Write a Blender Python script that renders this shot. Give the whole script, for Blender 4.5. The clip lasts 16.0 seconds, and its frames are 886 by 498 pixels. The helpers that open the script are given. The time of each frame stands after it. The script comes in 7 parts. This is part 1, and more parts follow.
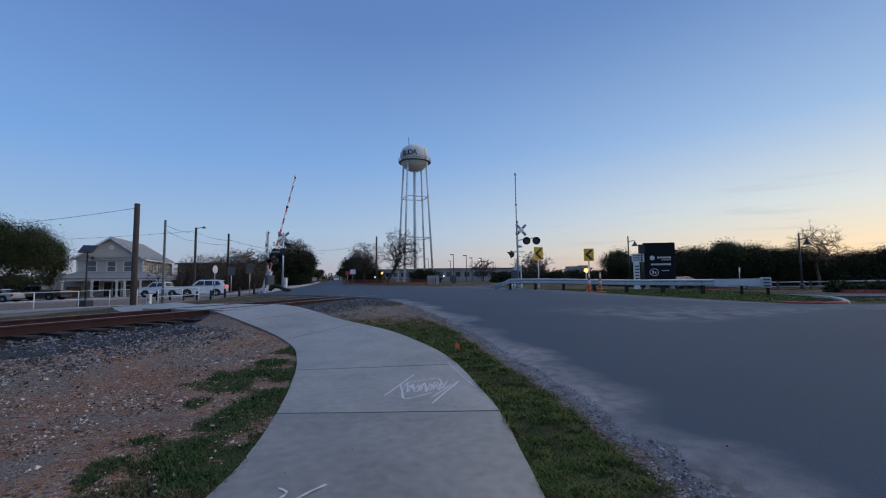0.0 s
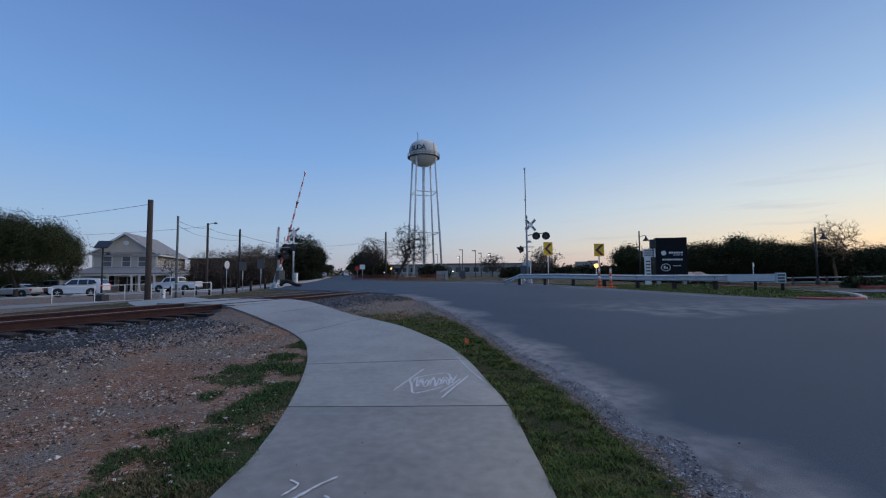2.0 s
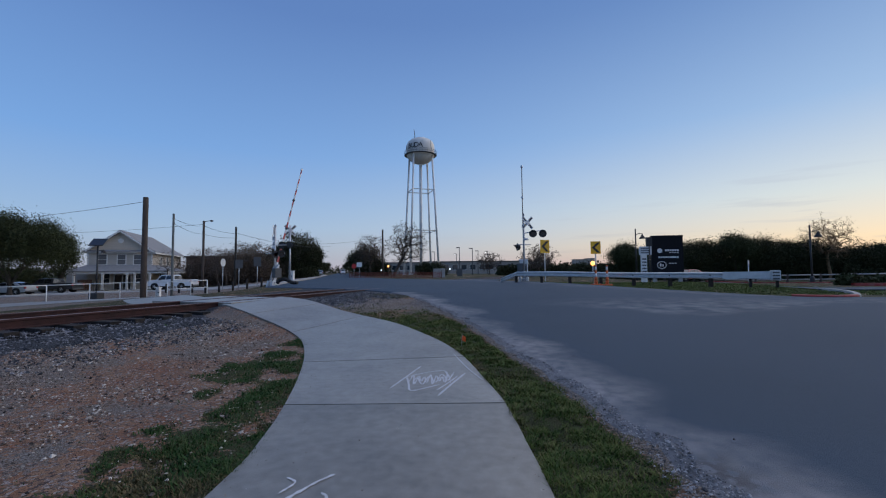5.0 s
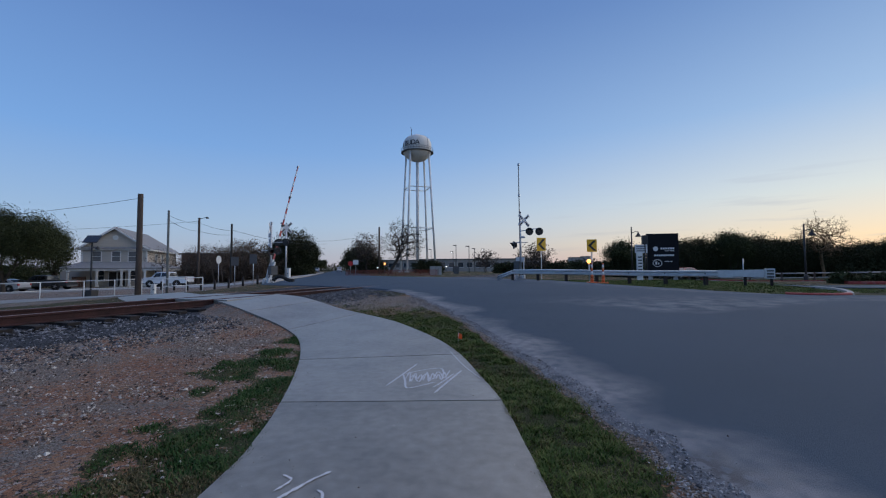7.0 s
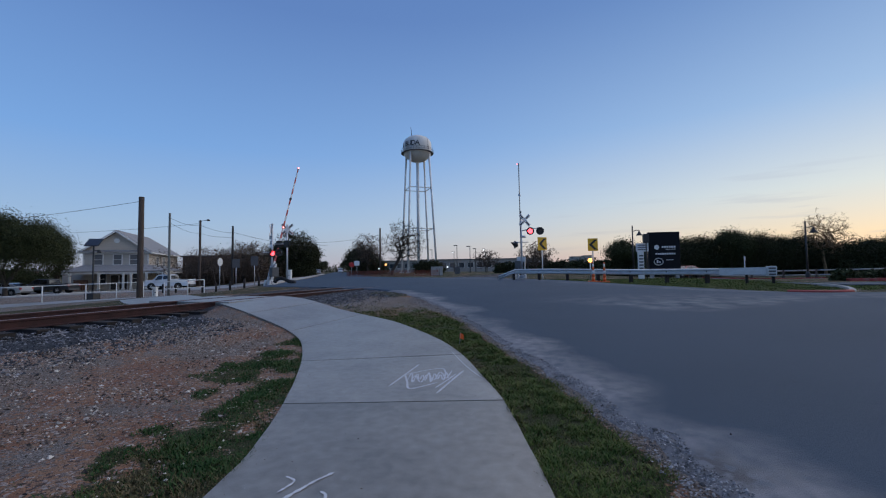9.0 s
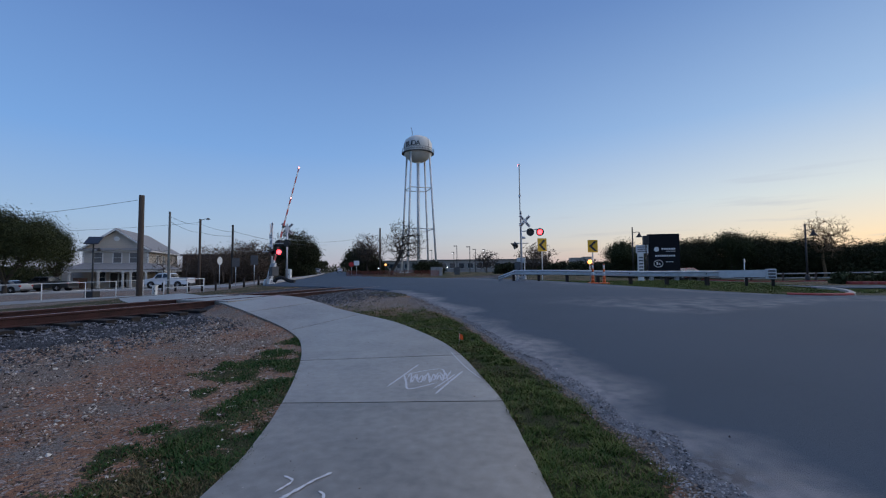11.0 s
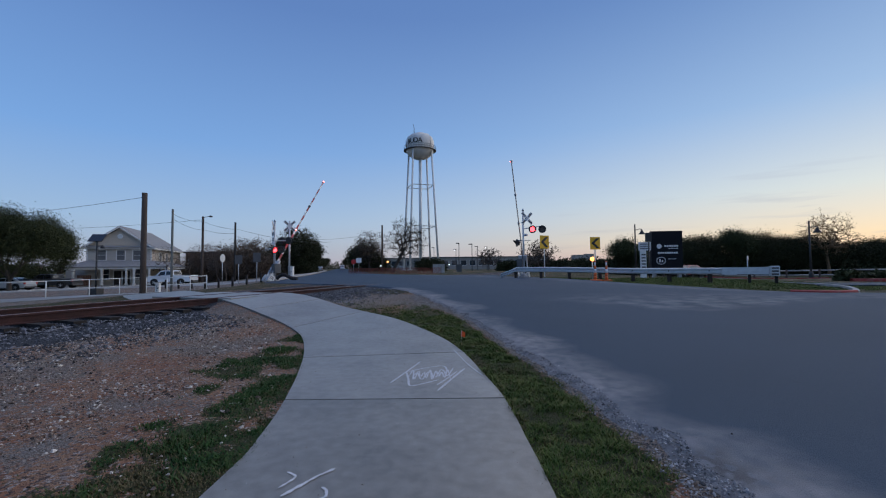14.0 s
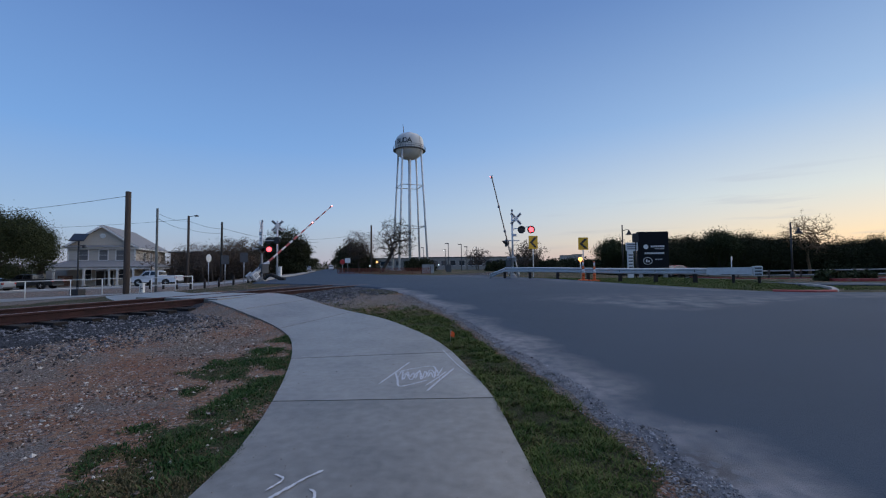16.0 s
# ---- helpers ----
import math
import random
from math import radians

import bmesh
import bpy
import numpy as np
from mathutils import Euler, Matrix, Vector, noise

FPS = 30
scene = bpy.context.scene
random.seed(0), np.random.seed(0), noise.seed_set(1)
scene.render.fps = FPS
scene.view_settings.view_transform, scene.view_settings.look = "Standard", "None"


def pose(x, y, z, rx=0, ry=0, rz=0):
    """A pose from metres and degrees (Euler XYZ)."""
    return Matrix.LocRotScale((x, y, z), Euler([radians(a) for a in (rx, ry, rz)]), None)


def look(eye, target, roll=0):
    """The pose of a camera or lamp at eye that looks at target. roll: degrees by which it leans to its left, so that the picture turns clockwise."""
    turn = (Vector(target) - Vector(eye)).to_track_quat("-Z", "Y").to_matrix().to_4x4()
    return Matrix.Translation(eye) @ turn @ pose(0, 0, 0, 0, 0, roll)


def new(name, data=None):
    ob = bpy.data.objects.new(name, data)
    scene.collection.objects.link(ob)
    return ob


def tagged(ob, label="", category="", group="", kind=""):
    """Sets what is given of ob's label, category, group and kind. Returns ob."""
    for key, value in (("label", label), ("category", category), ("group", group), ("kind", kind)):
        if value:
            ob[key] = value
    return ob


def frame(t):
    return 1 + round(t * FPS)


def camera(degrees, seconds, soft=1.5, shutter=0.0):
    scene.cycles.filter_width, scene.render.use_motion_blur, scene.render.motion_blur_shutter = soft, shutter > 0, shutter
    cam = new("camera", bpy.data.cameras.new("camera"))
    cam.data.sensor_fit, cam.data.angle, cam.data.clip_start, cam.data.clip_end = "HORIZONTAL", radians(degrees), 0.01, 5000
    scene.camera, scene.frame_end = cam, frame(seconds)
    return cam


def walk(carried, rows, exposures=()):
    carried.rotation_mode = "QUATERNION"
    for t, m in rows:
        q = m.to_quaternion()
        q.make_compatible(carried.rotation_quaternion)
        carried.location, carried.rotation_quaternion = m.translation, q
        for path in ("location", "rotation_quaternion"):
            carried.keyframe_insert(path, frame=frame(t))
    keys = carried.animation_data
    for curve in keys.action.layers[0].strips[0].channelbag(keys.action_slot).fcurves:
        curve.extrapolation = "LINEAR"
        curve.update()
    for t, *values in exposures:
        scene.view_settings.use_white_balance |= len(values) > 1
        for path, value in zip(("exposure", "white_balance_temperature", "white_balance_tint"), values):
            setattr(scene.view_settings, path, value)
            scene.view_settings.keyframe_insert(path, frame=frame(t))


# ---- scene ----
from itertools import accumulate

EYE = Vector((0.0, 0.0, 1.3))


def turn(yaw, pitch, roll):
    """The hand-held camera's pose: it stays at EYE and sways."""
    return (Matrix.Translation(EYE) @ Matrix.Rotation(radians(yaw), 4, "Z") @ Matrix.Rotation(radians(pitch), 4, "X")
            @ Matrix.Rotation(radians(roll), 4, "Y") @ Matrix.Rotation(math.pi / 2, 4, "X"))


cam = camera(93.7, 16.0, soft=1.15)
walk(cam, [
    (0.0, turn(-0.376, 4.067, 0.508)),
    (0.5, turn(0.280, 3.960, 0.494)),
    (1.0, turn(0.599, 3.774, 0.471)),
    (1.5, turn(0.804, 3.579, 0.487)),
    (2.0, turn(0.884, 3.419, 0.474)),
    (2.5, turn(0.893, 3.247, 0.548)),
    (3.0, turn(0.897, 3.150, 0.577)),
    (3.5, turn(0.827, 3.105, 0.593)),
    (4.0, turn(0.717, 3.131, 0.578)),
    (6.5, turn(0.091, 2.897, 0.402)),
    (7.0, turn(0.000, 2.773, 0.404)),
    (7.5, turn(-0.039, 2.631, 0.483)),
    (8.0, turn(0.009, 2.566, 0.589)),
    (8.5, turn(0.093, 2.632, 0.771)),
    (9.0, turn(0.126, 2.819, 0.890)),
    (11.5, turn(0.183, 2.878, 0.370)),
    (12.0, turn(0.326, 2.710, 0.318)),
    (12.5, turn(0.509, 2.600, 0.379)),
    (13.0, turn(0.618, 2.516, 0.395)),
    (13.5, turn(0.608, 2.479, 0.450)),
    (14.0, turn(0.405, 2.498, 0.516)),
    (14.5, turn(0.150, 2.516, 0.522)),
    (15.0, turn(-0.015, 2.462, 0.541)),
    (15.5, turn(-0.227, 2.449, 0.537)),
    (16.0, turn(-1.060, 2.509, 0.510)),
], exposures=[(0.0, 0.0), (16.0, 0.0)])

# ---- light: dusk, the sun just down to the right ----
SUN_AZ = 66.0     # degrees to the right of straight ahead
SUN_EL = 1.5
COLD_0, COLD_1, COLD_2, COLD_3, COLD_4 = (0.39, 0.43, 0.56), (0.345, 0.485, 0.70), (0.20, 0.38, 0.72), (0.122, 0.232, 0.52), (0.12, 0.20, 0.43)
WARM_0, WARM_1, WARM_2, WARM_3, WARM_4 = (0.80, 0.45, 0.36), (1.02, 0.73, 0.44), (0.80, 0.77, 0.64), (0.40, 0.53, 0.69), (0.155, 0.265, 0.50)
world = bpy.data.worlds.new("dusk")
scene.world = world
world.use_nodes = True
wn, wl = world.node_tree.nodes, world.node_tree.links


def wmath(op, a, b=None, clamp=False):
    k = wn.new("ShaderNodeMath")
    k.operation, k.use_clamp = op, clamp
    for s, v in zip(k.inputs, (a, b)):
        if isinstance(v, (int, float)):
            s.default_value = v
        elif v is not None:
            wl.new(v, s)
    return k.outputs[0]


def wramp(fac, stops):
    k = wn.new("ShaderNodeValToRGB")
    el = k.color_ramp.elements
    for i, (p, c) in enumerate(stops):
        e = el[i] if i < 2 else el.new(p)
        e.position, e.color = p, (*c, 1)
    wl.new(fac, k.inputs[0])
    return k.outputs[0]


def wmix(fac, a, b, how="MIX"):
    k = wn.new("ShaderNodeMix")
    k.data_type, k.blend_type = "RGBA", how
    for s, v in ((k.inputs[0], fac), (k.inputs[6], a), (k.inputs[7], b)):
        if isinstance(v, (int, float)):
            s.default_value = v
        elif isinstance(v, tuple):
            s.default_value = (*v, 1)
        else:
            wl.new(v, s)
    return k.outputs[2]


sky = wn.new("ShaderNodeTexSky")
sky.sky_type, sky.sun_disc = "NISHITA", False
sky.sun_elevation, sky.sun_rotation = radians(SUN_EL), radians(SUN_AZ)
sky.altitude, sky.air_density, sky.dust_density, sky.ozone_density = 200, 1.0, 0.3, 4.0
way = wn.new("ShaderNodeTexCoord").outputs["Generated"]
sep = wn.new("ShaderNodeSeparateXYZ")
wl.new(way, sep.inputs[0])
height = wmath("MAXIMUM", sep.outputs[2], 0.0)
# how far a direction leans to the set sun, 0 to 1 round the horizon
lean = wmath("ADD", wmath("MULTIPLY", sep.outputs[0], math.sin(radians(SUN_AZ))), wmath("MULTIPLY", sep.outputs[1], math.cos(radians(SUN_AZ))))
lean = wmath("MULTIPLY_ADD", lean, 0.5)
wn[lean.node.name].inputs[2].default_value = 0.5
cold = wramp(height, [(0.0, COLD_0), (0.10, COLD_1), (0.26, COLD_2), (0.52, COLD_3), (1.0, COLD_4)])
warm = wramp(height, [(0.0, WARM_0), (0.055, WARM_1), (0.14, WARM_2), (0.30, WARM_3), (0.55, WARM_4), (1.0, COLD_4)])
side = wmath("POWER", lean, 4.1, True)
dusk = wmix(side, cold, warm)
# thin grey streaks of cloud low over the sunset
mp = wn.new("ShaderNodeMapping")
mp.inputs["Scale"].default_value = (3.2, 3.2, 42.0)
wl.new(way, mp.inputs[0])
tn = wn.new("ShaderNodeTexNoise")
tn.inputs["Scale"].default_value, tn.inputs["Detail"].default_value = 1.3, 5.0
wl.new(mp.outputs[0], tn.inputs["Vector"])
cl = wmath("MULTIPLY", wmath("SUBTRACT", tn.outputs[0], 0.555, True), 6.0, True)
low = wmath("MULTIPLY", wmath("SUBTRACT", 1.0, wmath("MULTIPLY", height, 4.2), True), side)
dusk = wmix(wmath("MULTIPLY", cl, low), dusk, (0.42, 0.40, 0.45))
total = wmix(0.10, dusk, sky.outputs[0])
wl.new(total, wn["Background"].inputs[0])
wn["Background"].inputs[1].default_value = 1.0
sun = new("sun", bpy.data.lights.new("sun", "SUN"))
sun.data.energy, sun.data.angle, sun.data.color = 1.5, radians(100), (1.0, 0.91, 0.82)
sun.matrix_world = look((0, 0, 0), (-math.sin(radians(SUN_AZ)), -math.cos(radians(SUN_AZ)), -0.75))


# ---- materials ----
def mat(name, cols, scale=8.0, rough=0.8, metal=0.0, bump=0.0, bump_scale=60.0, fine=0.35, local=False, island=0.0, per_object=0.0, spec=0.5, stretch=(1, 1, 1)):
    """A surface of two or three colours mixed by broad and fine noise, with grain in its relief."""
    m = bpy.data.materials.new(name)
    m.use_nodes = True
    n, l = m.node_tree.nodes, m.node_tree.links
    b = n["Principled BSDF"]
    if local:
        co = n.new("ShaderNodeTexCoord").outputs["Object"]
    else:
        co = n.new("ShaderNodeNewGeometry").outputs["Position"]
    mp = n.new("ShaderNodeMapping")
    mp.inputs["Scale"].default_value = stretch
    l.new(co, mp.inputs[0])
    co = mp.outputs[0]
    big, small = n.new("ShaderNodeTexNoise"), n.new("ShaderNodeTexNoise")
    for t, s, d in ((big, scale, 5.0), (small, scale * 9, 3.0)):
        t.inputs["Scale"].default_value, t.inputs["Detail"].default_value = s, d
        l.new(co, t.inputs["Vector"])
    mix = n.new("ShaderNodeMath")
    mix.operation = "MULTIPLY_ADD"
    l.new(small.outputs[0], mix.inputs[0])
    mix.inputs[1].default_value = fine
    add = n.new("ShaderNodeMath")
    add.operation = "MULTIPLY"
    l.new(big.outputs[0], add.inputs[0])
    add.inputs[1].default_value = 1 - fine
    l.new(add.outputs[0], mix.inputs[2])
    val = mix.outputs[0]
    if island or per_object:
        rnd = n.new("ShaderNodeNewGeometry").outputs["Random Per Island"] if island else n.new("ShaderNodeObjectInfo").outputs["Random"]
        k = n.new("ShaderNodeMath")
        k.operation = "MULTIPLY_ADD"
        l.new(rnd, k.inputs[0])
        k.inputs[1].default_value = island or per_object
        off = n.new("ShaderNodeMath")
        off.operation = "SUBTRACT"
        l.new(val, off.inputs[0])
        off.inputs[1].default_value = (island or per_object) / 2
        l.new(off.outputs[0], k.inputs[2])
        val = k.outputs[0]
    ramp = n.new("ShaderNodeValToRGB")
    el = ramp.color_ramp.elements
    for i, c in enumerate(cols):
        p = 0.32 + 0.36 * i / max(1, len(cols) - 1)
        e = el[i] if i < 2 else el.new(p)
        e.position, e.color = p, (*c, 1)
    l.new(val, ramp.inputs[0])
    l.new(ramp.outputs[0], b.inputs["Base Color"])
    b.inputs["Roughness"].default_value, b.inputs["Metallic"].default_value = rough, metal
    b.inputs["Specular IOR Level"].default_value = spec
    if bump:
        t, bp = n.new("ShaderNodeTexNoise"), n.new("ShaderNodeBump")
        t.inputs["Scale"].default_value, t.inputs["Detail"].default_value = bump_scale, 4.0
        l.new(co, t.inputs["Vector"])
        l.new(t.outputs[0], bp.inputs["Height"])
        bp.inputs["Strength"].default_value, bp.inputs["Distance"].default_value = bump, 0.6 / bump_scale
        l.new(bp.outputs[0], b.inputs["Normal"])
    return m


def glow(name, col, power):
    m = bpy.data.materials.new(name)
    m.use_nodes = True
    b = m.node_tree.nodes["Principled BSDF"]
    b.inputs["Base Color"].default_value = (*col, 1)
    b.inputs["Emission Color"].default_value = (*col, 1)
    b.inputs["Emission Strength"].default_value = power
    return m


def glass(name, col=(0.03, 0.04, 0.05), rough=0.05):
    m = bpy.data.materials.new(name)
    m.use_nodes = True
    b = m.node_tree.nodes["Principled BSDF"]
    b.inputs["Base Color"].default_value = (*col, 1)
    b.inputs["Roughness"].default_value = rough
    b.inputs["Specular IOR Level"].default_value = 0.8
    return m


def node_mix(n, l, fac, a, b):
    k = n.new("ShaderNodeMix")
    k.data_type = "RGBA"
    for s, v in ((k.inputs[0], fac), (k.inputs[6], a), (k.inputs[7], b)):
        if isinstance(v, (tuple, float)):
            s.default_value = (*v, 1) if isinstance(v, tuple) else v
        else:
            l.new(v, s)
    return k.outputs[2]


def node_noise(n, l, co, scale, detail, lo, hi):
    t, r = n.new("ShaderNodeTexNoise"), n.new("ShaderNodeMapRange")
    t.inputs["Scale"].default_value, t.inputs["Detail"].default_value = scale, detail
    l.new(co, t.inputs["Vector"])
    l.new(t.outputs[0], r.inputs[0])
    r.inputs[1].default_value, r.inputs[2].default_value = lo, hi
    return r.outputs[0]


def ground_material():
    """Soil, gravel, turf and ballast grit, each where the sheet's zones say."""
    m = bpy.data.materials.new("soil_gravel_and_turf")
    m.use_nodes = True
    n, l = m.node_tree.nodes, m.node_tree.links
    co = n.new("ShaderNodeNewGeometry").outputs["Position"]
    at = n.new("ShaderNodeVertexColor")
    at.layer_name = "zone"
    sep = n.new("ShaderNodeSeparateColor")
    l.new(at.outputs[0], sep.inputs[0])
    soft = node_noise(n, l, co, 2.2, 6, 0.35, 0.65)
    fine = node_noise(n, l, co, 26, 5, 0.3, 0.7)
    grit = node_noise(n, l, co, 75, 3, 0.35, 0.65)
    soil = node_mix(n, l, soft, (0.29, 0.13, 0.072), (0.33, 0.20, 0.128))
    soil = node_mix(n, l, node_noise(n, l, co, 26, 5, 0.45, 0.8), soil, (0.17, 0.115, 0.09))
    stones = node_mix(n, l, grit, (0.09, 0.08, 0.078), (0.28, 0.26, 0.25))
    turf = node_mix(n, l, fine, (0.035, 0.042, 0.018), (0.078, 0.072, 0.036))
    grey = node_mix(n, l, fine, (0.14, 0.125, 0.12), (0.23, 0.215, 0.205))

    def edge(channel, spread):
        k = n.new("ShaderNodeMath")
        k.operation = "MULTIPLY_ADD"
        l.new(fine, k.inputs[0])
        k.inputs[1].default_value = spread
        l.new(sep.outputs[channel], k.inputs[2])
        r = n.new("ShaderNodeMapRange")
        l.new(k.outputs[0], r.inputs[0])
        r.inputs[1].default_value, r.inputs[2].default_value = 0.5 + spread / 2 - 0.12, 0.5 + spread / 2 + 0.12
        return r.outputs[0]
    def pebbles(scale, lo, hi):
        v, sp, r = n.new("ShaderNodeTexVoronoi"), n.new("ShaderNodeSeparateColor"), n.new("ShaderNodeMapRange")
        v.inputs["Scale"].default_value = scale
        l.new(co, v.inputs["Vector"])
        l.new(v.outputs["Color"], sp.inputs[0])
        l.new(sp.outputs[0], r.inputs[0])
        r.inputs[1].default_value, r.inputs[2].default_value = lo, hi
        return r.outputs[0]
    soil = node_mix(n, l, pebbles(48, 0.62, 0.66), soil, node_mix(n, l, pebbles(31, 0.3, 0.9), (0.10, 0.07, 0.06), (0.40, 0.33, 0.29)))
    grey = node_mix(n, l, pebbles(60, 0.2, 0.95), (0.10, 0.075, 0.062), (0.35, 0.285, 0.235))
    stones = node_mix(n, l, pebbles(95, 0.3, 0.9), (0.15, 0.125, 0.108), (0.32, 0.285, 0.255))
    col = node_mix(n, l, edge(1, 0.6), soil, node_mix(n, l, soft, grey, stones))
    col = node_mix(n, l, edge(2, 0.4), col, node_mix(n, l, grit, (0.026, 0.028, 0.033), (0.085, 0.088, 0.098)))
    col = node_mix(n, l, edge(0, 0.9), col, turf)
    b = n["Principled BSDF"]
    l.new(col, b.inputs["Base Color"])
    b.inputs["Roughness"].default_value, b.inputs["Specular IOR Level"].default_value = 0.95, 0.15
    bp = n.new("ShaderNodeBump")
    l.new(grit, bp.inputs["Height"])
    bp.inputs["Strength"].default_value, bp.inputs["Distance"].default_value = 0.8, 0.02
    l.new(bp.outputs[0], b.inputs["Normal"])
    return m


def asphalt_material():
    """Worn asphalt with pale dust where the zone says and darker patches."""
    m = bpy.data.materials.new("worn_asphalt")
    m.use_nodes = True
    n, l = m.node_tree.nodes, m.node_tree.links
    co = n.new("ShaderNodeNewGeometry").outputs["Position"]
    at = n.new("ShaderNodeVertexColor")
    at.layer_name = "zone"
    sep = n.new("ShaderNodeSeparateColor")
    l.new(at.outputs[0], sep.inputs[0])
    broad = node_noise(n, l, co, 0.35, 5, 0.35, 0.65)
    mid = node_noise(n, l, co, 2.4, 6, 0.35, 0.7)
    grit = node_noise(n, l, co, 120, 2, 0.3, 0.7)
    base = node_mix(n, l, broad, (0.024, 0.043, 0.066), (0.035, 0.058, 0.088))
    base = node_mix(n, l, grit, base, (0.048, 0.076, 0.110))
    k = n.new("ShaderNodeMath")
    k.operation = "MULTIPLY"
    l.new(mid, k.inputs[0])
    l.new(sep.outputs[0], k.inputs[1])
    dusty = node_mix(n, l, k.outputs[0], base, (0.185, 0.20, 0.22))
    full = n.new("ShaderNodeMapRange")
    l.new(sep.outputs[1], full.inputs[0])
    full.inputs[1].default_value, full.inputs[2].default_value = 0.2, 0.9
    k2 = n.new("ShaderNodeMath")
    k2.operation = "MULTIPLY"
    l.new(full.outputs[0], k2.inputs[0])
    l.new(node_noise(n, l, co, 7, 9, 0.05, 0.62), k2.inputs[1])
    dusty = node_mix(n, l, k2.outputs[0], dusty, (0.25, 0.246, 0.252))
    # trodden dark earth and a few dark tar spots
    earth = n.new("ShaderNodeMath")
    earth.operation = "MULTIPLY"
    l.new(sep.outputs[2], earth.inputs[0])
    l.new(node_noise(n, l, co, 14, 6, 0.38, 0.55), earth.inputs[1])
    dusty = node_mix(n, l, earth.outputs[0], dusty, (0.042, 0.038, 0.036))
    dusty = node_mix(n, l, node_noise(n, l, co, 3.1, 9, 0.70, 0.78), dusty, (0.018, 0.022, 0.03))
    b = n["Principled BSDF"]
    l.new(dusty, b.inputs["Base Color"])
    b.inputs["Roughness"].default_value, b.inputs["Specular IOR Level"].default_value = 0.85, 0.25
    bp = n.new("ShaderNodeBump")
    l.new(grit, bp.inputs["Height"])
    bp.inputs["Strength"].default_value, bp.inputs["Distance"].default_value = 0.4, 0.006
    l.new(bp.outputs[0], b.inputs["Normal"])
    return m


GROUND = ground_material()
ASPHALT = asphalt_material()
CONCRETE = mat("broom_finished_concrete", [(0.138, 0.122, 0.099), (0.210, 0.188, 0.156), (0.275, 0.248, 0.210)], 1.3, 0.42, bump=0.3, bump_scale=140, fine=0.45, per_object=0.10, spec=0.95)
# same concrete, with the dimmer light near the viewer put into its colour
CONCRETE_DARK = mat("concrete_dimmed_near", [(0.112, 0.100, 0.082), (0.178, 0.160, 0.133), (0.245, 0.224, 0.190)], 1.1, 0.45, bump=0.3, bump_scale=140, fine=0.5, spec=0.9)
KERB = mat("kerb_concrete", [(0.28, 0.27, 0.26), (0.42, 0.41, 0.39)], 3, 0.9, bump=0.3)
RED_PAINT = mat("worn_red_kerb_paint", [(0.24, 0.025, 0.025), (0.34, 0.04, 0.035), (0.24, 0.13, 0.12)], 5, 0.7)
RUST = mat("rusty_rail_steel", [(0.020, 0.008, 0.008), (0.038, 0.013, 0.012), (0.060, 0.021, 0.018)], 6, 0.8, metal=0.2, bump=0.3)
RAIL_TOP = mat("worn_rail_head", [(0.07, 0.035, 0.032), (0.17, 0.12, 0.12)], 5, 0.45, metal=0.4)
TIE = mat("creosoted_timber", [(0.012, 0.010, 0.009), (0.032, 0.025, 0.022)], 5, 0.9, bump=0.6, bump_scale=40)
STONE = mat("ballast_stone", [(0.022, 0.024, 0.029), (0.038, 0.041, 0.048), (0.068, 0.071, 0.080), (0.24, 0.24, 0.26)], 5, 0.9, island=0.42)
PEBBLE = mat("pale_pebble", [(0.035, 0.026, 0.021), (0.16, 0.115, 0.085), (0.30, 0.235, 0.19), (0.58, 0.53, 0.47)], 5, 0.9, island=0.4)
CHALK = mat("white_chalk", [(0.46, 0.46, 0.47), (0.70, 0.70, 0.71)], 30, 1.0, spec=0.0)
GRASS = mat("grass_blades", [(0.034, 0.066, 0.014), (0.088, 0.128, 0.026), (0.17, 0.16, 0.055)], 4.0, 0.8, island=0.22, spec=0.2)
GRASS_DARK = mat("dark_grass_blades", [(0.016, 0.048, 0.013), (0.038, 0.085, 0.02), (0.070, 0.095, 0.032)], 3.0, 0.8, island=0.3, spec=0.2)
VERGE = mat("verge_gravel", [(0.07, 0.068, 0.070), (0.14, 0.137, 0.14), (0.24, 0.235, 0.235), (0.40, 0.39, 0.39)], 5, 0.9, island=0.4)
STRAW = mat("dry_grass", [(0.05, 0.07, 0.025), (0.13, 0.10, 0.05), (0.2, 0.16, 0.09)], 1.5, 0.8, island=0.3, spec=0.1)
GALV = mat("galvanised_steel", [(0.42, 0.45, 0.48), (0.58, 0.61, 0.64)], 4, 0.45, metal=0.6, local=True)
POLE_WOOD = mat("weathered_pole_wood", [(0.05, 0.039, 0.033), (0.11, 0.083, 0.068)], 6, 0.95, bump=0.5, bump_scale=30, local=True, stretch=(6, 6, 0.5))
WHITE_STEEL = mat("white_painted_steel", [(0.62, 0.62, 0.60), (0.78, 0.77, 0.74)], 1.2, 0.5, local=True)
TANK_WHITE = mat("streaked_tank_paint", [(0.50, 0.49, 0.45), (0.66, 0.65, 0.61), (0.74, 0.73, 0.70)], 0.5, 0.55, local=True, stretch=(1, 1, 0.25))
BLACK = mat("black_paint", [(0.012, 0.012, 0.013), (0.03, 0.03, 0.032)], 6, 0.5, local=True)
DARK_GREY = mat("dark_grey_metal", [(0.06, 0.062, 0.066), (0.10, 0.102, 0.106)], 5, 0.6, local=True)
RUBBER = mat("rubber", [(0.015, 0.015, 0.015), (0.03, 0.03, 0.03)], 9, 0.9, local=True)


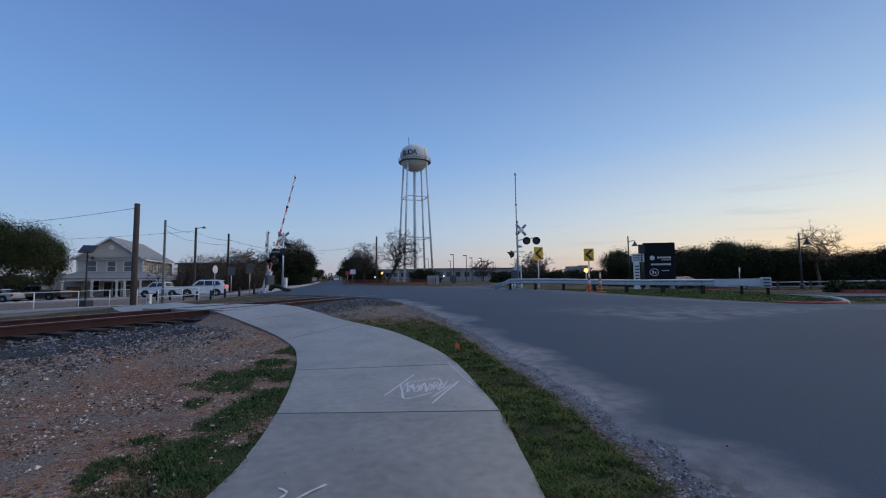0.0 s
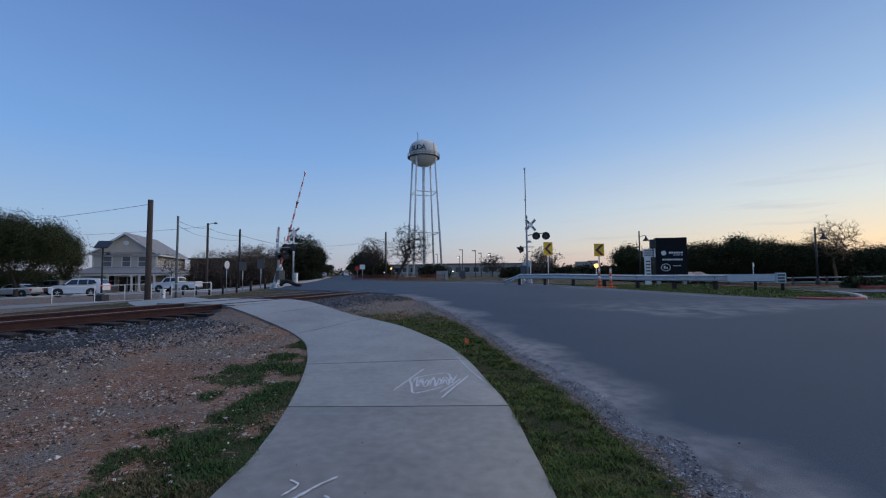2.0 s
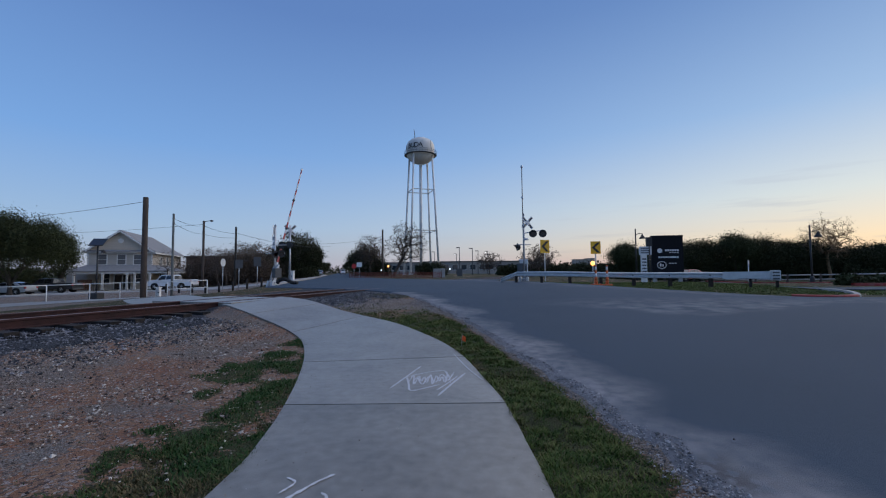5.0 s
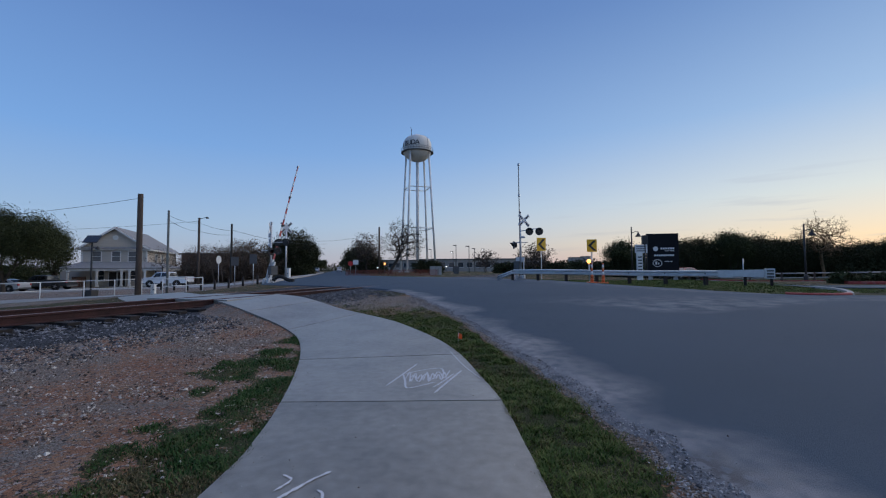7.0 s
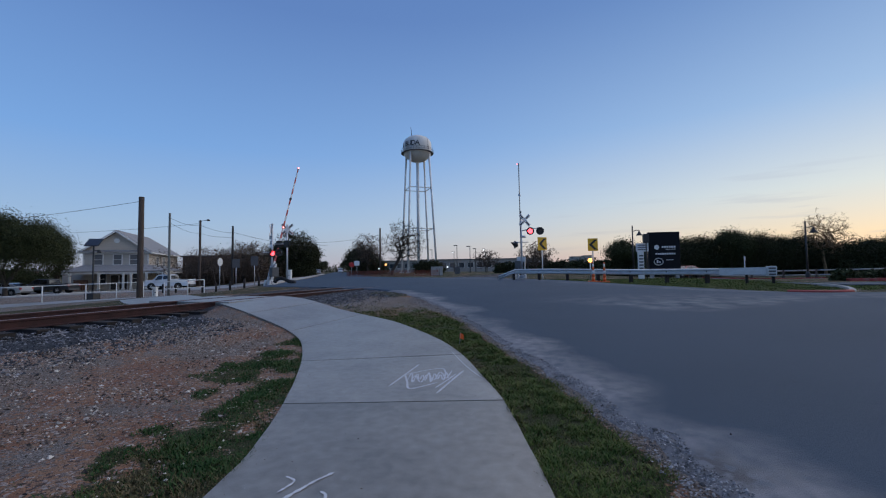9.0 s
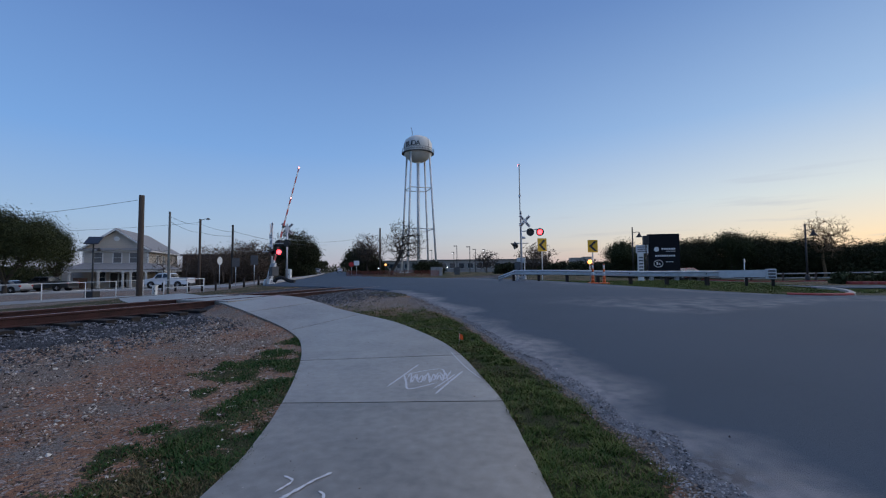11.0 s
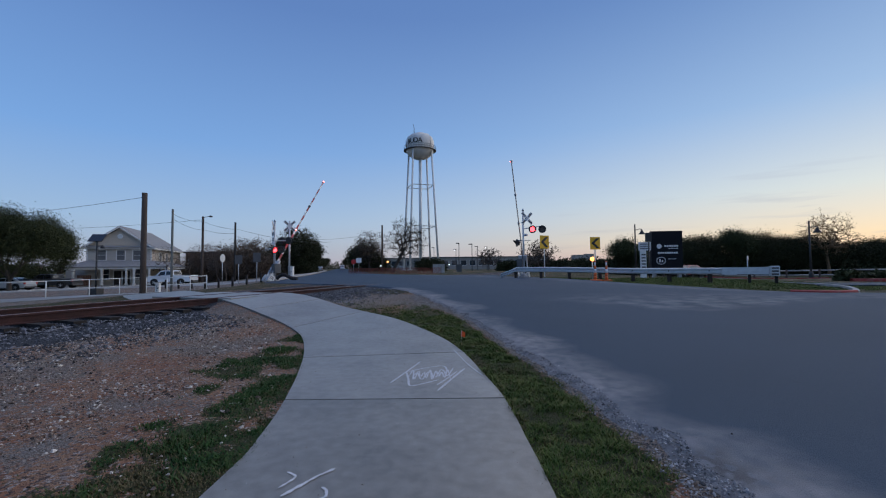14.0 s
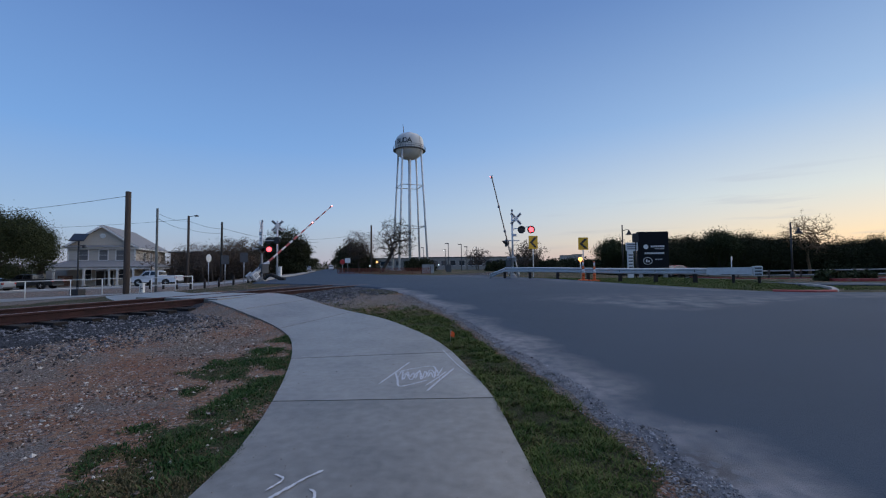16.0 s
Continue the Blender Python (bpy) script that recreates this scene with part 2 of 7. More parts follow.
# ---- the lie of the land ----
RAIL_A, RAIL_D, RAIL_N = Vector((-7.75, 7.3)), Vector((0.342, 0.940)), Vector((-0.940, 0.342))


def ramp01(a, b, x):
    t = np.clip((x - a) / (b - a), 0.0, 1.0)
    return t * t * (3 - 2 * t)


def track_uv(x, y):
    """Metres left of the nearer rail, and along it."""
    return (x + 7.75) * -0.940 + (y - 7.3) * 0.342, (x + 7.75) * 0.342 + (y - 7.3) * 0.940


def land(x, y):
    """Height of the ground."""
    x, y = np.asarray(x, float), np.asarray(y, float)
    u, v = track_uv(x, y)
    z = 0.5 * (1 - (1 - ramp01(-1, 15, v)) * (1 - 0.46 * ramp01(-4.6, -1.2, u)))
    z = z - 0.1 * ramp01(6, 11, x) * ramp01(6, 11, y)
    z = z - 0.45 * ramp01(24, 36, y) * ramp01(16, 25, x)
    left = ramp01(0.3, 0.6, -x / np.maximum(y, 1.0))
    far_left = ramp01(-3, 25, -x - 0.3 * np.abs(y))
    w = np.maximum(left, far_left)
    z = z - w * (0.85 * ramp01(3, 22, u) + 0.6 * ramp01(26, 52, u))
    return z


def path_z(x, y):
    """Top of the concrete path, which climbs to the rails."""
    u, v = track_uv(x, y)
    return float(land(x, y)) + 0.02 + 0.17 * float(ramp01(-3.5, -0.4, u))


def zat(x, y):
    return float(land(x, y))


def smooth_line(pts, n):
    """n points evenly along a smooth curve through pts."""
    p = np.array(pts, float)
    p = np.vstack([2 * p[0] - p[1], p, 2 * p[-1] - p[-2]])
    out = []
    for i in range(1, len(p) - 2):
        for t in np.linspace(0, 1, 24, endpoint=False):
            a, b, c, d = p[i - 1:i + 3]
            out.append(0.5 * (2 * b + (c - a) * t + (2 * a - 5 * b + 4 * c - d) * t * t + (3 * b - a - 3 * c + d) * t ** 3))
    out = np.array(out + [p[-2]])
    s = np.concatenate([[0], np.cumsum(np.linalg.norm(np.diff(out, axis=0), axis=1))])
    q = np.linspace(0, s[-1], n)
    return np.stack([np.interp(q, s, out[:, 0]), np.interp(q, s, out[:, 1])], 1)


PATH_L = [(-1.75, -6), (-1.5, -1), (-1.40, 2.4), (-1.45, 3.3), (-1.62, 4.25), (-1.88, 5.35), (-2.2, 6.45), (-2.62, 7.55), (-3.08, 8.35), (-3.7, 9.1), (-4.45, 9.7), (-5.2, 10.3), (-6.0, 11.1)]
PATH_R = [(0.55, -6), (0.60, -1), (0.60, 2.4), (0.59, 3.1), (0.56, 4.1), (0.42, 5.1), (0.22, 6.25), (-0.08, 7.25), (-0.52, 8.25), (-1.12, 9.4), (-1.95, 10.5), (-2.95, 11.5), (-4.1, 12.5), (-5.3, 13.25)]
GRASS_R = [(1.1, -6), (1.25, 1), (1.34, 2.4), (1.36, 2.9), (1.30, 3.6), (1.26, 4.15), (1.17, 4.85), (1.02, 5.6), (0.80, 6.75), (0.53, 8.3), (0.05, 10.2), (-1.1, 12.8)]
ROAD_L = [(4.5, -14), (3.2, -4), (1.62, 1.4), (1.44, 2.8), (1.37, 3.6), (1.32, 4.15), (1.24, 4.85), (1.09, 5.6), (0.88, 6.75), (0.63, 8.3), (0.2, 10.2), (-0.35, 12.2), (-1.0, 14.3), (-2.4, 17.2), (-5.2, 19.8), (-9.4, 23.2), (-12.3, 28.0), (-13.6, 35), (-18.9, 60), (-34.0, 120), (-132, 507)]
ROAD_R = [(60, -14), (44, 2), (26, 9.5), (14.5, 12.45), (12.1, 13.05), (10.6, 14.3), (9.5, 16.8), (8.5, 20.0), (7.5, 25.8), (5.0, 32), (1.0, 38), (-3.5, 43), (-7.4, 49), (-12.0, 64), (-26.4, 120), (-124.6, 507)]


def mesh_from(name, verts, faces, material, smooth=True):
    me = bpy.data.meshes.new(name)
    me.from_pydata([tuple(map(float, v)) for v in verts], [], [tuple(map(int, f)) for f in faces])
    me.materials.append(material)
    if smooth:
        me.shade_smooth()
    me.update()
    return me


def paint_zone(me, rgb):
    at = me.color_attributes.new("zone", "FLOAT_COLOR", "POINT")
    c = np.ones((len(me.vertices), 4), np.float32)
    c[:, :3] = rgb
    at.data.foreach_set("color", c.ravel())


def fuzz(x, y, s):
    return np.array([noise.fractal(Vector((a * s, b * s, 3.1)), 1.0, 2.0, 3) for a, b in zip(x, y)])


def curve_x(pts, y):
    p = smooth_line(pts, 160)
    o = np.argsort(p[:, 1])
    return np.interp(y, p[o, 1], p[o, 0])


def inside_road(x, y):
    """How far inside the asphalt, in metres; below 0 outside it."""
    return np.minimum(x - curve_x(ROAD_L, y), curve_x(ROAD_R, y) - x)


def zones(x, y):
    u, v = track_uv(x, y)
    f1, f2 = fuzz(x, y, 0.9), fuzz(x + 40, y, 2.4)
    near = (y < 14.5) & (y > -8)
    pl, pr, ge, rl = curve_x(PATH_L, y), curve_x(PATH_R, y), curve_x(GRASS_R, y), curve_x(ROAD_L, y)
    strip = np.clip(0.5 + (ge + 0.12 * f2 - x) / 0.25, 0, 1) * (x > pr - 0.3) * near
    strip *= np.clip((12.6 - y) / 3.5, 0, 1)
    band = np.clip((1.7 + 0.6 * f1 - (pl - x)) / 1.3, 0, 1) * (x < pl + 0.2) * near * (u < -2.2)
    left_grass = 0.25 * band * np.clip(0.3 + 1.1 * f1 + 0.5 * f2, 0, 1) * np.clip((8.6 - y) / 2.5, 0, 1)
    # green band along the path, with tongues that reach into the soil
    reach = np.interp(y, [2.0, 2.5, 2.95, 3.1, 3.4, 3.65, 4.0, 4.3, 4.55, 4.85, 5.2, 5.5, 6.0, 6.5, 7.0, 7.7, 8.2],
                      [1.2, 1.0, 1.0, 1.2, 1.15, 0.85, 0.62, 0.75, 0.98, 0.85, 1.25, 1.2, 1.05, 0.85, 0.35, 0.1, -0.3])
    green = np.clip(0.5 + (reach + 0.32 * f2 + 0.2 * f1 - (pl - x)) / 0.3, 0, 1) * np.clip(0.60 + 1.0 * f1 + 1.1 * f2 + 0.5 * np.clip((2.95 - y) / 0.2, 0, 1), 0.0, 1)
    left_grass = np.maximum(left_grass, green * (x < pl + 0.1) * (y > 1.9) * (y < 8.4))
    verge = (~near) & (u < -1.5) | ((u > 4) & ((x > -16) | (u > 40)))
    verge = verge | ((x > 9) & (y > 12))
    grass = np.maximum(np.maximum(strip, left_grass), verge * np.clip(0.75 + 0.5 * f1, 0, 1))
    gravel = np.clip((x - ge) / 0.3 + 0.5, 0, 1) * near
    gravel = np.maximum(gravel, np.clip((y - 9.5 + 2 * f1) / 3, 0, 1) * (x > pr) * near)
    gravel = np.maximum(gravel, np.clip(0.14 + 0.9 * f1 + 0.13 * (u + 6.0), 0, 0.7) * (x < pl) * (u < 3))
    street = (u > 3.5) & (x < -14) & (u < 42)
    gravel = np.where(street, 0.7 + 0.4 * f1, gravel)
    beside = ((pl - x) < 1.6) & ((pl - x) > -0.5) & (y > 7.0) & (y < 11.6)
    ballast = np.clip((u + 2.6 + 0.45 * f2 - 1.6 * beside * np.clip((1.6 + 0.5 * f1 - (pl - x)) / 0.8, 0, 1)) / 0.9, 0, 1) * np.clip((4.4 - u) / 1.0, 0, 1)
    return np.stack([grass, gravel, ballast], 1)


def build_ground():
    rings = np.concatenate([[0.0], np.geomspace(0.6, 60, 150), np.geomspace(66, 4500, 36)])
    na = 300
    # finer steps ahead of the viewer than behind
    ang = np.concatenate([np.linspace(-70, 70, 230, endpoint=False), np.linspace(70, 290, 70, endpoint=False)]) * math.pi / 180
    X = np.outer(rings, np.sin(ang)).ravel()
    Y = np.outer(rings, np.cos(ang)).ravel()
    Z = land(X, Y)
    d = inside_road(X, Y)
    pin = np.minimum(X - curve_x(PATH_L, Y), curve_x(PATH_R, Y) - X)
    Z -= 0.05 * np.clip(d / 0.6, 0, 1) * (Y > -14) * (Y < 500)
    Z -= 0.05 * np.clip(pin / 0.15, 0, 1) * (Y > -6) * (Y < 10)
    uu, vv = track_uv(X, Y)
    Z += 0.17 * ramp01(-3.5, -0.4, uu) * np.clip(1 + pin / 0.7, 0, 1) * (Y < 13) * (Y > 4)
    lump = fuzz(X, Y, 1.7) * 0.02 + fuzz(X, Y, 6.0) * 0.008
    Z += np.where((d < 0) & (pin < 0) & (np.hypot(X, Y) < 40), lump, 0)
    faces = []
    for i in range(len(rings) - 1):
        for j in range(na):
            k = (j + 1) % na
            faces.append((i * na + j, i * na + k, (i + 1) * na + k, (i + 1) * na + j))
    me = mesh_from("ground", np.stack([X, Y, Z], 1), faces, GROUND)
    paint_zone(me, zones(X, Y))
    tagged(new("ground", me), "reddish soil and gravel ground with patches of grass", "ground", kind="structure")


def build_road():
    n, k = 420, 44
    a, b = smooth_line(ROAD_L, 4000), smooth_line(ROAD_R, 4000)

    def rows_of(p, split, far):
        s = np.concatenate([[0], np.cumsum(np.linalg.norm(np.diff(p, axis=0), axis=1))])
        i = np.argmin(np.abs(p[:, 1] - split) + (p[:, 0] > 40) * 99)
        near = np.linspace(0, s[i], far, endpoint=False)
        rest = s[i] + (s[-1] - s[i]) * np.linspace(0, 1, n - far) ** 2.2
        t = np.concatenate([near, rest])
        return np.stack([np.interp(t, s, p[:, 0]), np.interp(t, s, p[:, 1])], 1)
    a, b = rows_of(a, 40, 260), rows_of(b, 47, 260)
    verts, zone = [], []
    wob = fuzz(a[:, 0] * 2, a[:, 1] * 2, 1.3) * 0.12 + fuzz(a[:, 0], a[:, 1], 4.0) * 0.10
    for i in range(n):
        side = (b[i] - a[i]) / np.linalg.norm(b[i] - a[i])
        near = 1.0 if a[i][1] < 17 else 0.0
        a0 = a[i] + side * wob[i] * near
        for j in range(k + 1):
            t = (j / k) ** 1.6
            p = a0 * (1 - t) + b[i] * t
            verts.append(p)
            d = np.linalg.norm(p - a0)
            zone.append((d, np.linalg.norm(p - b[i]), near))
    P, D = np.array(verts), np.array(zone)
    Z = land(P[:, 0], P[:, 1]) + 0.035 - 0.065 * np.clip(1 - D[:, 0] / 0.16, 0, 1)
    f = fuzz(P[:, 0], P[:, 1], 0.8)
    dust = np.clip(1.2 - (D[:, 0] + 0.4 * f) / 0.92, 0, 1) * D[:, 2]
    streak = np.clip(1 - np.abs(D[:, 1] - 1.5 - 0.9 * f) / 1.3, 0, 1) * (P[:, 1] < 40) * 0.8
    u, v = track_uv(P[:, 0], P[:, 1])
    # pale worn sheet with a sharp near edge, and trodden earth by the verge
    near_edge = np.interp(P[:, 0], [3.5, 4.8, 5.75, 8.0, 10.5], [11.6, 10.0, 9.25, 10.1, 11.5])
    patch = np.clip((P[:, 1] - near_edge - 0.25 * f) / 0.25, 0, 1) * np.clip((13.6 - P[:, 1]) / 2.2, 0, 1) * np.clip((P[:, 0] - 2.5) / 2.0, 0, 1) * 0.75
    earth = np.clip(1.3 - np.hypot((P[:, 0] - 1.68 + 0.9 * (P[:, 1] - 2.65)) / 0.22, (P[:, 1] - 2.65) / 0.22), 0, 1)
    col = np.stack([np.maximum(streak, patch), np.maximum(dust, 0) * 0.9, earth], 1)
    faces = [(i * (k + 1) + j, i * (k + 1) + j + 1, (i + 1) * (k + 1) + j + 1, (i + 1) * (k + 1) + j) for i in range(n - 1) for j in range(k)]
    me = mesh_from("road", np.column_stack([P, Z]), faces, ASPHALT)
    paint_zone(me, col)
    tagged(new("road", me), "worn grey asphalt road with dusty gravel edges", "road", kind="structure")


build_ground()
build_road()


# ---- helpers for meshes ----
def part(name, bm, material, parent=None, label="", smooth=False):
    """One mesh object from bm, under a thing or a part."""
    bmesh.ops.recalc_face_normals(bm, faces=bm.faces)
    me = bpy.data.meshes.new(name)
    bm.to_mesh(me)
    bm.free()
    for m in (material if isinstance(material, (list, tuple)) else (material,)):
        me.materials.append(m)
    if smooth:
        me.shade_smooth()
    ob = new(name, me)
    if parent is not None:
        ob.parent = parent
    return tagged(ob, label)


def thing(name, at, label, category, group="", rz=0.0, kind=""):
    ob = new(name)
    ob.empty_display_size = 0.2
    ob.matrix_world = pose(at[0], at[1], at[2], 0, 0, rz)
    return tagged(ob, label, category, group, kind)


def add_box(bm, x0, x1, y0, y1, z0, z1, bev=0.0, mi=0):
    r = bmesh.ops.create_cube(bm, size=1.0)
    for v in r["verts"]:
        v.co = Vector((x0 + (v.co.x + 0.5) * (x1 - x0), y0 + (v.co.y + 0.5) * (y1 - y0), z0 + (v.co.z + 0.5) * (z1 - z0)))
    fs = list({f for v in r["verts"] for f in v.link_faces})
    for f in fs:
        f.material_index = mi
    if bev:
        es = list({e for v in r["verts"] for e in v.link_edges})
        bmesh.ops.bevel(bm, geom=es, offset=bev, segments=2, affect="EDGES", profile=0.6)
    return r["verts"]


def add_tube(bm, a, b, r0, r1=None, seg=10, caps=True, mi=0):
    """A tapered round bar from a to b."""
    a, b = Vector(a), Vector(b)
    r1 = r0 if r1 is None else r1
    d = b - a
    q = d.to_track_quat("Z", "Y").to_matrix()
    rings = []
    for p, r in ((a, r0), (b, r1)):
        rings.append([bm.verts.new(p + q @ Vector((math.cos(k * 2 * math.pi / seg) * r, math.sin(k * 2 * math.pi / seg) * r, 0))) for k in range(seg)])
    for k in range(seg):
        f = bm.faces.new((rings[0][k], rings[0][(k + 1) % seg], rings[1][(k + 1) % seg], rings[1][k]))
        f.smooth, f.material_index = True, mi
    if caps:
        for ring in (rings[0][::-1], rings[1]):
            bm.faces.new(ring).material_index = mi


def add_pipe(bm, pts, r, seg=8, mi=0):
    for a, b in zip(pts, pts[1:]):
        add_tube(bm, a, b, r, r, seg, True, mi)


def add_lathe(bm, prof, seg=32, center=(0, 0, 0), mi=0, smooth=True):
    """A form turned about z from (radius, height) pairs."""
    c = Vector(center)
    rings = [[bm.verts.new(c + Vector((r * math.cos(k * 2 * math.pi / seg), r * math.sin(k * 2 * math.pi / seg), z))) for k in range(seg)] for r, z in prof]
    for a, b in zip(rings, rings[1:]):
        for k in range(seg):
            f = bm.faces.new((a[k], a[(k + 1) % seg], b[(k + 1) % seg], b[k]))
            f.smooth, f.material_index = smooth, mi
    if prof[0][0] > 1e-4:
        bm.faces.new(rings[0][::-1]).material_index = mi
    if prof[-1][0] > 1e-4:
        bm.faces.new(rings[-1]).material_index = mi
    return rings


def add_prism(bm, outline, h0, h1, axis="z", mi=0):
    """A flat outline (pairs) given thickness along an axis."""
    def at(p, h):
        return {"z": (p[0], p[1], h), "y": (p[0], h, p[1]), "x": (h, p[0], p[1])}[axis]
    a = [bm.verts.new(at(p, h0)) for p in outline]
    b = [bm.verts.new(at(p, h1)) for p in outline]
    fs = [bm.faces.new(a[::-1]), bm.faces.new(b)]
    n = len(outline)
    fs += [bm.faces.new((a[k], a[(k + 1) % n], b[(k + 1) % n], b[k])) for k in range(n)]
    for f in fs:
        f.material_index = mi
    bmesh.ops.recalc_face_normals(bm, faces=fs)


def on_track(u, v, z=0.0):
    p = RAIL_A + RAIL_N * u + RAIL_D * v
    return Vector((p.x, p.y, z))


TRACK_TURN = math.degrees(math.atan2(0.940, 0.342)) - 90   # thing's +y runs along the rails
RAIL_TOP_Z = 0.53


def build_track():
    track = thing("railway_track", on_track(0.72, 0, 0), "rusty railway track on dark timber ties and grey ballast", "railway", rz=TRACK_TURN, kind="structure")
    for u in (0.72, -0.72):
        bm = bmesh.new()
        prof = [(-0.07, 0), (0.07, 0), (0.07, 0.012), (0.012, 0.03), (0.012, 0.13), (0.036, 0.14), (0.036, 0.172), (0.028, 0.18), (-0.028, 0.18), (-0.036, 0.172), (-0.036, 0.14), (-0.012, 0.13), (-0.012, 0.03), (-0.07, 0.012)]
        prev = None
        for v in np.concatenate([np.arange(-60, 40, 2.0), np.arange(40, 400, 20.0)]):
            ring = [bm.verts.new((u + px, v, RAIL_TOP_Z - 0.18 + pz)) for px, pz in prof]
            if prev:
                for k in range(len(prof)):
                    f = bm.faces.new((prev[k], prev[(k + 1) % len(prof)], ring[(k + 1) % len(prof)], ring[k]))
                    f.material_index = 1 if k in (6, 7, 8) else 0
            prev = ring
        bmesh.ops.recalc_face_normals(bm, faces=bm.faces)
        part("rail", bm, [RUST, RAIL_TOP], track, "rusty steel rail with a worn head")
    rnd = random.Random(5)
    meshes = []
    for k in range(4):
        bm = bmesh.new()
        add_box(bm, -1.3, 1.3, -0.11, 0.11, -0.16, 0.0, 0.012)
        for vtx in bm.verts:
            vtx.co += Vector((rnd.uniform(-.02, .02), rnd.uniform(-.008, .008), rnd.uniform(-.006, .006)))
        me = bpy.data.meshes.new("tie")
        bm.to_mesh(me)
        bm.free()
        me.materials.append(TIE)
        meshes.append(me)
    for i in range(170):
        ob = new("tie", meshes[i % 4])
        ob.parent = track
        ob.matrix_local = pose(rnd.uniform(-.05, .05), -24 + i * 0.54 + rnd.uniform(-.03, .03), RAIL_TOP_Z - 0.182, 0, 0, rnd.uniform(-1.5, 1.5))
    # ballast bed
    bm = bmesh.new()
    prof = [(-3.0, -0.05), (-2.3, 0.08), (-1.75, 0.22), (-1.35, 0.315), (-0.9, 0.30), (0.6, 0.29), (1.25, 0.26), (1.6, 0.2), (2.3, 0.08), (3.0, -0.05)]
    prev = None
    for v in np.concatenate([np.arange(-40, 30, 0.35), np.arange(30, 400, 10.0)]):
        ring = []
        for k, (a, z) in enumerate(prof):
            p = on_track(0.72 - a, v)
            lim = zat(p.x, p.y) if k in (0, len(prof) - 1) else -9
            n1 = noise.noise(Vector((a * 2, v * 1.5, 0))) * 0.03
            sunk = 0.14 if a > 1.3 and 2.2 < v < 4.7 else 0.0
            ring.append(bm.verts.new((a + n1, v, max(z, lim - 0.02) + n1 * (0 if k in (4, 5) else 1) - 0.01 - sunk)))
        if prev:
            for k in range(len(prof) - 1):
                bm.faces.new((prev[k], prev[k + 1], ring[k + 1], ring[k])).smooth = True
        prev = ring
    bmesh.ops.recalc_face_normals(bm, faces=bm.faces)
    part("ballast_bed", bm, STONE, track, "dark grey crushed stone bed")
    return track


def stones(name, pts, sizes, material, seed, label):
    """Loose stones in one mesh: each a small knocked-about lump."""
    rnd = np.random.RandomState(seed)
    base = np.array([(1, 0, 0), (-1, 0, 0), (0, 1, 0), (0, -1, 0), (0, 0, 1), (0, 0, -1)], float)
    tri = np.array([(0, 2, 4), (2, 1, 4), (1, 3, 4), (3, 0, 4), (2, 0, 5), (1, 2, 5), (3, 1, 5), (0, 3, 5)])
    n = len(pts)
    a = rnd.rand(n) * 6.28
    c, s = np.cos(a), np.sin(a)
    v = base[None] * (0.65 + 0.7 * rnd.rand(n, 6, 1)) * np.array([1, 0.8, 0.6])[None, None] + rnd.normal(0, 0.16, (n, 6, 3))
    v = np.stack([v[..., 0] * c[:, None] - v[..., 1] * s[:, None], v[..., 0] * s[:, None] + v[..., 1] * c[:, None], v[..., 2]], -1)
    v = v * np.asarray(sizes)[:, None, None] + np.asarray(pts)[:, None, :]
    faces = (tri[None] + np.arange(n)[:, None, None] * 6).reshape(-1, 3)
    me = mesh_from(name, v.reshape(-1, 3), faces, material, smooth=False)
    return tagged(new(name, me), label, "stones", kind="stuff")


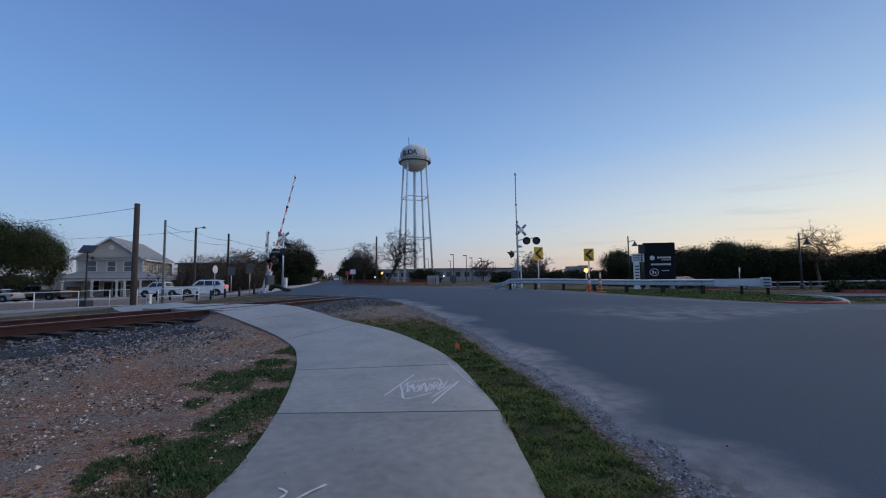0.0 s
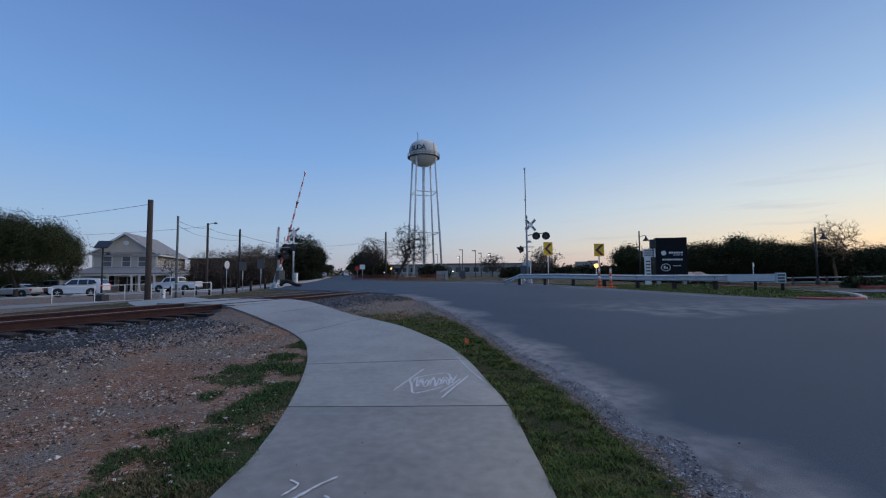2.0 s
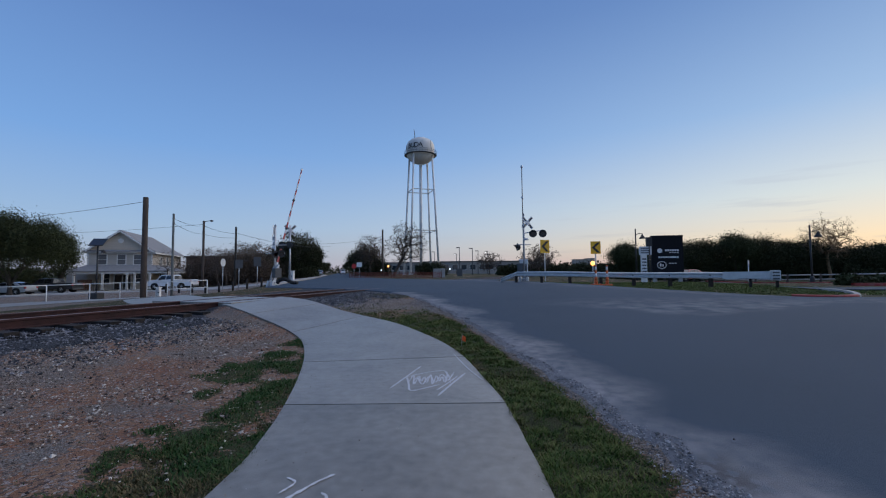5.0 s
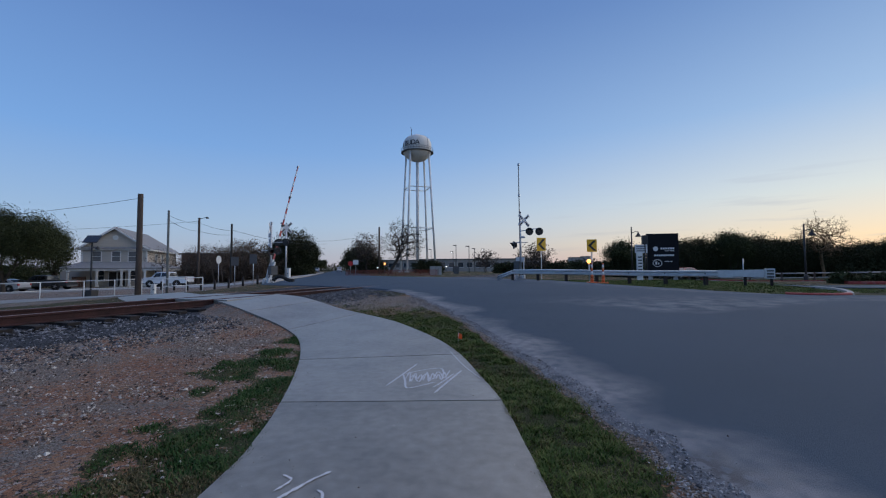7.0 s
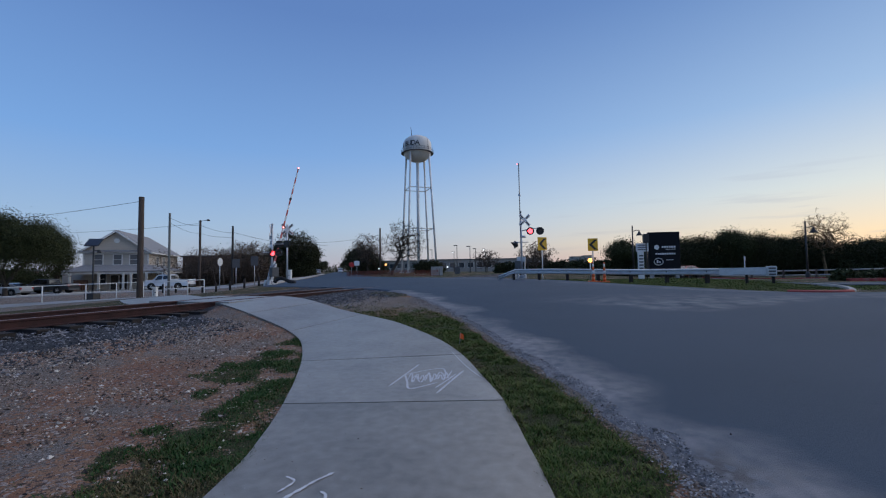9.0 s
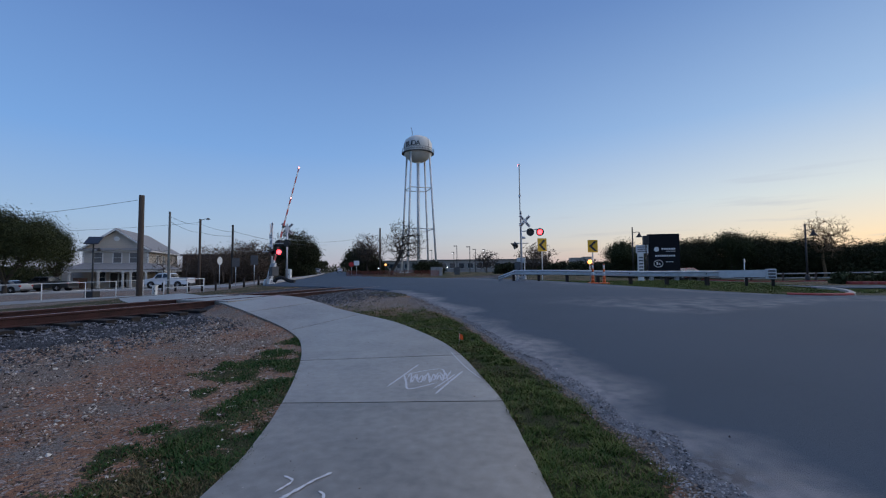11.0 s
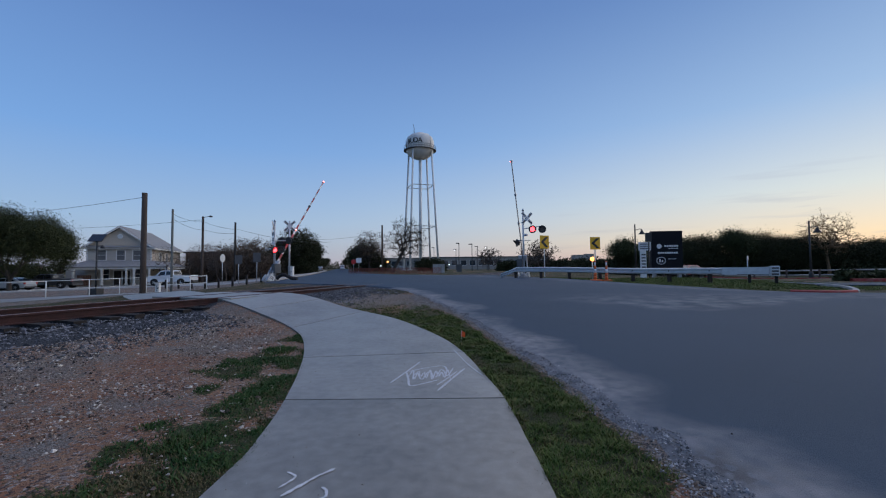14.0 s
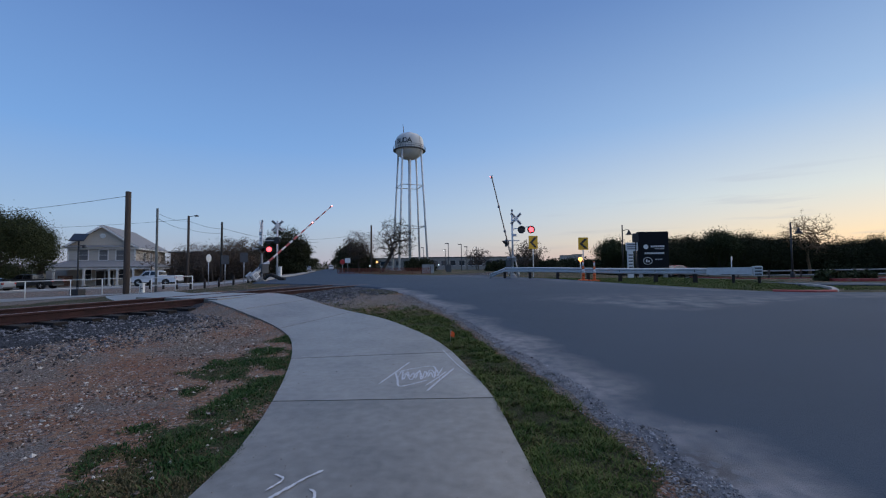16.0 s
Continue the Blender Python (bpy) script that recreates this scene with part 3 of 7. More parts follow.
def build_stones():
    rnd = np.random.RandomState(3)
    # ballast: shoulder and bed on the viewer's side
    n = 42000
    u = rnd.uniform(-3.3, 0.9, n)
    v = -7 + 33 * rnd.rand(n) ** 1.5
    keep = rnd.rand(n) < np.clip((u + 3.5) / 1.0, 0.05, 1)
    u, v = u[keep], v[keep]
    x = RAIL_A.x + RAIL_N.x * u + RAIL_D.x * v
    y = RAIL_A.y + RAIL_N.y * u + RAIL_D.y * v
    off = (curve_x(PATH_L, y) - x > 0.15 + 1.0 * (y > 7.6) * (u < -1.0) * rnd.rand(len(x))) | (y > 12.6) | (x > curve_x(PATH_R, y) + 0.1)
    off &= ~((v > 3.0) & (v < 7.2) & (u > -3.2) & (x > -8.8) & (y > 9.2) & (y < 13.2) & (x < curve_x(PATH_R, y)))
    off &= inside_road(x, y) < 0
    u, x, y = u[off], x[off], y[off]
    z = np.maximum(np.interp(u, [-2.3, -1.6, -1.05, -0.62, -0.2, 0.1, 1.0], [-0.05, 0.08, 0.20, 0.285, 0.285, 0.28, 0.28]), land(x, y))
    stones("ballast_stones", np.stack([x, y, z], 1), rnd.uniform(0.013, 0.034, len(x)) * (1 + 0.5 * (rnd.rand(len(x)) < 0.1)), STONE, 1, "loose grey crushed ballast stones beside the rails")
    # gravel verge between turf and asphalt, and scattered pebbles on the soil
    n = 24000
    y = 1.6 + 15 * rnd.rand(n) ** 1.6
    g, r = curve_x(GRASS_R, y), curve_x(ROAD_L, y)
    t = rnd.normal(0.45, 0.35, n)
    x = g + (np.maximum(r - g, 0.4) + 0.25) * t
    ok = (x > curve_x(PATH_R, y) + 0.1) & (x > g - 0.04)
    x, y = x[ok], y[ok]
    z = land(x, y) + 0.026
    stones("gravel", np.stack([x, y, z], 1), rnd.uniform(0.003, 0.009, len(x)) * (1 + 1.2 * (rnd.rand(len(x)) < 0.05)), VERGE, 2, "pale loose gravel along the asphalt edge")
    n = 60000
    y = 1.0 + 11 * rnd.rand(n) ** 1.3
    x = curve_x(PATH_L, y) - 0.1 - 9 * rnd.rand(n)
    u, v = track_uv(x, y)
    ok = (u < -2.0) & (rnd.rand(len(x)) < np.clip(0.25 + 0.2 * (u + 6) + fuzz(x, y, 0.8), 0.08, 1))
    x, y = x[ok], y[ok]
    stones("soil_pebbles", np.stack([x, y, land(x, y) + 0.005], 1), rnd.uniform(0.005, 0.016, len(x)) * (1 + 1.0 * (rnd.rand(len(x)) < 0.09)), PEBBLE, 4, "pebbles scattered over reddish soil")


def path_grit():
    """Crumbs of stone blown onto the path."""
    rnd = np.random.RandomState(21)
    n = 420
    y = 1.8 + 8 * rnd.rand(n)
    a, b = curve_x(PATH_L, y), curve_x(PATH_R, y)
    edge = rnd.rand(n) ** 2.2 * 0.5
    x = np.where(rnd.rand(n) < 0.5, a + (b - a) * edge, b - (b - a) * edge)
    z = np.array([path_z(p, q) for p, q in zip(x, y)]) + 0.002
    stones("path_grit", np.stack([x, y, z], 1), rnd.uniform(0.002, 0.006, n), PEBBLE, 22, "small crumbs of gravel on the concrete path")


def build_path():
    """Concrete path in slabs, with grooved joints between them."""
    path = thing("pavement", (0, 0, 0), "pale grey concrete path with scored joints, curving to the rails", "path", kind="structure")
    L, R = smooth_line(PATH_L, 1200), smooth_line(PATH_R, 1200)
    # joints as shares of the way, spaced so that two fall ahead of the viewer
    yl = L[:, 1]
    joints = [0.0] + [float(np.argmin(np.abs(yl - q))) / 1199 for q in (-3.6, -1.5, 0.35, 2.25, 4.1, 5.95)]
    right = [0.0] + [float(np.argmin(np.abs(R[:, 1] - q))) / 1199 for q in (-3.6, -1.5, 0.3, 2.2, 4.1, 6.15)]
    more_l, more_r = [0.79, 0.90, 1.0], [0.81, 0.91, 1.0]
    joints, right = joints + more_l, right + more_r
    gap = 0.0006
    for i in range(len(joints) - 1):
        bm = bmesh.new()
        n, k = 14, 8
        rows = []
        for a in np.linspace(0, 1, n + 1):
            ta = joints[i] + gap + (joints[i + 1] - joints[i] - 2 * gap) * a
            tb = right[i] + gap + (right[i + 1] - right[i] - 2 * gap) * a
            pl = np.array([np.interp(ta * 1199, np.arange(1200), L[:, 0]), np.interp(ta * 1199, np.arange(1200), L[:, 1])])
            pr = np.array([np.interp(tb * 1199, np.arange(1200), R[:, 0]), np.interp(tb * 1199, np.arange(1200), R[:, 1])])
            row = []
            for b in np.linspace(0, 1, k + 1):
                p = pl * (1 - b) + pr * b
                row.append((p, path_z(*p)))
            rows.append(row)
        top = [[bm.verts.new((p[0], p[1], z)) for b, (p, z) in enumerate(r)] for a, r in enumerate(rows)]
        for a in range(n):
            for b in range(k):
                f = bm.faces.new((top[a][b], top[a][b + 1], top[a + 1][b + 1], top[a + 1][b]))
                f.smooth = True
        rim = [top[0][b] for b in range(k + 1)] + [top[a][k] for a in range(1, n + 1)] + [top[n][b] for b in range(k - 1, -1, -1)] + [top[a][0] for a in range(n - 1, 0, -1)]
        rim = [bm.verts.new(v.co) for v in rim]
        low = [bm.verts.new(v.co - Vector((0, 0, 0.12))) for v in rim]
        for q in range(len(rim)):
            bm.faces.new((rim[q], low[q], low[(q + 1) % len(rim)], rim[(q + 1) % len(rim)]))
        # slabs nearest the viewer take the colour darkened for weaker light
        part("slab", bm, CONCRETE_DARK if i < 5 else CONCRETE, path)
    return path


build_track()
build_stones()
path_grit()
build_path()


# ---- water tower ----
def ring_of(bm, r, z, tube, seg=40, mi=0):
    for k in range(seg):
        a, b = k * 2 * math.pi / seg, (k + 1) * 2 * math.pi / seg
        add_tube(bm, (r * math.cos(a), r * math.sin(a), z), (r * math.cos(b), r * math.sin(b), z), tube, tube, 6, False, mi)


def build_tower():
    base = (-7.2, 118.0, 0.5)
    t = thing("water_tower", base, "white steel water tower with a round tank on slender legs", "water tower")
    zc, rt = 34.25, 4.05
    bm = bmesh.new()
    prof = [(0.01, zc - 2.6), (1.1, zc - 2.5), (2.2, zc - 2.1), (3.1, zc - 1.45), (3.75, zc - 0.7), (rt, zc), (rt, zc + 2.2), (3.95, zc + 2.9), (3.6, zc + 3.7), (2.8, zc + 4.4), (1.5, zc + 4.95), (0.01, zc + 5.1)]
    add_lathe(bm, prof, 48)
    part("tank", bm, TANK_WHITE, t, "cream white round steel tank", smooth=True)
    bm = bmesh.new()
    add_lathe(bm, [(rt, zc - 0.12), (rt + 0.6, zc - 0.12), (rt + 0.6, zc), (rt, zc)], 48, smooth=False)
    part("balcony", bm, DARK_GREY, t, "dark catwalk floor")
    bm = bmesh.new()
    for z in (0.5, 1.0):
        ring_of(bm, rt + 0.55, zc + z, 0.035, 36)
    for k in range(36):
        a = k * 2 * math.pi / 36
        x, y = (rt + 0.55) * math.cos(a), (rt + 0.55) * math.sin(a)
        add_tube(bm, (x, y, zc), (x, y, zc + 1.0), 0.03, 0.03, 5)
    part("balcony_rail", bm, DARK_GREY, t)
    # four legs leaning in, with two rings of struts
    legs = []
    for k in range(4):
        a = radians(LEG_TURN + 90 * k)
        top = Vector((3.75 * math.cos(a), 3.75 * math.sin(a), zc - 0.1))
        foot = Vector((5.8 * math.cos(a), 5.8 * math.sin(a), 0.0))
        legs.append((foot, top))
        bm = bmesh.new()
        add_tube(bm, foot, top, 0.29, 0.26, 14)
        add_box(bm, foot.x - 0.6, foot.x + 0.6, foot.y - 0.6, foot.y + 0.6, -0.3, 0.25)
        part("leg", bm, WHITE_STEEL, t)
    bm = bmesh.new()
    add_tube(bm, (0, 0, 0), (0, 0, zc - 2.3), 0.42, 0.42, 16)
    add_lathe(bm, [(0.85, 0), (0.85, 1.0), (0.5, 1.5)], 16)
    part("riser_pipe", bm, WHITE_STEEL, t)
    for f in (0.36, 0.70):
        ps = [a.lerp(b, f) for a, b in legs]
        for k in range(4):
            bm = bmesh.new()
            add_tube(bm, ps[k], ps[(k + 1) % 4], 0.12, 0.12, 8)
            part("strut", bm, WHITE_STEEL, t)
    bm = bmesh.new()
    add_tube(bm, (-1.6, -0.6, zc + 4.6), (-1.6, -0.6, zc + 6.6), 0.10, 0.08, 8)
    add_tube(bm, (-1.6, -0.6, zc + 6.5), (-1.85, -0.6, zc + 7.5), 0.07, 0.05, 8)
    part("vent_mast", bm, DARK_GREY, t)
    bm = bmesh.new()
    for k in (-0.2, 0.2):
        add_tube(bm, (3.3, -2.5 + k, zc), (3.0, -2.3 + k, zc + 3.6), 0.04, 0.04, 6)
    for k in range(10):
        add_tube(bm, (3.3 - 0.03 * k, -2.7 + 0.02 * k, zc + 0.2 + 0.34 * k), (3.3 - 0.03 * k, -2.3 + 0.02 * k, zc + 0.2 + 0.34 * k), 0.025, 0.025, 5)
    part("ladder", bm, DARK_GREY, t, "thin dark ladder")
    # the town's name, letter by letter round the tank
    for ch, deg in zip("ABUDA", (-156, -127, -110.5, -94, -77)):
        cu = bpy.data.curves.new("letter", "FONT")
        cu.body, cu.size, cu.extrude, cu.align_x, cu.offset = ch, 1.95, 0.03, "CENTER", 0.02
        tmp = bpy.data.objects.new("letter", cu)
        scene.collection.objects.link(tmp)
        me = bpy.data.meshes.new_from_object(tmp.evaluated_get(bpy.context.evaluated_depsgraph_get()))
        bpy.data.objects.remove(tmp)
        a = radians(deg + LETTER_TURN)
        # bend the letter onto the round
        for v in me.vertices:
            b = a + v.co.x * 1.0 / rt
            h = v.co.y + 1.35
            r = float(np.interp(h, [0, 2.2, 2.9, 3.7], [rt, rt, 3.95, 3.6])) + 0.05 + v.co.z
            v.co = (r * math.cos(b), r * math.sin(b), zc + h)
        me.materials.clear()
        me.materials.append(BLACK)
        ob = new("letter", me)
        ob.parent = t
        tagged(ob, "black painted letter")
    return t


LEG_TURN = -117
LETTER_TURN = -9
build_tower()


# ---- crossing gates ----
WHITE = mat("white_sheeting", [(0.62, 0.62, 0.62), (0.78, 0.78, 0.78)], 3, 0.5, local=True)
ARM_RED = mat("faded_red_sheeting", [(0.42, 0.07, 0.07), (0.52, 0.11, 0.11)], 3, 0.5, local=True)
# arm seen from behind: its shadow side is painted in as dark grey
ARM_BACK = mat("shaded_arm_back", [(0.10, 0.10, 0.105), (0.19, 0.17, 0.17)], 2, 0.6, local=True)
RED = mat("red_sheeting", [(0.42, 0.02, 0.02), (0.55, 0.04, 0.035)], 3, 0.5, local=True)
ALU = mat("aluminium", [(0.45, 0.46, 0.48), (0.62, 0.63, 0.65)], 3, 0.4, metal=0.5, local=True)
LENS_DARK = mat("dark_red_lens", [(0.02, 0.004, 0.004), (0.04, 0.008, 0.008)], 9, 0.2, local=True)
LAMP_RED = glow("lit_red_lamp", (1.0, 0.035, 0.045), 9.0)
LAMP_PINK = glow("lit_arm_lamp", (1.0, 0.22, 0.22), 7.0)


def disc(bm, c, n, r, depth, seg=20):
    c, n = Vector(c), Vector(n).normalized()
    add_tube(bm, c, c + n * depth, r, r, seg)


def signal_head(gate, at, facing):
    """A round black target with hood and dark lens. Returns the lamp, which slides out of its housing when lit."""
    a = radians(facing)
    n = Vector((math.cos(a), math.sin(a), 0))
    c = Vector(at)
    bm = bmesh.new()
    disc(bm, c, n, 0.27, 0.02, 24)
    disc(bm, c - n * 0.16, n, 0.19, 0.16, 16)
    head = part("signal_head", bm, BLACK, gate, "round black signal target with a hood")
    bm = bmesh.new()
    side = Vector((-n.y, n.x, 0))
    prev = None
    for k in range(13):
        t = radians(-20 + 220 * k / 12)
        o = side * math.cos(t) * 0.165 + Vector((0, 0, math.sin(t) * 0.165))
        ln = 0.10 + 0.2 * max(0.0, math.sin(t))
        q = (bm.verts.new(c + o), bm.verts.new(c + o + n * ln), bm.verts.new(c + o * 1.05 + n * ln), bm.verts.new(c + o * 1.05))
        if prev:
            for i in range(4):
                bm.faces.new((prev[i], prev[(i + 1) % 4], q[(i + 1) % 4], q[i]))
        prev = q
    bmesh.ops.recalc_face_normals(bm, faces=bm.faces)
    part("hood", bm, BLACK, head)
    bm = bmesh.new()
    disc(bm, c + n * 0.02, n, 0.15, 0.012, 20)
    part("lens", bm, LENS_DARK, head, "dark red lens")
    bm = bmesh.new()
    bmesh.ops.create_uvsphere(bm, u_segments=20, v_segments=10, radius=0.175)
    for v in bm.verts:
        v.co.y *= 0.12
    lamp = part("lamp", bm, LAMP_RED, head, "glowing red signal lamp", smooth=True)
    out, back = c + n * 0.035, c - n * 0.08
    turned = facing + 90
    return lamp, pose(out.x, out.y, out.z, 0, 0, turned), pose(back.x, back.y, back.z, 0, 0, turned)


def crossbuck(gate, at, facing):
    a = radians(facing)
    for s in (45, -45):
        bm = bmesh.new()
        add_box(bm, -0.55, 0.55, -0.012, 0.012, -0.10, 0.10, 0.004)
        for x0, x1 in ((-0.5, -0.18), (0.18, 0.5)):
            add_box(bm, x0, x1, -0.017, -0.011, -0.045, 0.045, mi=1)
        ob = part("crossbuck_board", bm, [WHITE, DARK_GREY], gate, "white crossbuck board with worn lettering bars")
        ob.matrix_local = pose(at[0] + math.cos(a) * (0.09 + 0.014 * (s > 0)), at[1] + math.sin(a) * (0.09 + 0.014 * (s > 0)), at[2], 0, 0, facing + 90) @ Matrix.Rotation(radians(s), 4, "Y")


def gate_arm(gate, pivot, phi, length, white_side):
    """Striped arm along its own +x from the pivot, with counterweights behind it."""
    arm = new("gate_arm")
    arm.parent = gate
    tagged(arm, "long red and white striped gate arm with small lamps")
    n = 18
    for k in range(n):
        x0, x1 = 0.25 + (length - 0.25) * k / n, 0.25 + (length - 0.25) * (k + 1) / n
        h0 = 0.075 - 0.035 * k / n
        bm = bmesh.new()
        add_box(bm, x0, x1, -0.022, 0.022, -h0, h0, 0.006)
        part("stripe", bm, (ARM_RED if k % 2 else WHITE) if white_side else ARM_BACK, arm)
    bm = bmesh.new()
    for y in (-0.24, 0.24):
        add_box(bm, -1.05, 0.35, y - 0.03, y + 0.03, -0.09, 0.09, 0.01)
        add_box(bm, -1.25, -0.75, y - 0.07, y + 0.07, -0.22, 0.22, 0.02)
    add_box(bm, 0.15, 0.5, -0.3, 0.3, -0.05, 0.05, 0.01)
    part("counterweight", bm, ALU, arm, "grey counterweight arms")
    bm = bmesh.new()
    add_box(bm, -1.15, -0.72, -0.44, -0.425, -0.23, 0.23, 0.003)
    for z in (-0.1, 0.0, 0.1):
        add_box(bm, -1.06, -0.8, -0.448, -0.438, z - 0.02, z + 0.02, mi=1)
    part("plate", bm, [WHITE, DARK_GREY], arm, "small white plate")
    lamps = []
    for x, name in ((length - 0.08, "tip"), (length * 0.68, "mid"), (length * 0.40, "low")):
        bm = bmesh.new()
        add_box(bm, x - 0.075, x + 0.075, -0.07, 0.07, -0.06, 0.07, 0.01)
        box = part("arm_light", bm, BLACK if white_side and name != "tip" else ALU, arm, "small arm light housing")
        bm = bmesh.new()
        bmesh.ops.create_uvsphere(bm, u_segments=14, v_segments=8, radius=0.055)
        b = part("arm_lamp", bm, LAMP_PINK, box, "glowing pinkish red arm lamp", smooth=True)
        lamps.append((b, pose(x, -0.075, 0.05), pose(x, 0, 0.0)))

    def at(theta):
        """Arm pose with theta degrees from upright."""
        return pose(pivot[0], pivot[1], pivot[2], 0, 0, phi) @ Matrix.Rotation(radians(theta - 90), 4, "Y")
    return arm, at, lamps


def build_gate(base, label, arm_phi, arm_len, pivot_h, mast_h, buck_h, buck_facing, heads, light_bar=()):
    g = thing("crossing_gate", base, label, "crossing gate", group="railway crossing gates")
    bm = bmesh.new()
    add_tube(bm, (0, 0, 0.15), (0, 0, mast_h), 0.075, 0.065, 14)
    add_lathe(bm, [(0.075, mast_h), (0.09, mast_h), (0.05, mast_h + 0.1), (0.01, mast_h + 0.14)], 12)
    part("mast", bm, ALU, g, "grey aluminium mast")
    bm = bmesh.new()
    add_box(bm, -0.3, 0.3, -0.3, 0.3, -0.25, 0.12, 0.02)
    add_lathe(bm, [(0.2, 0.12), (0.2, 0.2), (0.1, 0.32)], 12)
    part("mast_base", bm, KERB, g, "concrete footing")
    a = radians(arm_phi)
    side = Vector((math.sin(a), -math.cos(a), 0)) * 0.32
    bm = bmesh.new()
    add_box(bm, -0.26, 0.26, -0.2, 0.2, pivot_h - 0.45, pivot_h + 0.22, 0.03)
    ob = part("gate_mechanism", bm, DARK_GREY, g, "grey gate motor box")
    ob.matrix_local = pose(side.x * 0.75, side.y * 0.75, 0, 0, 0, arm_phi)
    crossbuck(g, (0.22 if arm_phi > 90 else 0, 0, buck_h), buck_facing)
    lamps = [signal_head(g, at, f) for at, f in heads]
    for a0, b0 in light_bar:
        bm = bmesh.new()
        add_tube(bm, a0, b0, 0.035, 0.035, 8)
        part("light_bar", bm, ALU, g)
    if arm_phi < 90:
        for z, w in ((3.45, 0.34), (3.05, 0.26)):
            bm = bmesh.new()
            add_box(bm, -w, w, -0.105, -0.09, z - 0.16, z + 0.16, 0.004)
            for k in (-0.06, 0.06):
                add_box(bm, -w * 0.75, w * 0.75, -0.112, -0.104, z + k - 0.025, z + k + 0.025, mi=1)
            ob = part("plate", bm, [WHITE, DARK_GREY], g, "small white plate under the crossbuck")
            ob.matrix_local = pose(0, 0, 0, 0, 0, -50)
    bm = bmesh.new()
    add_lathe(bm, [(0.16, mast_h * 0.62), (0.16, mast_h * 0.62 + 0.05), (0.1, mast_h * 0.62 + 0.14), (0.03, mast_h * 0.62 + 0.16)], 14, center=(side.x * -0.55, side.y * -0.55, 0))
    part("bell", bm, ALU, g)
    arm, at, arm_lamps = gate_arm(g, (side.x * 0.1, side.y * 0.1, pivot_h), arm_phi, arm_len, arm_phi < 90)
    return g, arm, at, lamps, arm_lamps


# far gate, whose arm swings out over the road beyond the rails
GATE_L = build_gate((-12.43, 30.0, zat(-12.43, 30)), "railway crossing gate with a raised striped arm, far from the path", 55, 8.22, 1.05, 4.35, 3.95, -168,
                    [((0.56, -0.16, 2.32), -68), ((0.10, -0.24, 2.28), -28), ((0.40, 0.22, 2.95), 95), ((1.05, 0.05, 2.95), 95)],
                    light_bar=[((-0.75, 0.12, 2.36), (0.75, -0.1, 2.36)), ((0, 0, 2.95), (1.1, 0.05, 2.95))])
GATE_R = build_gate((5.42, 29.0, zat(5.42, 29)), "railway crossing gate with an upright arm, behind the guardrail", 246, 7.1, 1.1, 4.72, 4.15, -72,
                    [((0.62, -0.12, 3.38), -100), ((1.30, -0.12, 3.38), -100), ((-0.45, 0.0, 2.45), 190)],
                    light_bar=[((0, 0, 3.42), (1.3, -0.06, 3.62)), ((1.3, -0.06, 3.62), (1.3, -0.06, 3.42)), ((0.62, -0.06, 3.6), (0.62, -0.06, 3.42)), ((0.5, 0, 2.62), (-0.5, 0, 2.62))])


def second_mast():
    """The mast with its own crossbuck beside the far gate."""
    x, y = -11.95, 31.6
    m = thing("crossbuck_post", (x, y, zat(x, y)), "white crossbuck on a grey post beside the far gate", "road sign")
    bm = bmesh.new()
    add_tube(bm, (0, 0, -0.2), (0, 0, 4.5), 0.07, 0.06, 12)
    part("post", bm, ALU, m)
    crossbuck(m, (0, 0, 4.1), -68)


second_mast()

# ---- guardrail and signs by the road ----
YELLOW = mat("yellow_sheeting", [(0.75, 0.40, 0.015), (0.85, 0.50, 0.03)], 2, 0.45, local=True)
ORANGE = mat("orange_plastic", [(0.62, 0.10, 0.02), (0.75, 0.16, 0.035)], 3, 0.5, local=True)
AMBER_LIT = glow("lit_amber_lamp", (1.0, 0.42, 0.10), 3.2)
WARM_LIT = glow("lit_warm_lamp", (1.0, 0.42, 0.12), 2.6)
COOL_LIT = glow("lit_white_lamp", (0.9, 0.95, 1.0), 2.0)


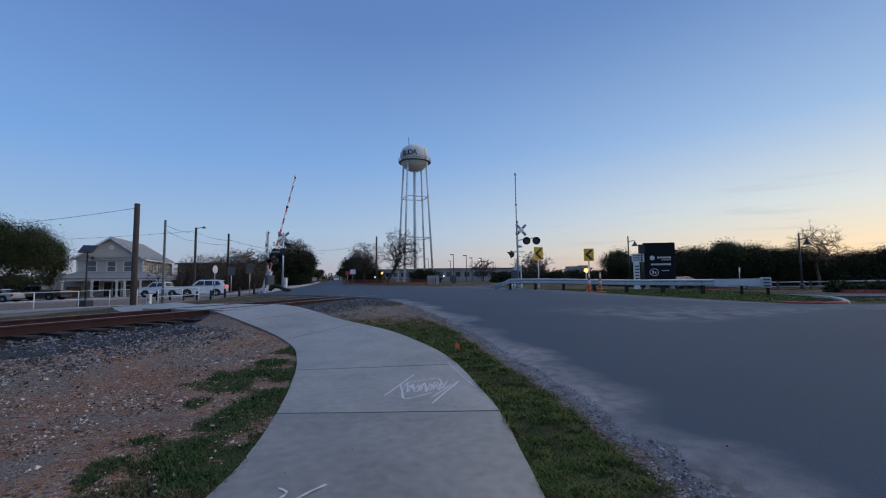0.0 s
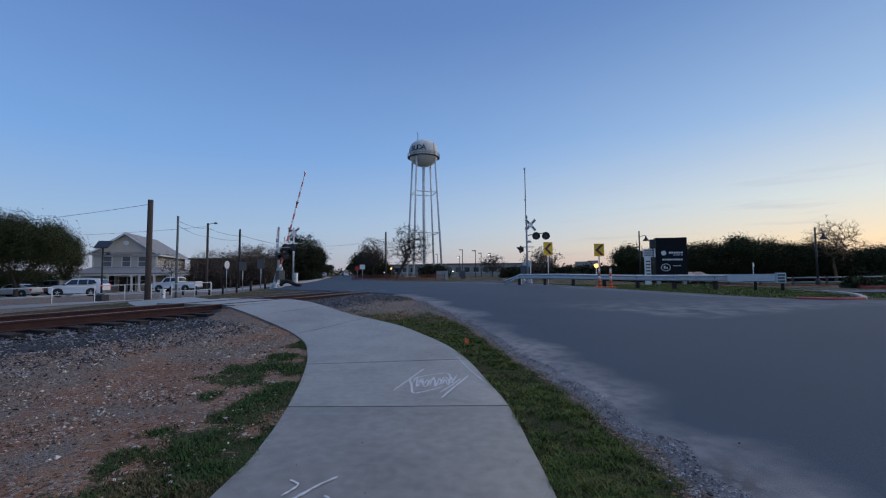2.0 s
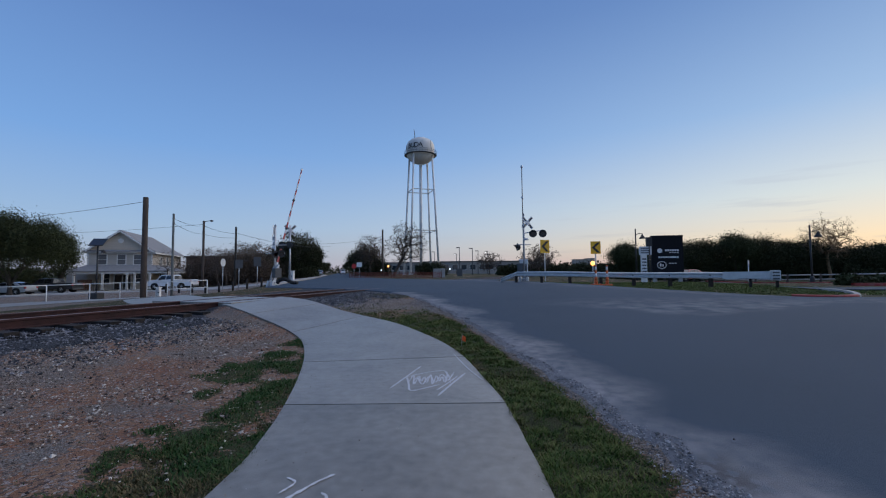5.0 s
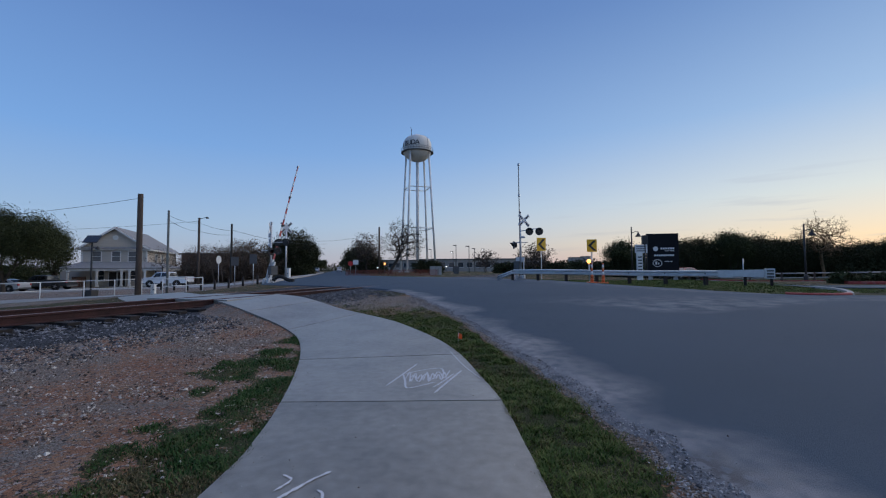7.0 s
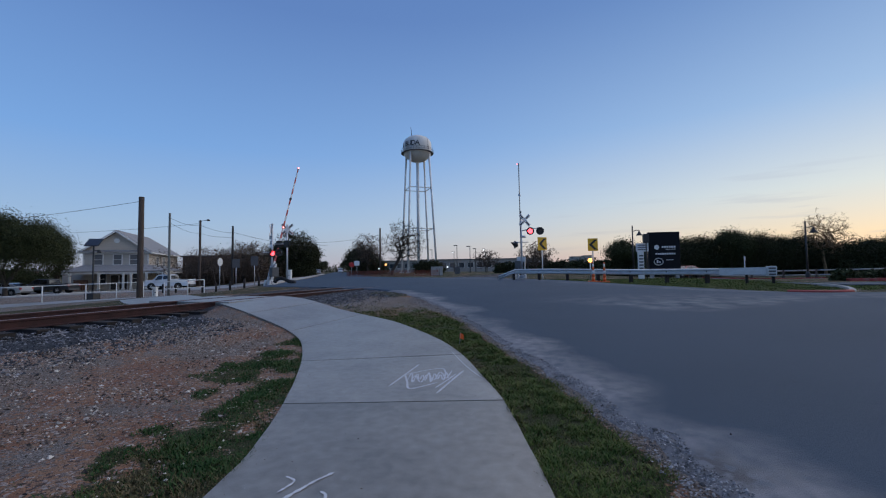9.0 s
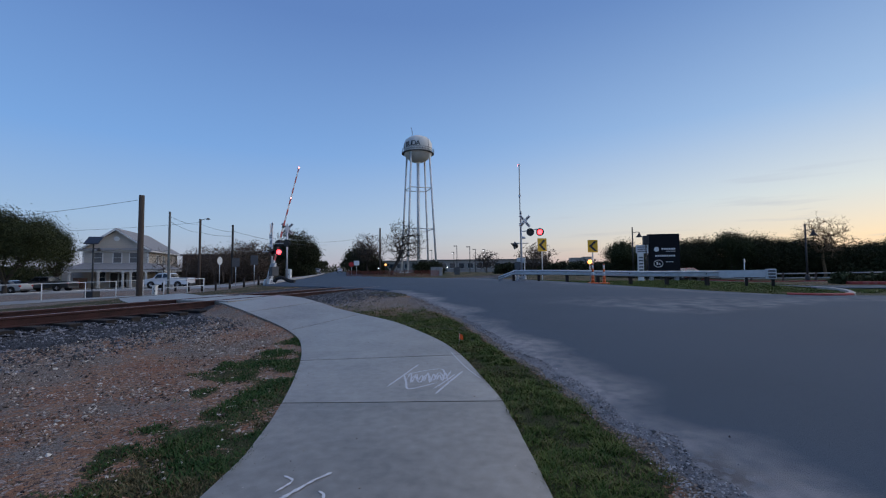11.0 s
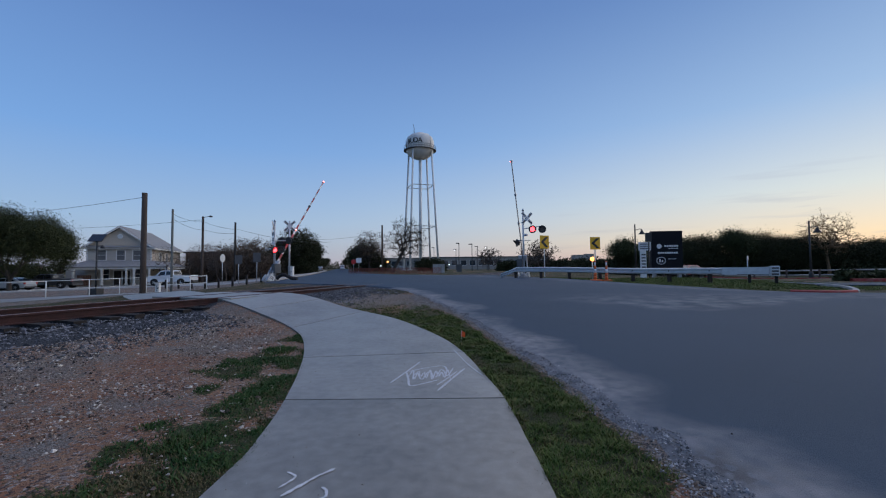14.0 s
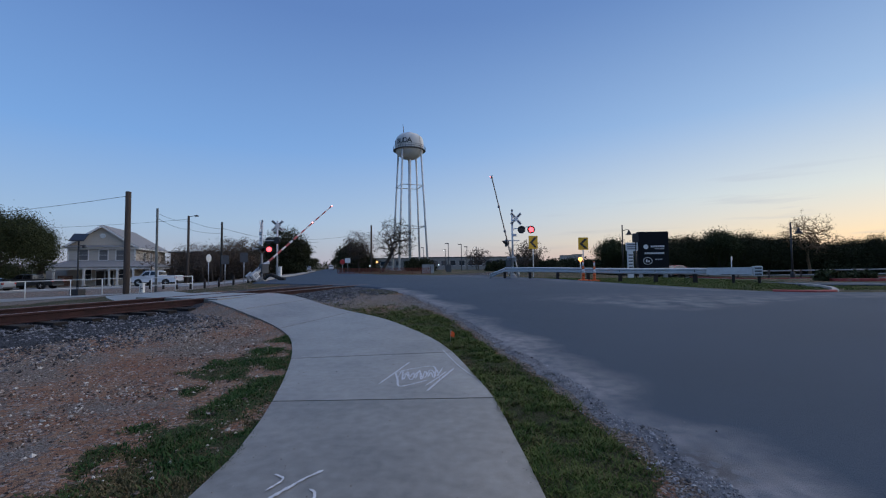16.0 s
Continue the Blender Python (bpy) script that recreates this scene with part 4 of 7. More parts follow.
def build_guardrail():
    line = smooth_line([(4.6, 27.4), (6.5, 25.9), (8.9, 24.2), (11.6, 21.9), (13.2, 20.5), (13.9, 20.0)], 60)
    g = thing("guardrail", (line[0][0], line[0][1], zat(*line[0])), "galvanised steel W-beam guardrail on dark posts", "guardrail")
    z0 = zat(*line[0])
    W = [(0.0, 0.44), (0.05, 0.47), (0.05, 0.52), (-0.03, 0.57), (-0.03, 0.62), (0.05, 0.67), (0.05, 0.72), (0.0, 0.75)]
    for i in range(4):
        bm = bmesh.new()
        prev = None
        seg = line[i * 15:i * 15 + 16]
        for j, p in enumerate(seg):
            d = line[min(len(line) - 1, i * 15 + j + 1)] - line[max(0, i * 15 + j - 1)]
            d /= np.linalg.norm(d)
            nrm = np.array([d[1], -d[0]]) * -1
            nrm = nrm if nrm[1] < 0 else -nrm
            z = zat(*p) - z0
            ring = [bm.verts.new((p[0] + nrm[0] * (w + k) - line[0][0], p[1] + nrm[1] * (w + k) - line[0][1], z + h)) for k in (0.0, -0.012) for w, h in (W if k == 0 else W[::-1])]
            if prev:
                for q in range(len(ring)):
                    bm.faces.new((prev[q], prev[(q + 1) % len(ring)], ring[(q + 1) % len(ring)], ring[q])).smooth = False
            prev = ring
        bmesh.ops.recalc_face_normals(bm, faces=bm.faces)
        part("beam", bm, GALV, g)
    # turned-down left end
    bm = bmesh.new()
    a = Vector((0, 0, 0.6))
    for k in range(2):
        dz = -0.07 + 0.14 * k
        add_tube(bm, a + Vector((0, 0, dz)), (-0.95, 0.55, 0.18 + dz), 0.06, 0.06, 8)
    part("end_piece", bm, GALV, g, "turned-down rail end")
    for i in range(0, 60, 9):
        p = line[i]
        bm = bmesh.new()
        x, y, z = p[0] - line[0][0], p[1] - line[0][1], zat(*p) - z0
        add_box(bm, x - 0.08, x + 0.08, y + 0.08, y + 0.24, z - 0.3, z + 0.72, 0.01)
        part("post", bm, TIE, g, "dark timber post")
    # boxed end terminal
    p = line[-1]
    x, y, z = p[0] - line[0][0], p[1] - line[0][1], zat(*p) - z0
    bm = bmesh.new()
    add_prism(bm, [(0, 0.44), (1.6, 0.42), (1.6, 0.78), (0, 0.76)], -0.03, 0.03, "y")
    add_prism(bm, [(-0.6, 0.42), (0, 0.42), (0, 0.76), (-0.6, 0.76)], -0.04, 0.04, "y")
    ob = part("end_terminal", bm, GALV, g, "flat steel end terminal")
    ob.matrix_local = pose(x, y, z, 0, 0, -30)
    bm = bmesh.new()
    add_box(bm, 1.25, 1.6, -0.2, 0.25, 0.35, 0.82, 0.02)
    for h in (0.44, 0.58, 0.72):
        add_box(bm, 1.6, 1.615, -0.17, 0.22, h - 0.05, h + 0.05, mi=1)
        add_box(bm, 1.3, 1.56, -0.215, -0.2, h - 0.04, h + 0.04, mi=1)
    ob = part("impact_head", bm, [GALV, DARK_GREY], g, "ribbed impact head")
    ob.matrix_local = pose(x, y, z, 0, 0, -30)
    for k in (0.5, 1.5):
        bm = bmesh.new()
        add_box(bm, k - 0.06, k + 0.06, 0.05, 0.17, -0.3, 0.6, 0.01)
        ob = part("post", bm, TIE, g)
        ob.matrix_local = pose(x, y, z, 0, 0, -30)


def chevron(x, y, h, rz, w, label):
    s = thing("chevron_sign", (x, y, zat(x, y)), label, "road sign", group="chevron signs", rz=rz)
    bm = bmesh.new()
    add_box(bm, -0.035, 0.035, 0.02, 0.05, -0.3, h + w * 0.55, 0.004)
    part("post", bm, GALV, s)
    bm = bmesh.new()
    hh = w * 0.61
    add_box(bm, -w / 2, w / 2, -0.004, 0.008, h - hh, h + hh, 0.003)
    part("plate", bm, YELLOW, s, "yellow sign plate")
    bm = bmesh.new()
    e = w / 2
    pts = [(0.30 * e, hh * 0.8), (-0.78 * e, 0), (0.30 * e, -hh * 0.8), (0.88 * e, -hh * 0.8), (-0.14 * e, 0), (0.88 * e, hh * 0.8)]
    add_prism(bm, [(px, h + pz) for px, pz in pts], -0.012, -0.006, "y")
    part("chevron", bm, BLACK, s, "black chevron pointing left")


build_guardrail()
chevron(9.33, 26.0, 2.28, 4, 0.64, "yellow chevron sign with black arrow behind the guardrail")
chevron(7.35, 31.0, 2.62, 22, 0.80, "yellow chevron sign turned towards the gate")


def delineator(x, y, label):
    d = thing("delineator_post", (x, y, zat(x, y)), label, "traffic post", group="delineator posts")
    bm = bmesh.new()
    add_box(bm, -0.24, 0.24, -0.2, 0.2, 0.0, 0.09, 0.03)
    part("base", bm, ORANGE, d, "orange weighted base")
    for k in range(5):
        bm = bmesh.new()
        r0, r1 = 0.085 - 0.008 * k, 0.085 - 0.008 * (k + 1)
        add_tube(bm, (0, 0, 0.09 + 0.19 * k), (0, 0, 0.09 + 0.19 * (k + 1)), r0, r1, 14)
        part("band", bm, WHITE if k in (2, 4) else ORANGE, d)
    bm = bmesh.new()
    add_lathe(bm, [(0.05, 1.04), (0.055, 1.09), (0.02, 1.12)], 12)
    part("knob", bm, ORANGE, d)


delineator(8.22, 23.0, "orange and white delineator post at the road edge")
delineator(8.80, 22.9, "orange and white delineator post beside its twin")


def warning_lamp():
    """A lit amber lamp on a short post behind the guardrail."""
    x, y = 8.95, 25.5
    w = thing("warning_lamp", (x, y, zat(x, y)), "lit amber warning lamp on a thin post behind the rail", "lamp")
    bm = bmesh.new()
    add_tube(bm, (0, 0, -0.1), (0, 0, 1.2), 0.03, 0.03, 8)
    part("post", bm, GALV, w)
    bm = bmesh.new()
    bmesh.ops.create_uvsphere(bm, u_segments=16, v_segments=8, radius=0.13)
    for v in bm.verts:
        v.co.z += 1.28
    part("lamp", bm, AMBER_LIT, w, "glowing amber lamp", smooth=True)


warning_lamp()


# ---- trees and brush ----
BARK = mat("bark", [(0.035, 0.028, 0.022), (0.08, 0.065, 0.055)], 5, 0.95, bump=0.5, bump_scale=25)
LEAF_OAK = mat("live_oak_leaves", [(0.020, 0.028, 0.010), (0.038, 0.048, 0.017), (0.062, 0.070, 0.028)], 0.7, 0.7, island=0.35, spec=0.2)
LEAF_DARK = mat("dark_leaves", [(0.018, 0.024, 0.010), (0.034, 0.04, 0.017), (0.055, 0.055, 0.026)], 0.6, 0.75, island=0.35, spec=0.15)
LEAF_DRY = mat("dry_brush_leaves", [(0.06, 0.043, 0.032), (0.11, 0.08, 0.06), (0.15, 0.115, 0.09)], 0.6, 0.8, island=0.35, spec=0.1)
TWIG = mat("bare_twigs", [(0.055, 0.042, 0.034), (0.10, 0.078, 0.064)], 2, 0.95)
# budding twigs, lightened in colour for the sky glow behind them
TWIG_WARM = mat("sky_paled_budding_twigs", [(0.16, 0.10, 0.055), (0.26, 0.17, 0.09)], 2, 0.95)


def grow(rnd, p, d, length, r, depth, out, tips, spread=0.6, droop=0.0):
    """Limbs as (from, to, radius, radius) and the ends of the last ones."""
    steps = 2 if depth > 1 else 1
    q = p
    for s in range(steps):
        d = (d + Vector((rnd.uniform(-1, 1), rnd.uniform(-1, 1), rnd.uniform(-0.5, 0.6))) * 0.16 + Vector((0, 0, -droop))).normalized()
        n = q + d * length / steps
        out.append((q, n, r * (1 - 0.25 * s / steps), r * (1 - 0.25 * (s + 1) / steps)))
        q = n
    if depth == 0:
        tips.append(q)
        return
    for k in range(rnd.choice((2, 3, 3))):
        ax = Vector((rnd.uniform(-1, 1), rnd.uniform(-1, 1), rnd.uniform(-0.3, 0.9)))
        nd = (d * (1.1 - spread * 0.5) + ax.normalized() * spread).normalized()
        grow(rnd, q, nd, length * rnd.uniform(0.62, 0.85), r * 0.58, depth - 1, out, tips, spread, droop)
    if depth > 1:
        tips.append(q)


def limb_mesh(name, limbs, material, thin=0.0):
    """All limbs as three- to seven-sided tapered bars in one mesh."""
    V, F = [], []
    for a, b, r0, r1 in limbs:
        seg = 7 if r0 > 0.06 else (4 if r0 > 0.02 else 3)
        q = (b - a).to_track_quat("Z", "Y").to_matrix()
        i0 = len(V)
        for p, r in ((a, r0), (b, r1)):
            for k in range(seg):
                t = k * 2 * math.pi / seg
                V.append(p + q @ Vector((math.cos(t) * max(r, thin), math.sin(t) * max(r, thin), 0)))
        for k in range(seg):
            F.append((i0 + k, i0 + (k + 1) % seg, i0 + seg + (k + 1) % seg, i0 + seg + k))
    return mesh_from(name, V, F, material)


def leaf_mesh(name, centres, per, spread, size, material, seed, flat=0.75):
    """Small folded leaves scattered in clumps."""
    rnd = np.random.RandomState(seed)
    c = np.repeat(np.array([tuple(v) for v in centres]), per, axis=0)
    n = len(c)
    c = c + rnd.normal(0, 1, (n, 3)) * np.array([spread, spread, spread * flat])
    a = rnd.normal(0, 1, (n, 3))
    a /= np.linalg.norm(a, axis=1)[:, None]
    b = np.cross(a, rnd.normal(0, 1, (n, 3)))
    b /= np.linalg.norm(b, axis=1)[:, None]
    s = (size * rnd.uniform(0.6, 1.4, n))[:, None]
    V = np.stack([c - a * s, c - b * s * 0.5, c + a * s, c + b * s * 0.5], 1).reshape(-1, 3)
    F = np.arange(n * 4).reshape(-1, 4)
    return mesh_from(name, V, F, material, smooth=False)


def make_tree(name, at, h, w, seed, label, leaf=None, per=60, size=0.12, depth=4, trunk=0.3, twig=0.012, spread=0.65, group="", bark=None, wood_label="", clump=0.45, lean=(0, 0)):
    """A tree in its own space, scaled to height h and width w."""
    rnd = random.Random(seed)
    limbs, tips = [], []
    stem = h * trunk
    top = Vector((lean[0], lean[1], stem))
    limbs.append((Vector((0, 0, -0.2)), top * 0.5, 0.030 * h, 0.024 * h))
    limbs.append((top * 0.5, top, 0.024 * h, 0.020 * h))
    for k in range(5):
        a = k * 1.2566 + rnd.uniform(-0.4, 0.4)
        grow(rnd, top, Vector((math.cos(a), math.sin(a), rnd.uniform(0.35, 1.3))).normalized(), h * 0.25, 0.014 * h, depth, limbs, tips, spread)
    # bring to size about the stem
    P = np.array([tuple(b) for _, b, _, _ in limbs])
    fz = (h - clump * 0.8 * (leaf is not None)) / P[:, 2].max()
    fx = (w / 2 - clump * (leaf is not None)) / np.percentile(np.hypot(P[:, 0], P[:, 1]), 97)

    def fit_in(v):
        k = min(1.0, v.z / stem) if v.z > 0 else 0.0
        f = 1 + (fx - 1) * k
        return Vector((v.x * f, v.y * f, v.z * fz if v.z > 0 else v.z))
    limbs = [(fit_in(a), fit_in(b), r0, r1) for a, b, r0, r1 in limbs]
    tips = [fit_in(t) for t in tips]
    t = thing(name, at, label, "tree", group)
    ob = new("trunk", limb_mesh("trunk", limbs, bark or BARK, twig))
    ob.parent = t
    tagged(ob, wood_label)
    if leaf is not None:
        cr = new("crown", leaf_mesh("crown", tips, per, clump, size, leaf, seed))
        cr.parent = t
    return t


def make_bare(name, at, h, w, seed, label, bark, trunk=0.22, lean=(0, 0), twig=0.012, ends=420, leaf=None, per=6, size=0.1, clump=0.3, group="", thick=0.022):
    """A winter tree: limbs reach from the stem to points spread through its crown, thinning as they fork, with a haze of twigs."""
    rnd = np.random.RandomState(seed)
    u = rnd.normal(0, 1, (ends, 3))
    u /= np.linalg.norm(u, axis=1)[:, None]
    bump = np.array([1 + 0.30 * noise.noise(Vector(tuple(p * 1.7)) + Vector((seed, 0, 0))) for p in u])
    rad = rnd.rand(ends) ** 0.45 * bump
    low, high = h * trunk, h
    pts = u * rad[:, None] * np.array([w / 2, w / 2, (high - low) / 2]) + np.array([lean[0], lean[1], (low + high) / 2])
    pts = pts[pts[:, 2] > low * 0.8]
    # the stem, crooked, up into the lower crown
    k = np.linspace(0, 1, 7)
    stem = np.stack([lean[0] * 0.7 * k ** 1.5 + 0.02 * h * np.sin(5 * k + seed), lean[1] * 0.7 * k ** 1.5 + 0.02 * h * np.cos(4 * k + seed), -0.2 + (h * (trunk + 0.22) + 0.2) * k], 1)
    stem[0, :2] = 0
    nodes, up = [tuple(p) for p in stem], [max(0, q - 1) for q in range(7)]
    order = np.argsort(np.linalg.norm(pts - stem[-2], axis=1))
    ends_at = []
    for t in pts[order]:
        N = np.array(nodes[3:])
        away = np.linalg.norm(N - t, axis=1) + 0.35 * np.maximum(0, N[:, 2] - t[2])
        q = int(np.argmin(away)) + 3
        a = np.array(nodes[q])
        ln = np.linalg.norm(t - a)
        for f in (0.34, 0.67, 1.0):
            p = a + (t - a) * f + (rnd.normal(0, 0.055, 3) * ln + np.array([0, 0, 0.10 * ln * math.sin(math.pi * f)])) * (f < 1)
            nodes.append(tuple(p))
            up.append(q)
            q = len(nodes) - 1
        ends_at.append(q)
    count = np.zeros(len(nodes))
    count[ends_at] += 1
    for q in range(len(nodes) - 1, 0, -1):
        count[up[q]] += count[q]
    radius = np.minimum(0.5 * twig * np.maximum(count, 1) ** 0.47, thick * h)
    limbs = [(Vector(nodes[up[q]]), Vector(nodes[q]), float(min(radius[up[q]], radius[q] * 1.35)), float(radius[q])) for q in range(1, len(nodes))]
    for q in ends_at:
        p = Vector(nodes[q])
        d0 = (p - Vector(nodes[up[q]])).normalized()
        for m in range(5):
            d = (d0 * 0.7 + Vector(tuple(rnd.normal(0, 0.6, 3))) + Vector((0, 0, 0.2))).normalized()
            limbs.append((p, p + d * h * rnd.uniform(0.03, 0.07), 0.42 * twig, 0.3 * twig))
    t = thing(name, at, label, "tree", group)
    ob = new("trunk", limb_mesh("trunk", limbs, bark, twig * 0.3))
    ob.parent = t
    if leaf is not None:
        cr = new("crown", leaf_mesh("crown", [nodes[q] for q in ends_at], per, clump, size, leaf, seed))
        cr.parent = t
    return t


def make_brush(name, at, w, d, h, seed, label, leaf, per=40, n=60, size=0.14, category="bush", group=""):
    """A thicket: many stems rising from the ground with clumps on them."""
    rnd = random.Random(seed)
    limbs, tips = [], []
    for k in range(n):
        x, y = rnd.uniform(-w / 2, w / 2), rnd.uniform(-d / 2, d / 2)
        e = max(0.25, 1 - (2 * x / w) ** 4 * 0.5)
        top = h * e * rnd.uniform(0.55, 1.05)
        a = Vector((x, y, -0.1))
        b = Vector((x + rnd.uniform(-.3, .3), y + rnd.uniform(-.3, .3), top))
        limbs.append((a, b, 0.03, 0.01))
        for q in (0.25, 0.5, 0.75, 0.97):
            tips.append(a.lerp(b, q) + Vector((rnd.uniform(-.5, .5), rnd.uniform(-.5, .5), 0)) * min(1, h / 3))
    t = thing(name, at, label, category, group)
    ob = new("stems", limb_mesh("stems", limbs, BARK, 0.01))
    ob.parent = t
    cr = new("foliage", leaf_mesh("foliage", tips, per, min(0.5, h * 0.14), size, leaf, seed))
    cr.parent = t
    return t


def ground_at(x, y, dz=0.0):
    return (x, y, zat(x, y) + dz)


# the big live oak by the house, with a small one behind it
make_tree("live_oak", ground_at(-47.6, 45), 9.2, 9.8, 11, "large dark green live oak beside the street", LEAF_OAK, per=340, size=0.075, depth=4, trunk=0.12, clump=0.75)
make_tree("small_oak", ground_at(-50.4, 54), 7.3, 4.0, 12, "small dark green tree beside the house", LEAF_OAK, per=160, size=0.08, depth=3, trunk=0.15, clump=0.55)
make_tree("live_oak", ground_at(-56, 47), 8.0, 11, 13, "dark green live oak farther along the street", LEAF_OAK, per=110, size=0.12, depth=4, trunk=0.2, clump=0.6)
for i, (x, y, w, h) in enumerate([(-62, 58, 12, 3.0), (-57, 51, 9, 2.4), (-68, 46, 14, 3.4)]):
    make_brush("hedge", ground_at(x, y), w, 2.5, h, 130 + i, "dark hedge under the live oaks", LEAF_OAK, per=50, n=90, size=0.13, group="dark hedges")
# bare saplings before the house, brown thicket past it
for i, (x, y, h, w) in enumerate([(-38.4, 57, 5.6, 4.4), (-36.2, 58.5, 4.8, 3.6), (-33.2, 60, 5.4, 4.2), (-31.4, 59, 4.4, 3.0)]):
    make_bare("bare_sapling", ground_at(x, y), h, w, 14 + i * 100, "small leafless tree before the house and parked pickup", TWIG, ends=200, twig=0.012, trunk=0.3, group="bare saplings")
for i, (x, y, w, h) in enumerate([(-41, 74, 11, 6.3), (-34.0, 70, 9, 5.6), (-36, 78, 12, 7.0)]):
    make_brush("thicket", ground_at(x, y), w, 4, h, 30 + i, "brown leafless thicket behind the street", LEAF_DRY, per=60, n=90, size=0.10, group="brown thickets")
# trees by the far gate: half-bare, dark below
make_bare("bare_tree", ground_at(-37.2, 79), 7.6, 7.0, 18, "leafless tree behind the road signs", TWIG, trunk=0.3, twig=0.03)
make_bare("dark_tree", ground_at(-28.6, 80), 9.0, 8.2, 16, "large half-bare dark tree beyond the crossing", BARK, trunk=0.16, twig=0.03, leaf=LEAF_DARK, per=26, size=0.13, clump=0.42)
make_tree("dark_tree", ground_at(-27.6, 82), 6.4, 6.4, 17, "dense dark tree beyond the crossing", LEAF_DARK, per=110, size=0.13, depth=4, trunk=0.12, clump=0.6)
make_tree("dark_tree", ground_at(-31.2, 82), 6.6, 7.0, 19, "dense dark tree beyond the crossing", LEAF_DARK, per=110, size=0.13, depth=4, trunk=0.12, clump=0.6)
for i, (x, y, w, h) in enumerate([(-34.5, 76, 7, 4.3), (-37.6, 82, 6, 4.6), (-28.5, 79, 7, 2.4)]):
    make_brush("thicket", ground_at(x, y), w, 3, h, 40 + i, "dark thicket behind the road signs", LEAF_DARK, per=60, n=90, size=0.13, group="dark thickets")
for i, (x, y, h) in enumerate([(-40, 115, 6), (-48, 140, 6.5), (-57, 175, 7), (-71, 230, 7), (-88, 300, 8), (-120, 400, 9)]):
    make_tree("roadside_tree", ground_at(x, y), h, h * 1.3, 120 + i, "dark tree lining the far road", LEAF_DARK, per=60, size=0.26, depth=3, trunk=0.15, clump=0.8, group="trees lining the far road")
for i, (x, y, h) in enumerate([(-25, 125, 8), (-33, 165, 8), (-46, 210, 8), (-64, 290, 9), (-92, 390, 10)]):
    make_tree("roadside_tree", ground_at(x, y), h, h * 1.2, 140 + i, "dark tree lining the far road", LEAF_DARK, per=60, size=0.26, depth=3, trunk=0.15, clump=0.8, group="trees lining the far road")
# by the tower
make_bare("dark_tree", ground_at(-15.4, 84), 8.2, 7.2, 21, "dark half-bare tree beside the far road", BARK, trunk=0.15, twig=0.03, leaf=LEAF_DRY, per=7, size=0.10, clump=0.4)
make_bare("dark_tree", ground_at(-18.0, 93), 6.6, 6.4, 22, "dark half-bare tree beside the far road", BARK, trunk=0.12, twig=0.034, leaf=LEAF_DARK, per=16, size=0.12, clump=0.45)
make_brush("thicket", ground_at(-15.4, 86), 6.5, 3, 3.4, 45, "dark undergrowth below the half-bare trees", LEAF_DARK, per=50, n=70, size=0.14, group="dark thickets")
make_bare("bare_tree", ground_at(-9.0, 72), 9.3, 7.4, 23, "spreading leafless tree before the water tower", BARK, trunk=0.2, lean=(2.3, 0), twig=0.028, ends=620, thick=0.03)
make_brush("shrub", ground_at(-3.4, 90), 5.6, 3, 2.5, 24, "round dark shrub under the water tower", LEAF_DARK, per=60, n=40, size=0.16)
make_bare("bare_tree", ground_at(9.4, 92), 5.2, 6.4, 25, "low leafless tree by the car park lamps", TWIG, trunk=0.14, twig=0.04)
make_bare("bare_tree", ground_at(13.8, 62), 4.7, 5.8, 26, "half-bare tree behind the crossing gate", TWIG, trunk=0.15, twig=0.026, leaf=LEAF_DRY, per=5, size=0.09, clump=0.25)
for i, (x, y, w, h) in enumerate([(22, 84, 10, 2.4), (28, 80, 9, 2.5), (15, 86, 9, 2.0)]):
    make_brush("thicket", ground_at(x, y), w, 3, h, 50 + i, "dark thicket along the railway", LEAF_DARK, per=40, n=60, size=0.2, group="dark thickets")
# the dark tree line behind the sign and the car park
for i, (x, y, h, w, round_leaf) in enumerate([(25.2, 58, 4.9, 6.4, 1), (29.9, 52, 4.4, 4.6, 0), (32.3, 52, 4.5, 4.2, 0), (35.4, 51, 5.4, 4.4, 1), (38.8, 51, 4.7, 4.6, 0), (41.6, 51, 4.2, 4.2, 0), (44.3, 51, 4.4, 4.8, 0), (47.2, 51, 3.7, 4.8, 0), (50.4, 50, 3.8, 5.4, 0), (52.8, 49, 4.1, 5, 0), (56, 46, 4.1, 6, 0), (60, 44, 4.2, 7, 0), (65, 40, 4.4, 8, 0)]):
    if round_leaf:
        make_tree("tree_line_oak", ground_at(x, y), h, w, 60 + i, "dense dark evergreen tree in the line behind the car park", LEAF_OAK, per=230, size=0.085, depth=3, trunk=0.10, clump=0.6, group="dark tree line")
    else:
        make_bare("tree_line_tree", ground_at(x, y), h + 0.25, w * 0.92, 60 + i, "dark half-bare tree in the line behind the car park", BARK, trunk=0.12, twig=0.02, leaf=LEAF_DARK, per=60, size=0.085, clump=0.42, group="dark tree line")
for i, (x, y, w, h) in enumerate([(26, 59, 7, 2.2), (31, 55, 11, 2.3), (38, 54, 11, 2.5), (45, 52, 11, 2.3), (52, 49, 11, 2.2), (59, 45, 12, 2.2)]):
    make_brush("thicket", ground_at(x, y), w, 2.5, h, 80 + i, "dark undergrowth below the tree line", LEAF_DARK, per=90, n=120, size=0.13, group="dark thickets")
make_bare("budding_tree", ground_at(44.7, 49), 7.3, 5.6, 27, "budding tree above the tree line, its twigs coloured pale for sky glow", TWIG_WARM, trunk=0.3, twig=0.022, leaf=LEAF_DRY, per=3, size=0.05, clump=0.25)
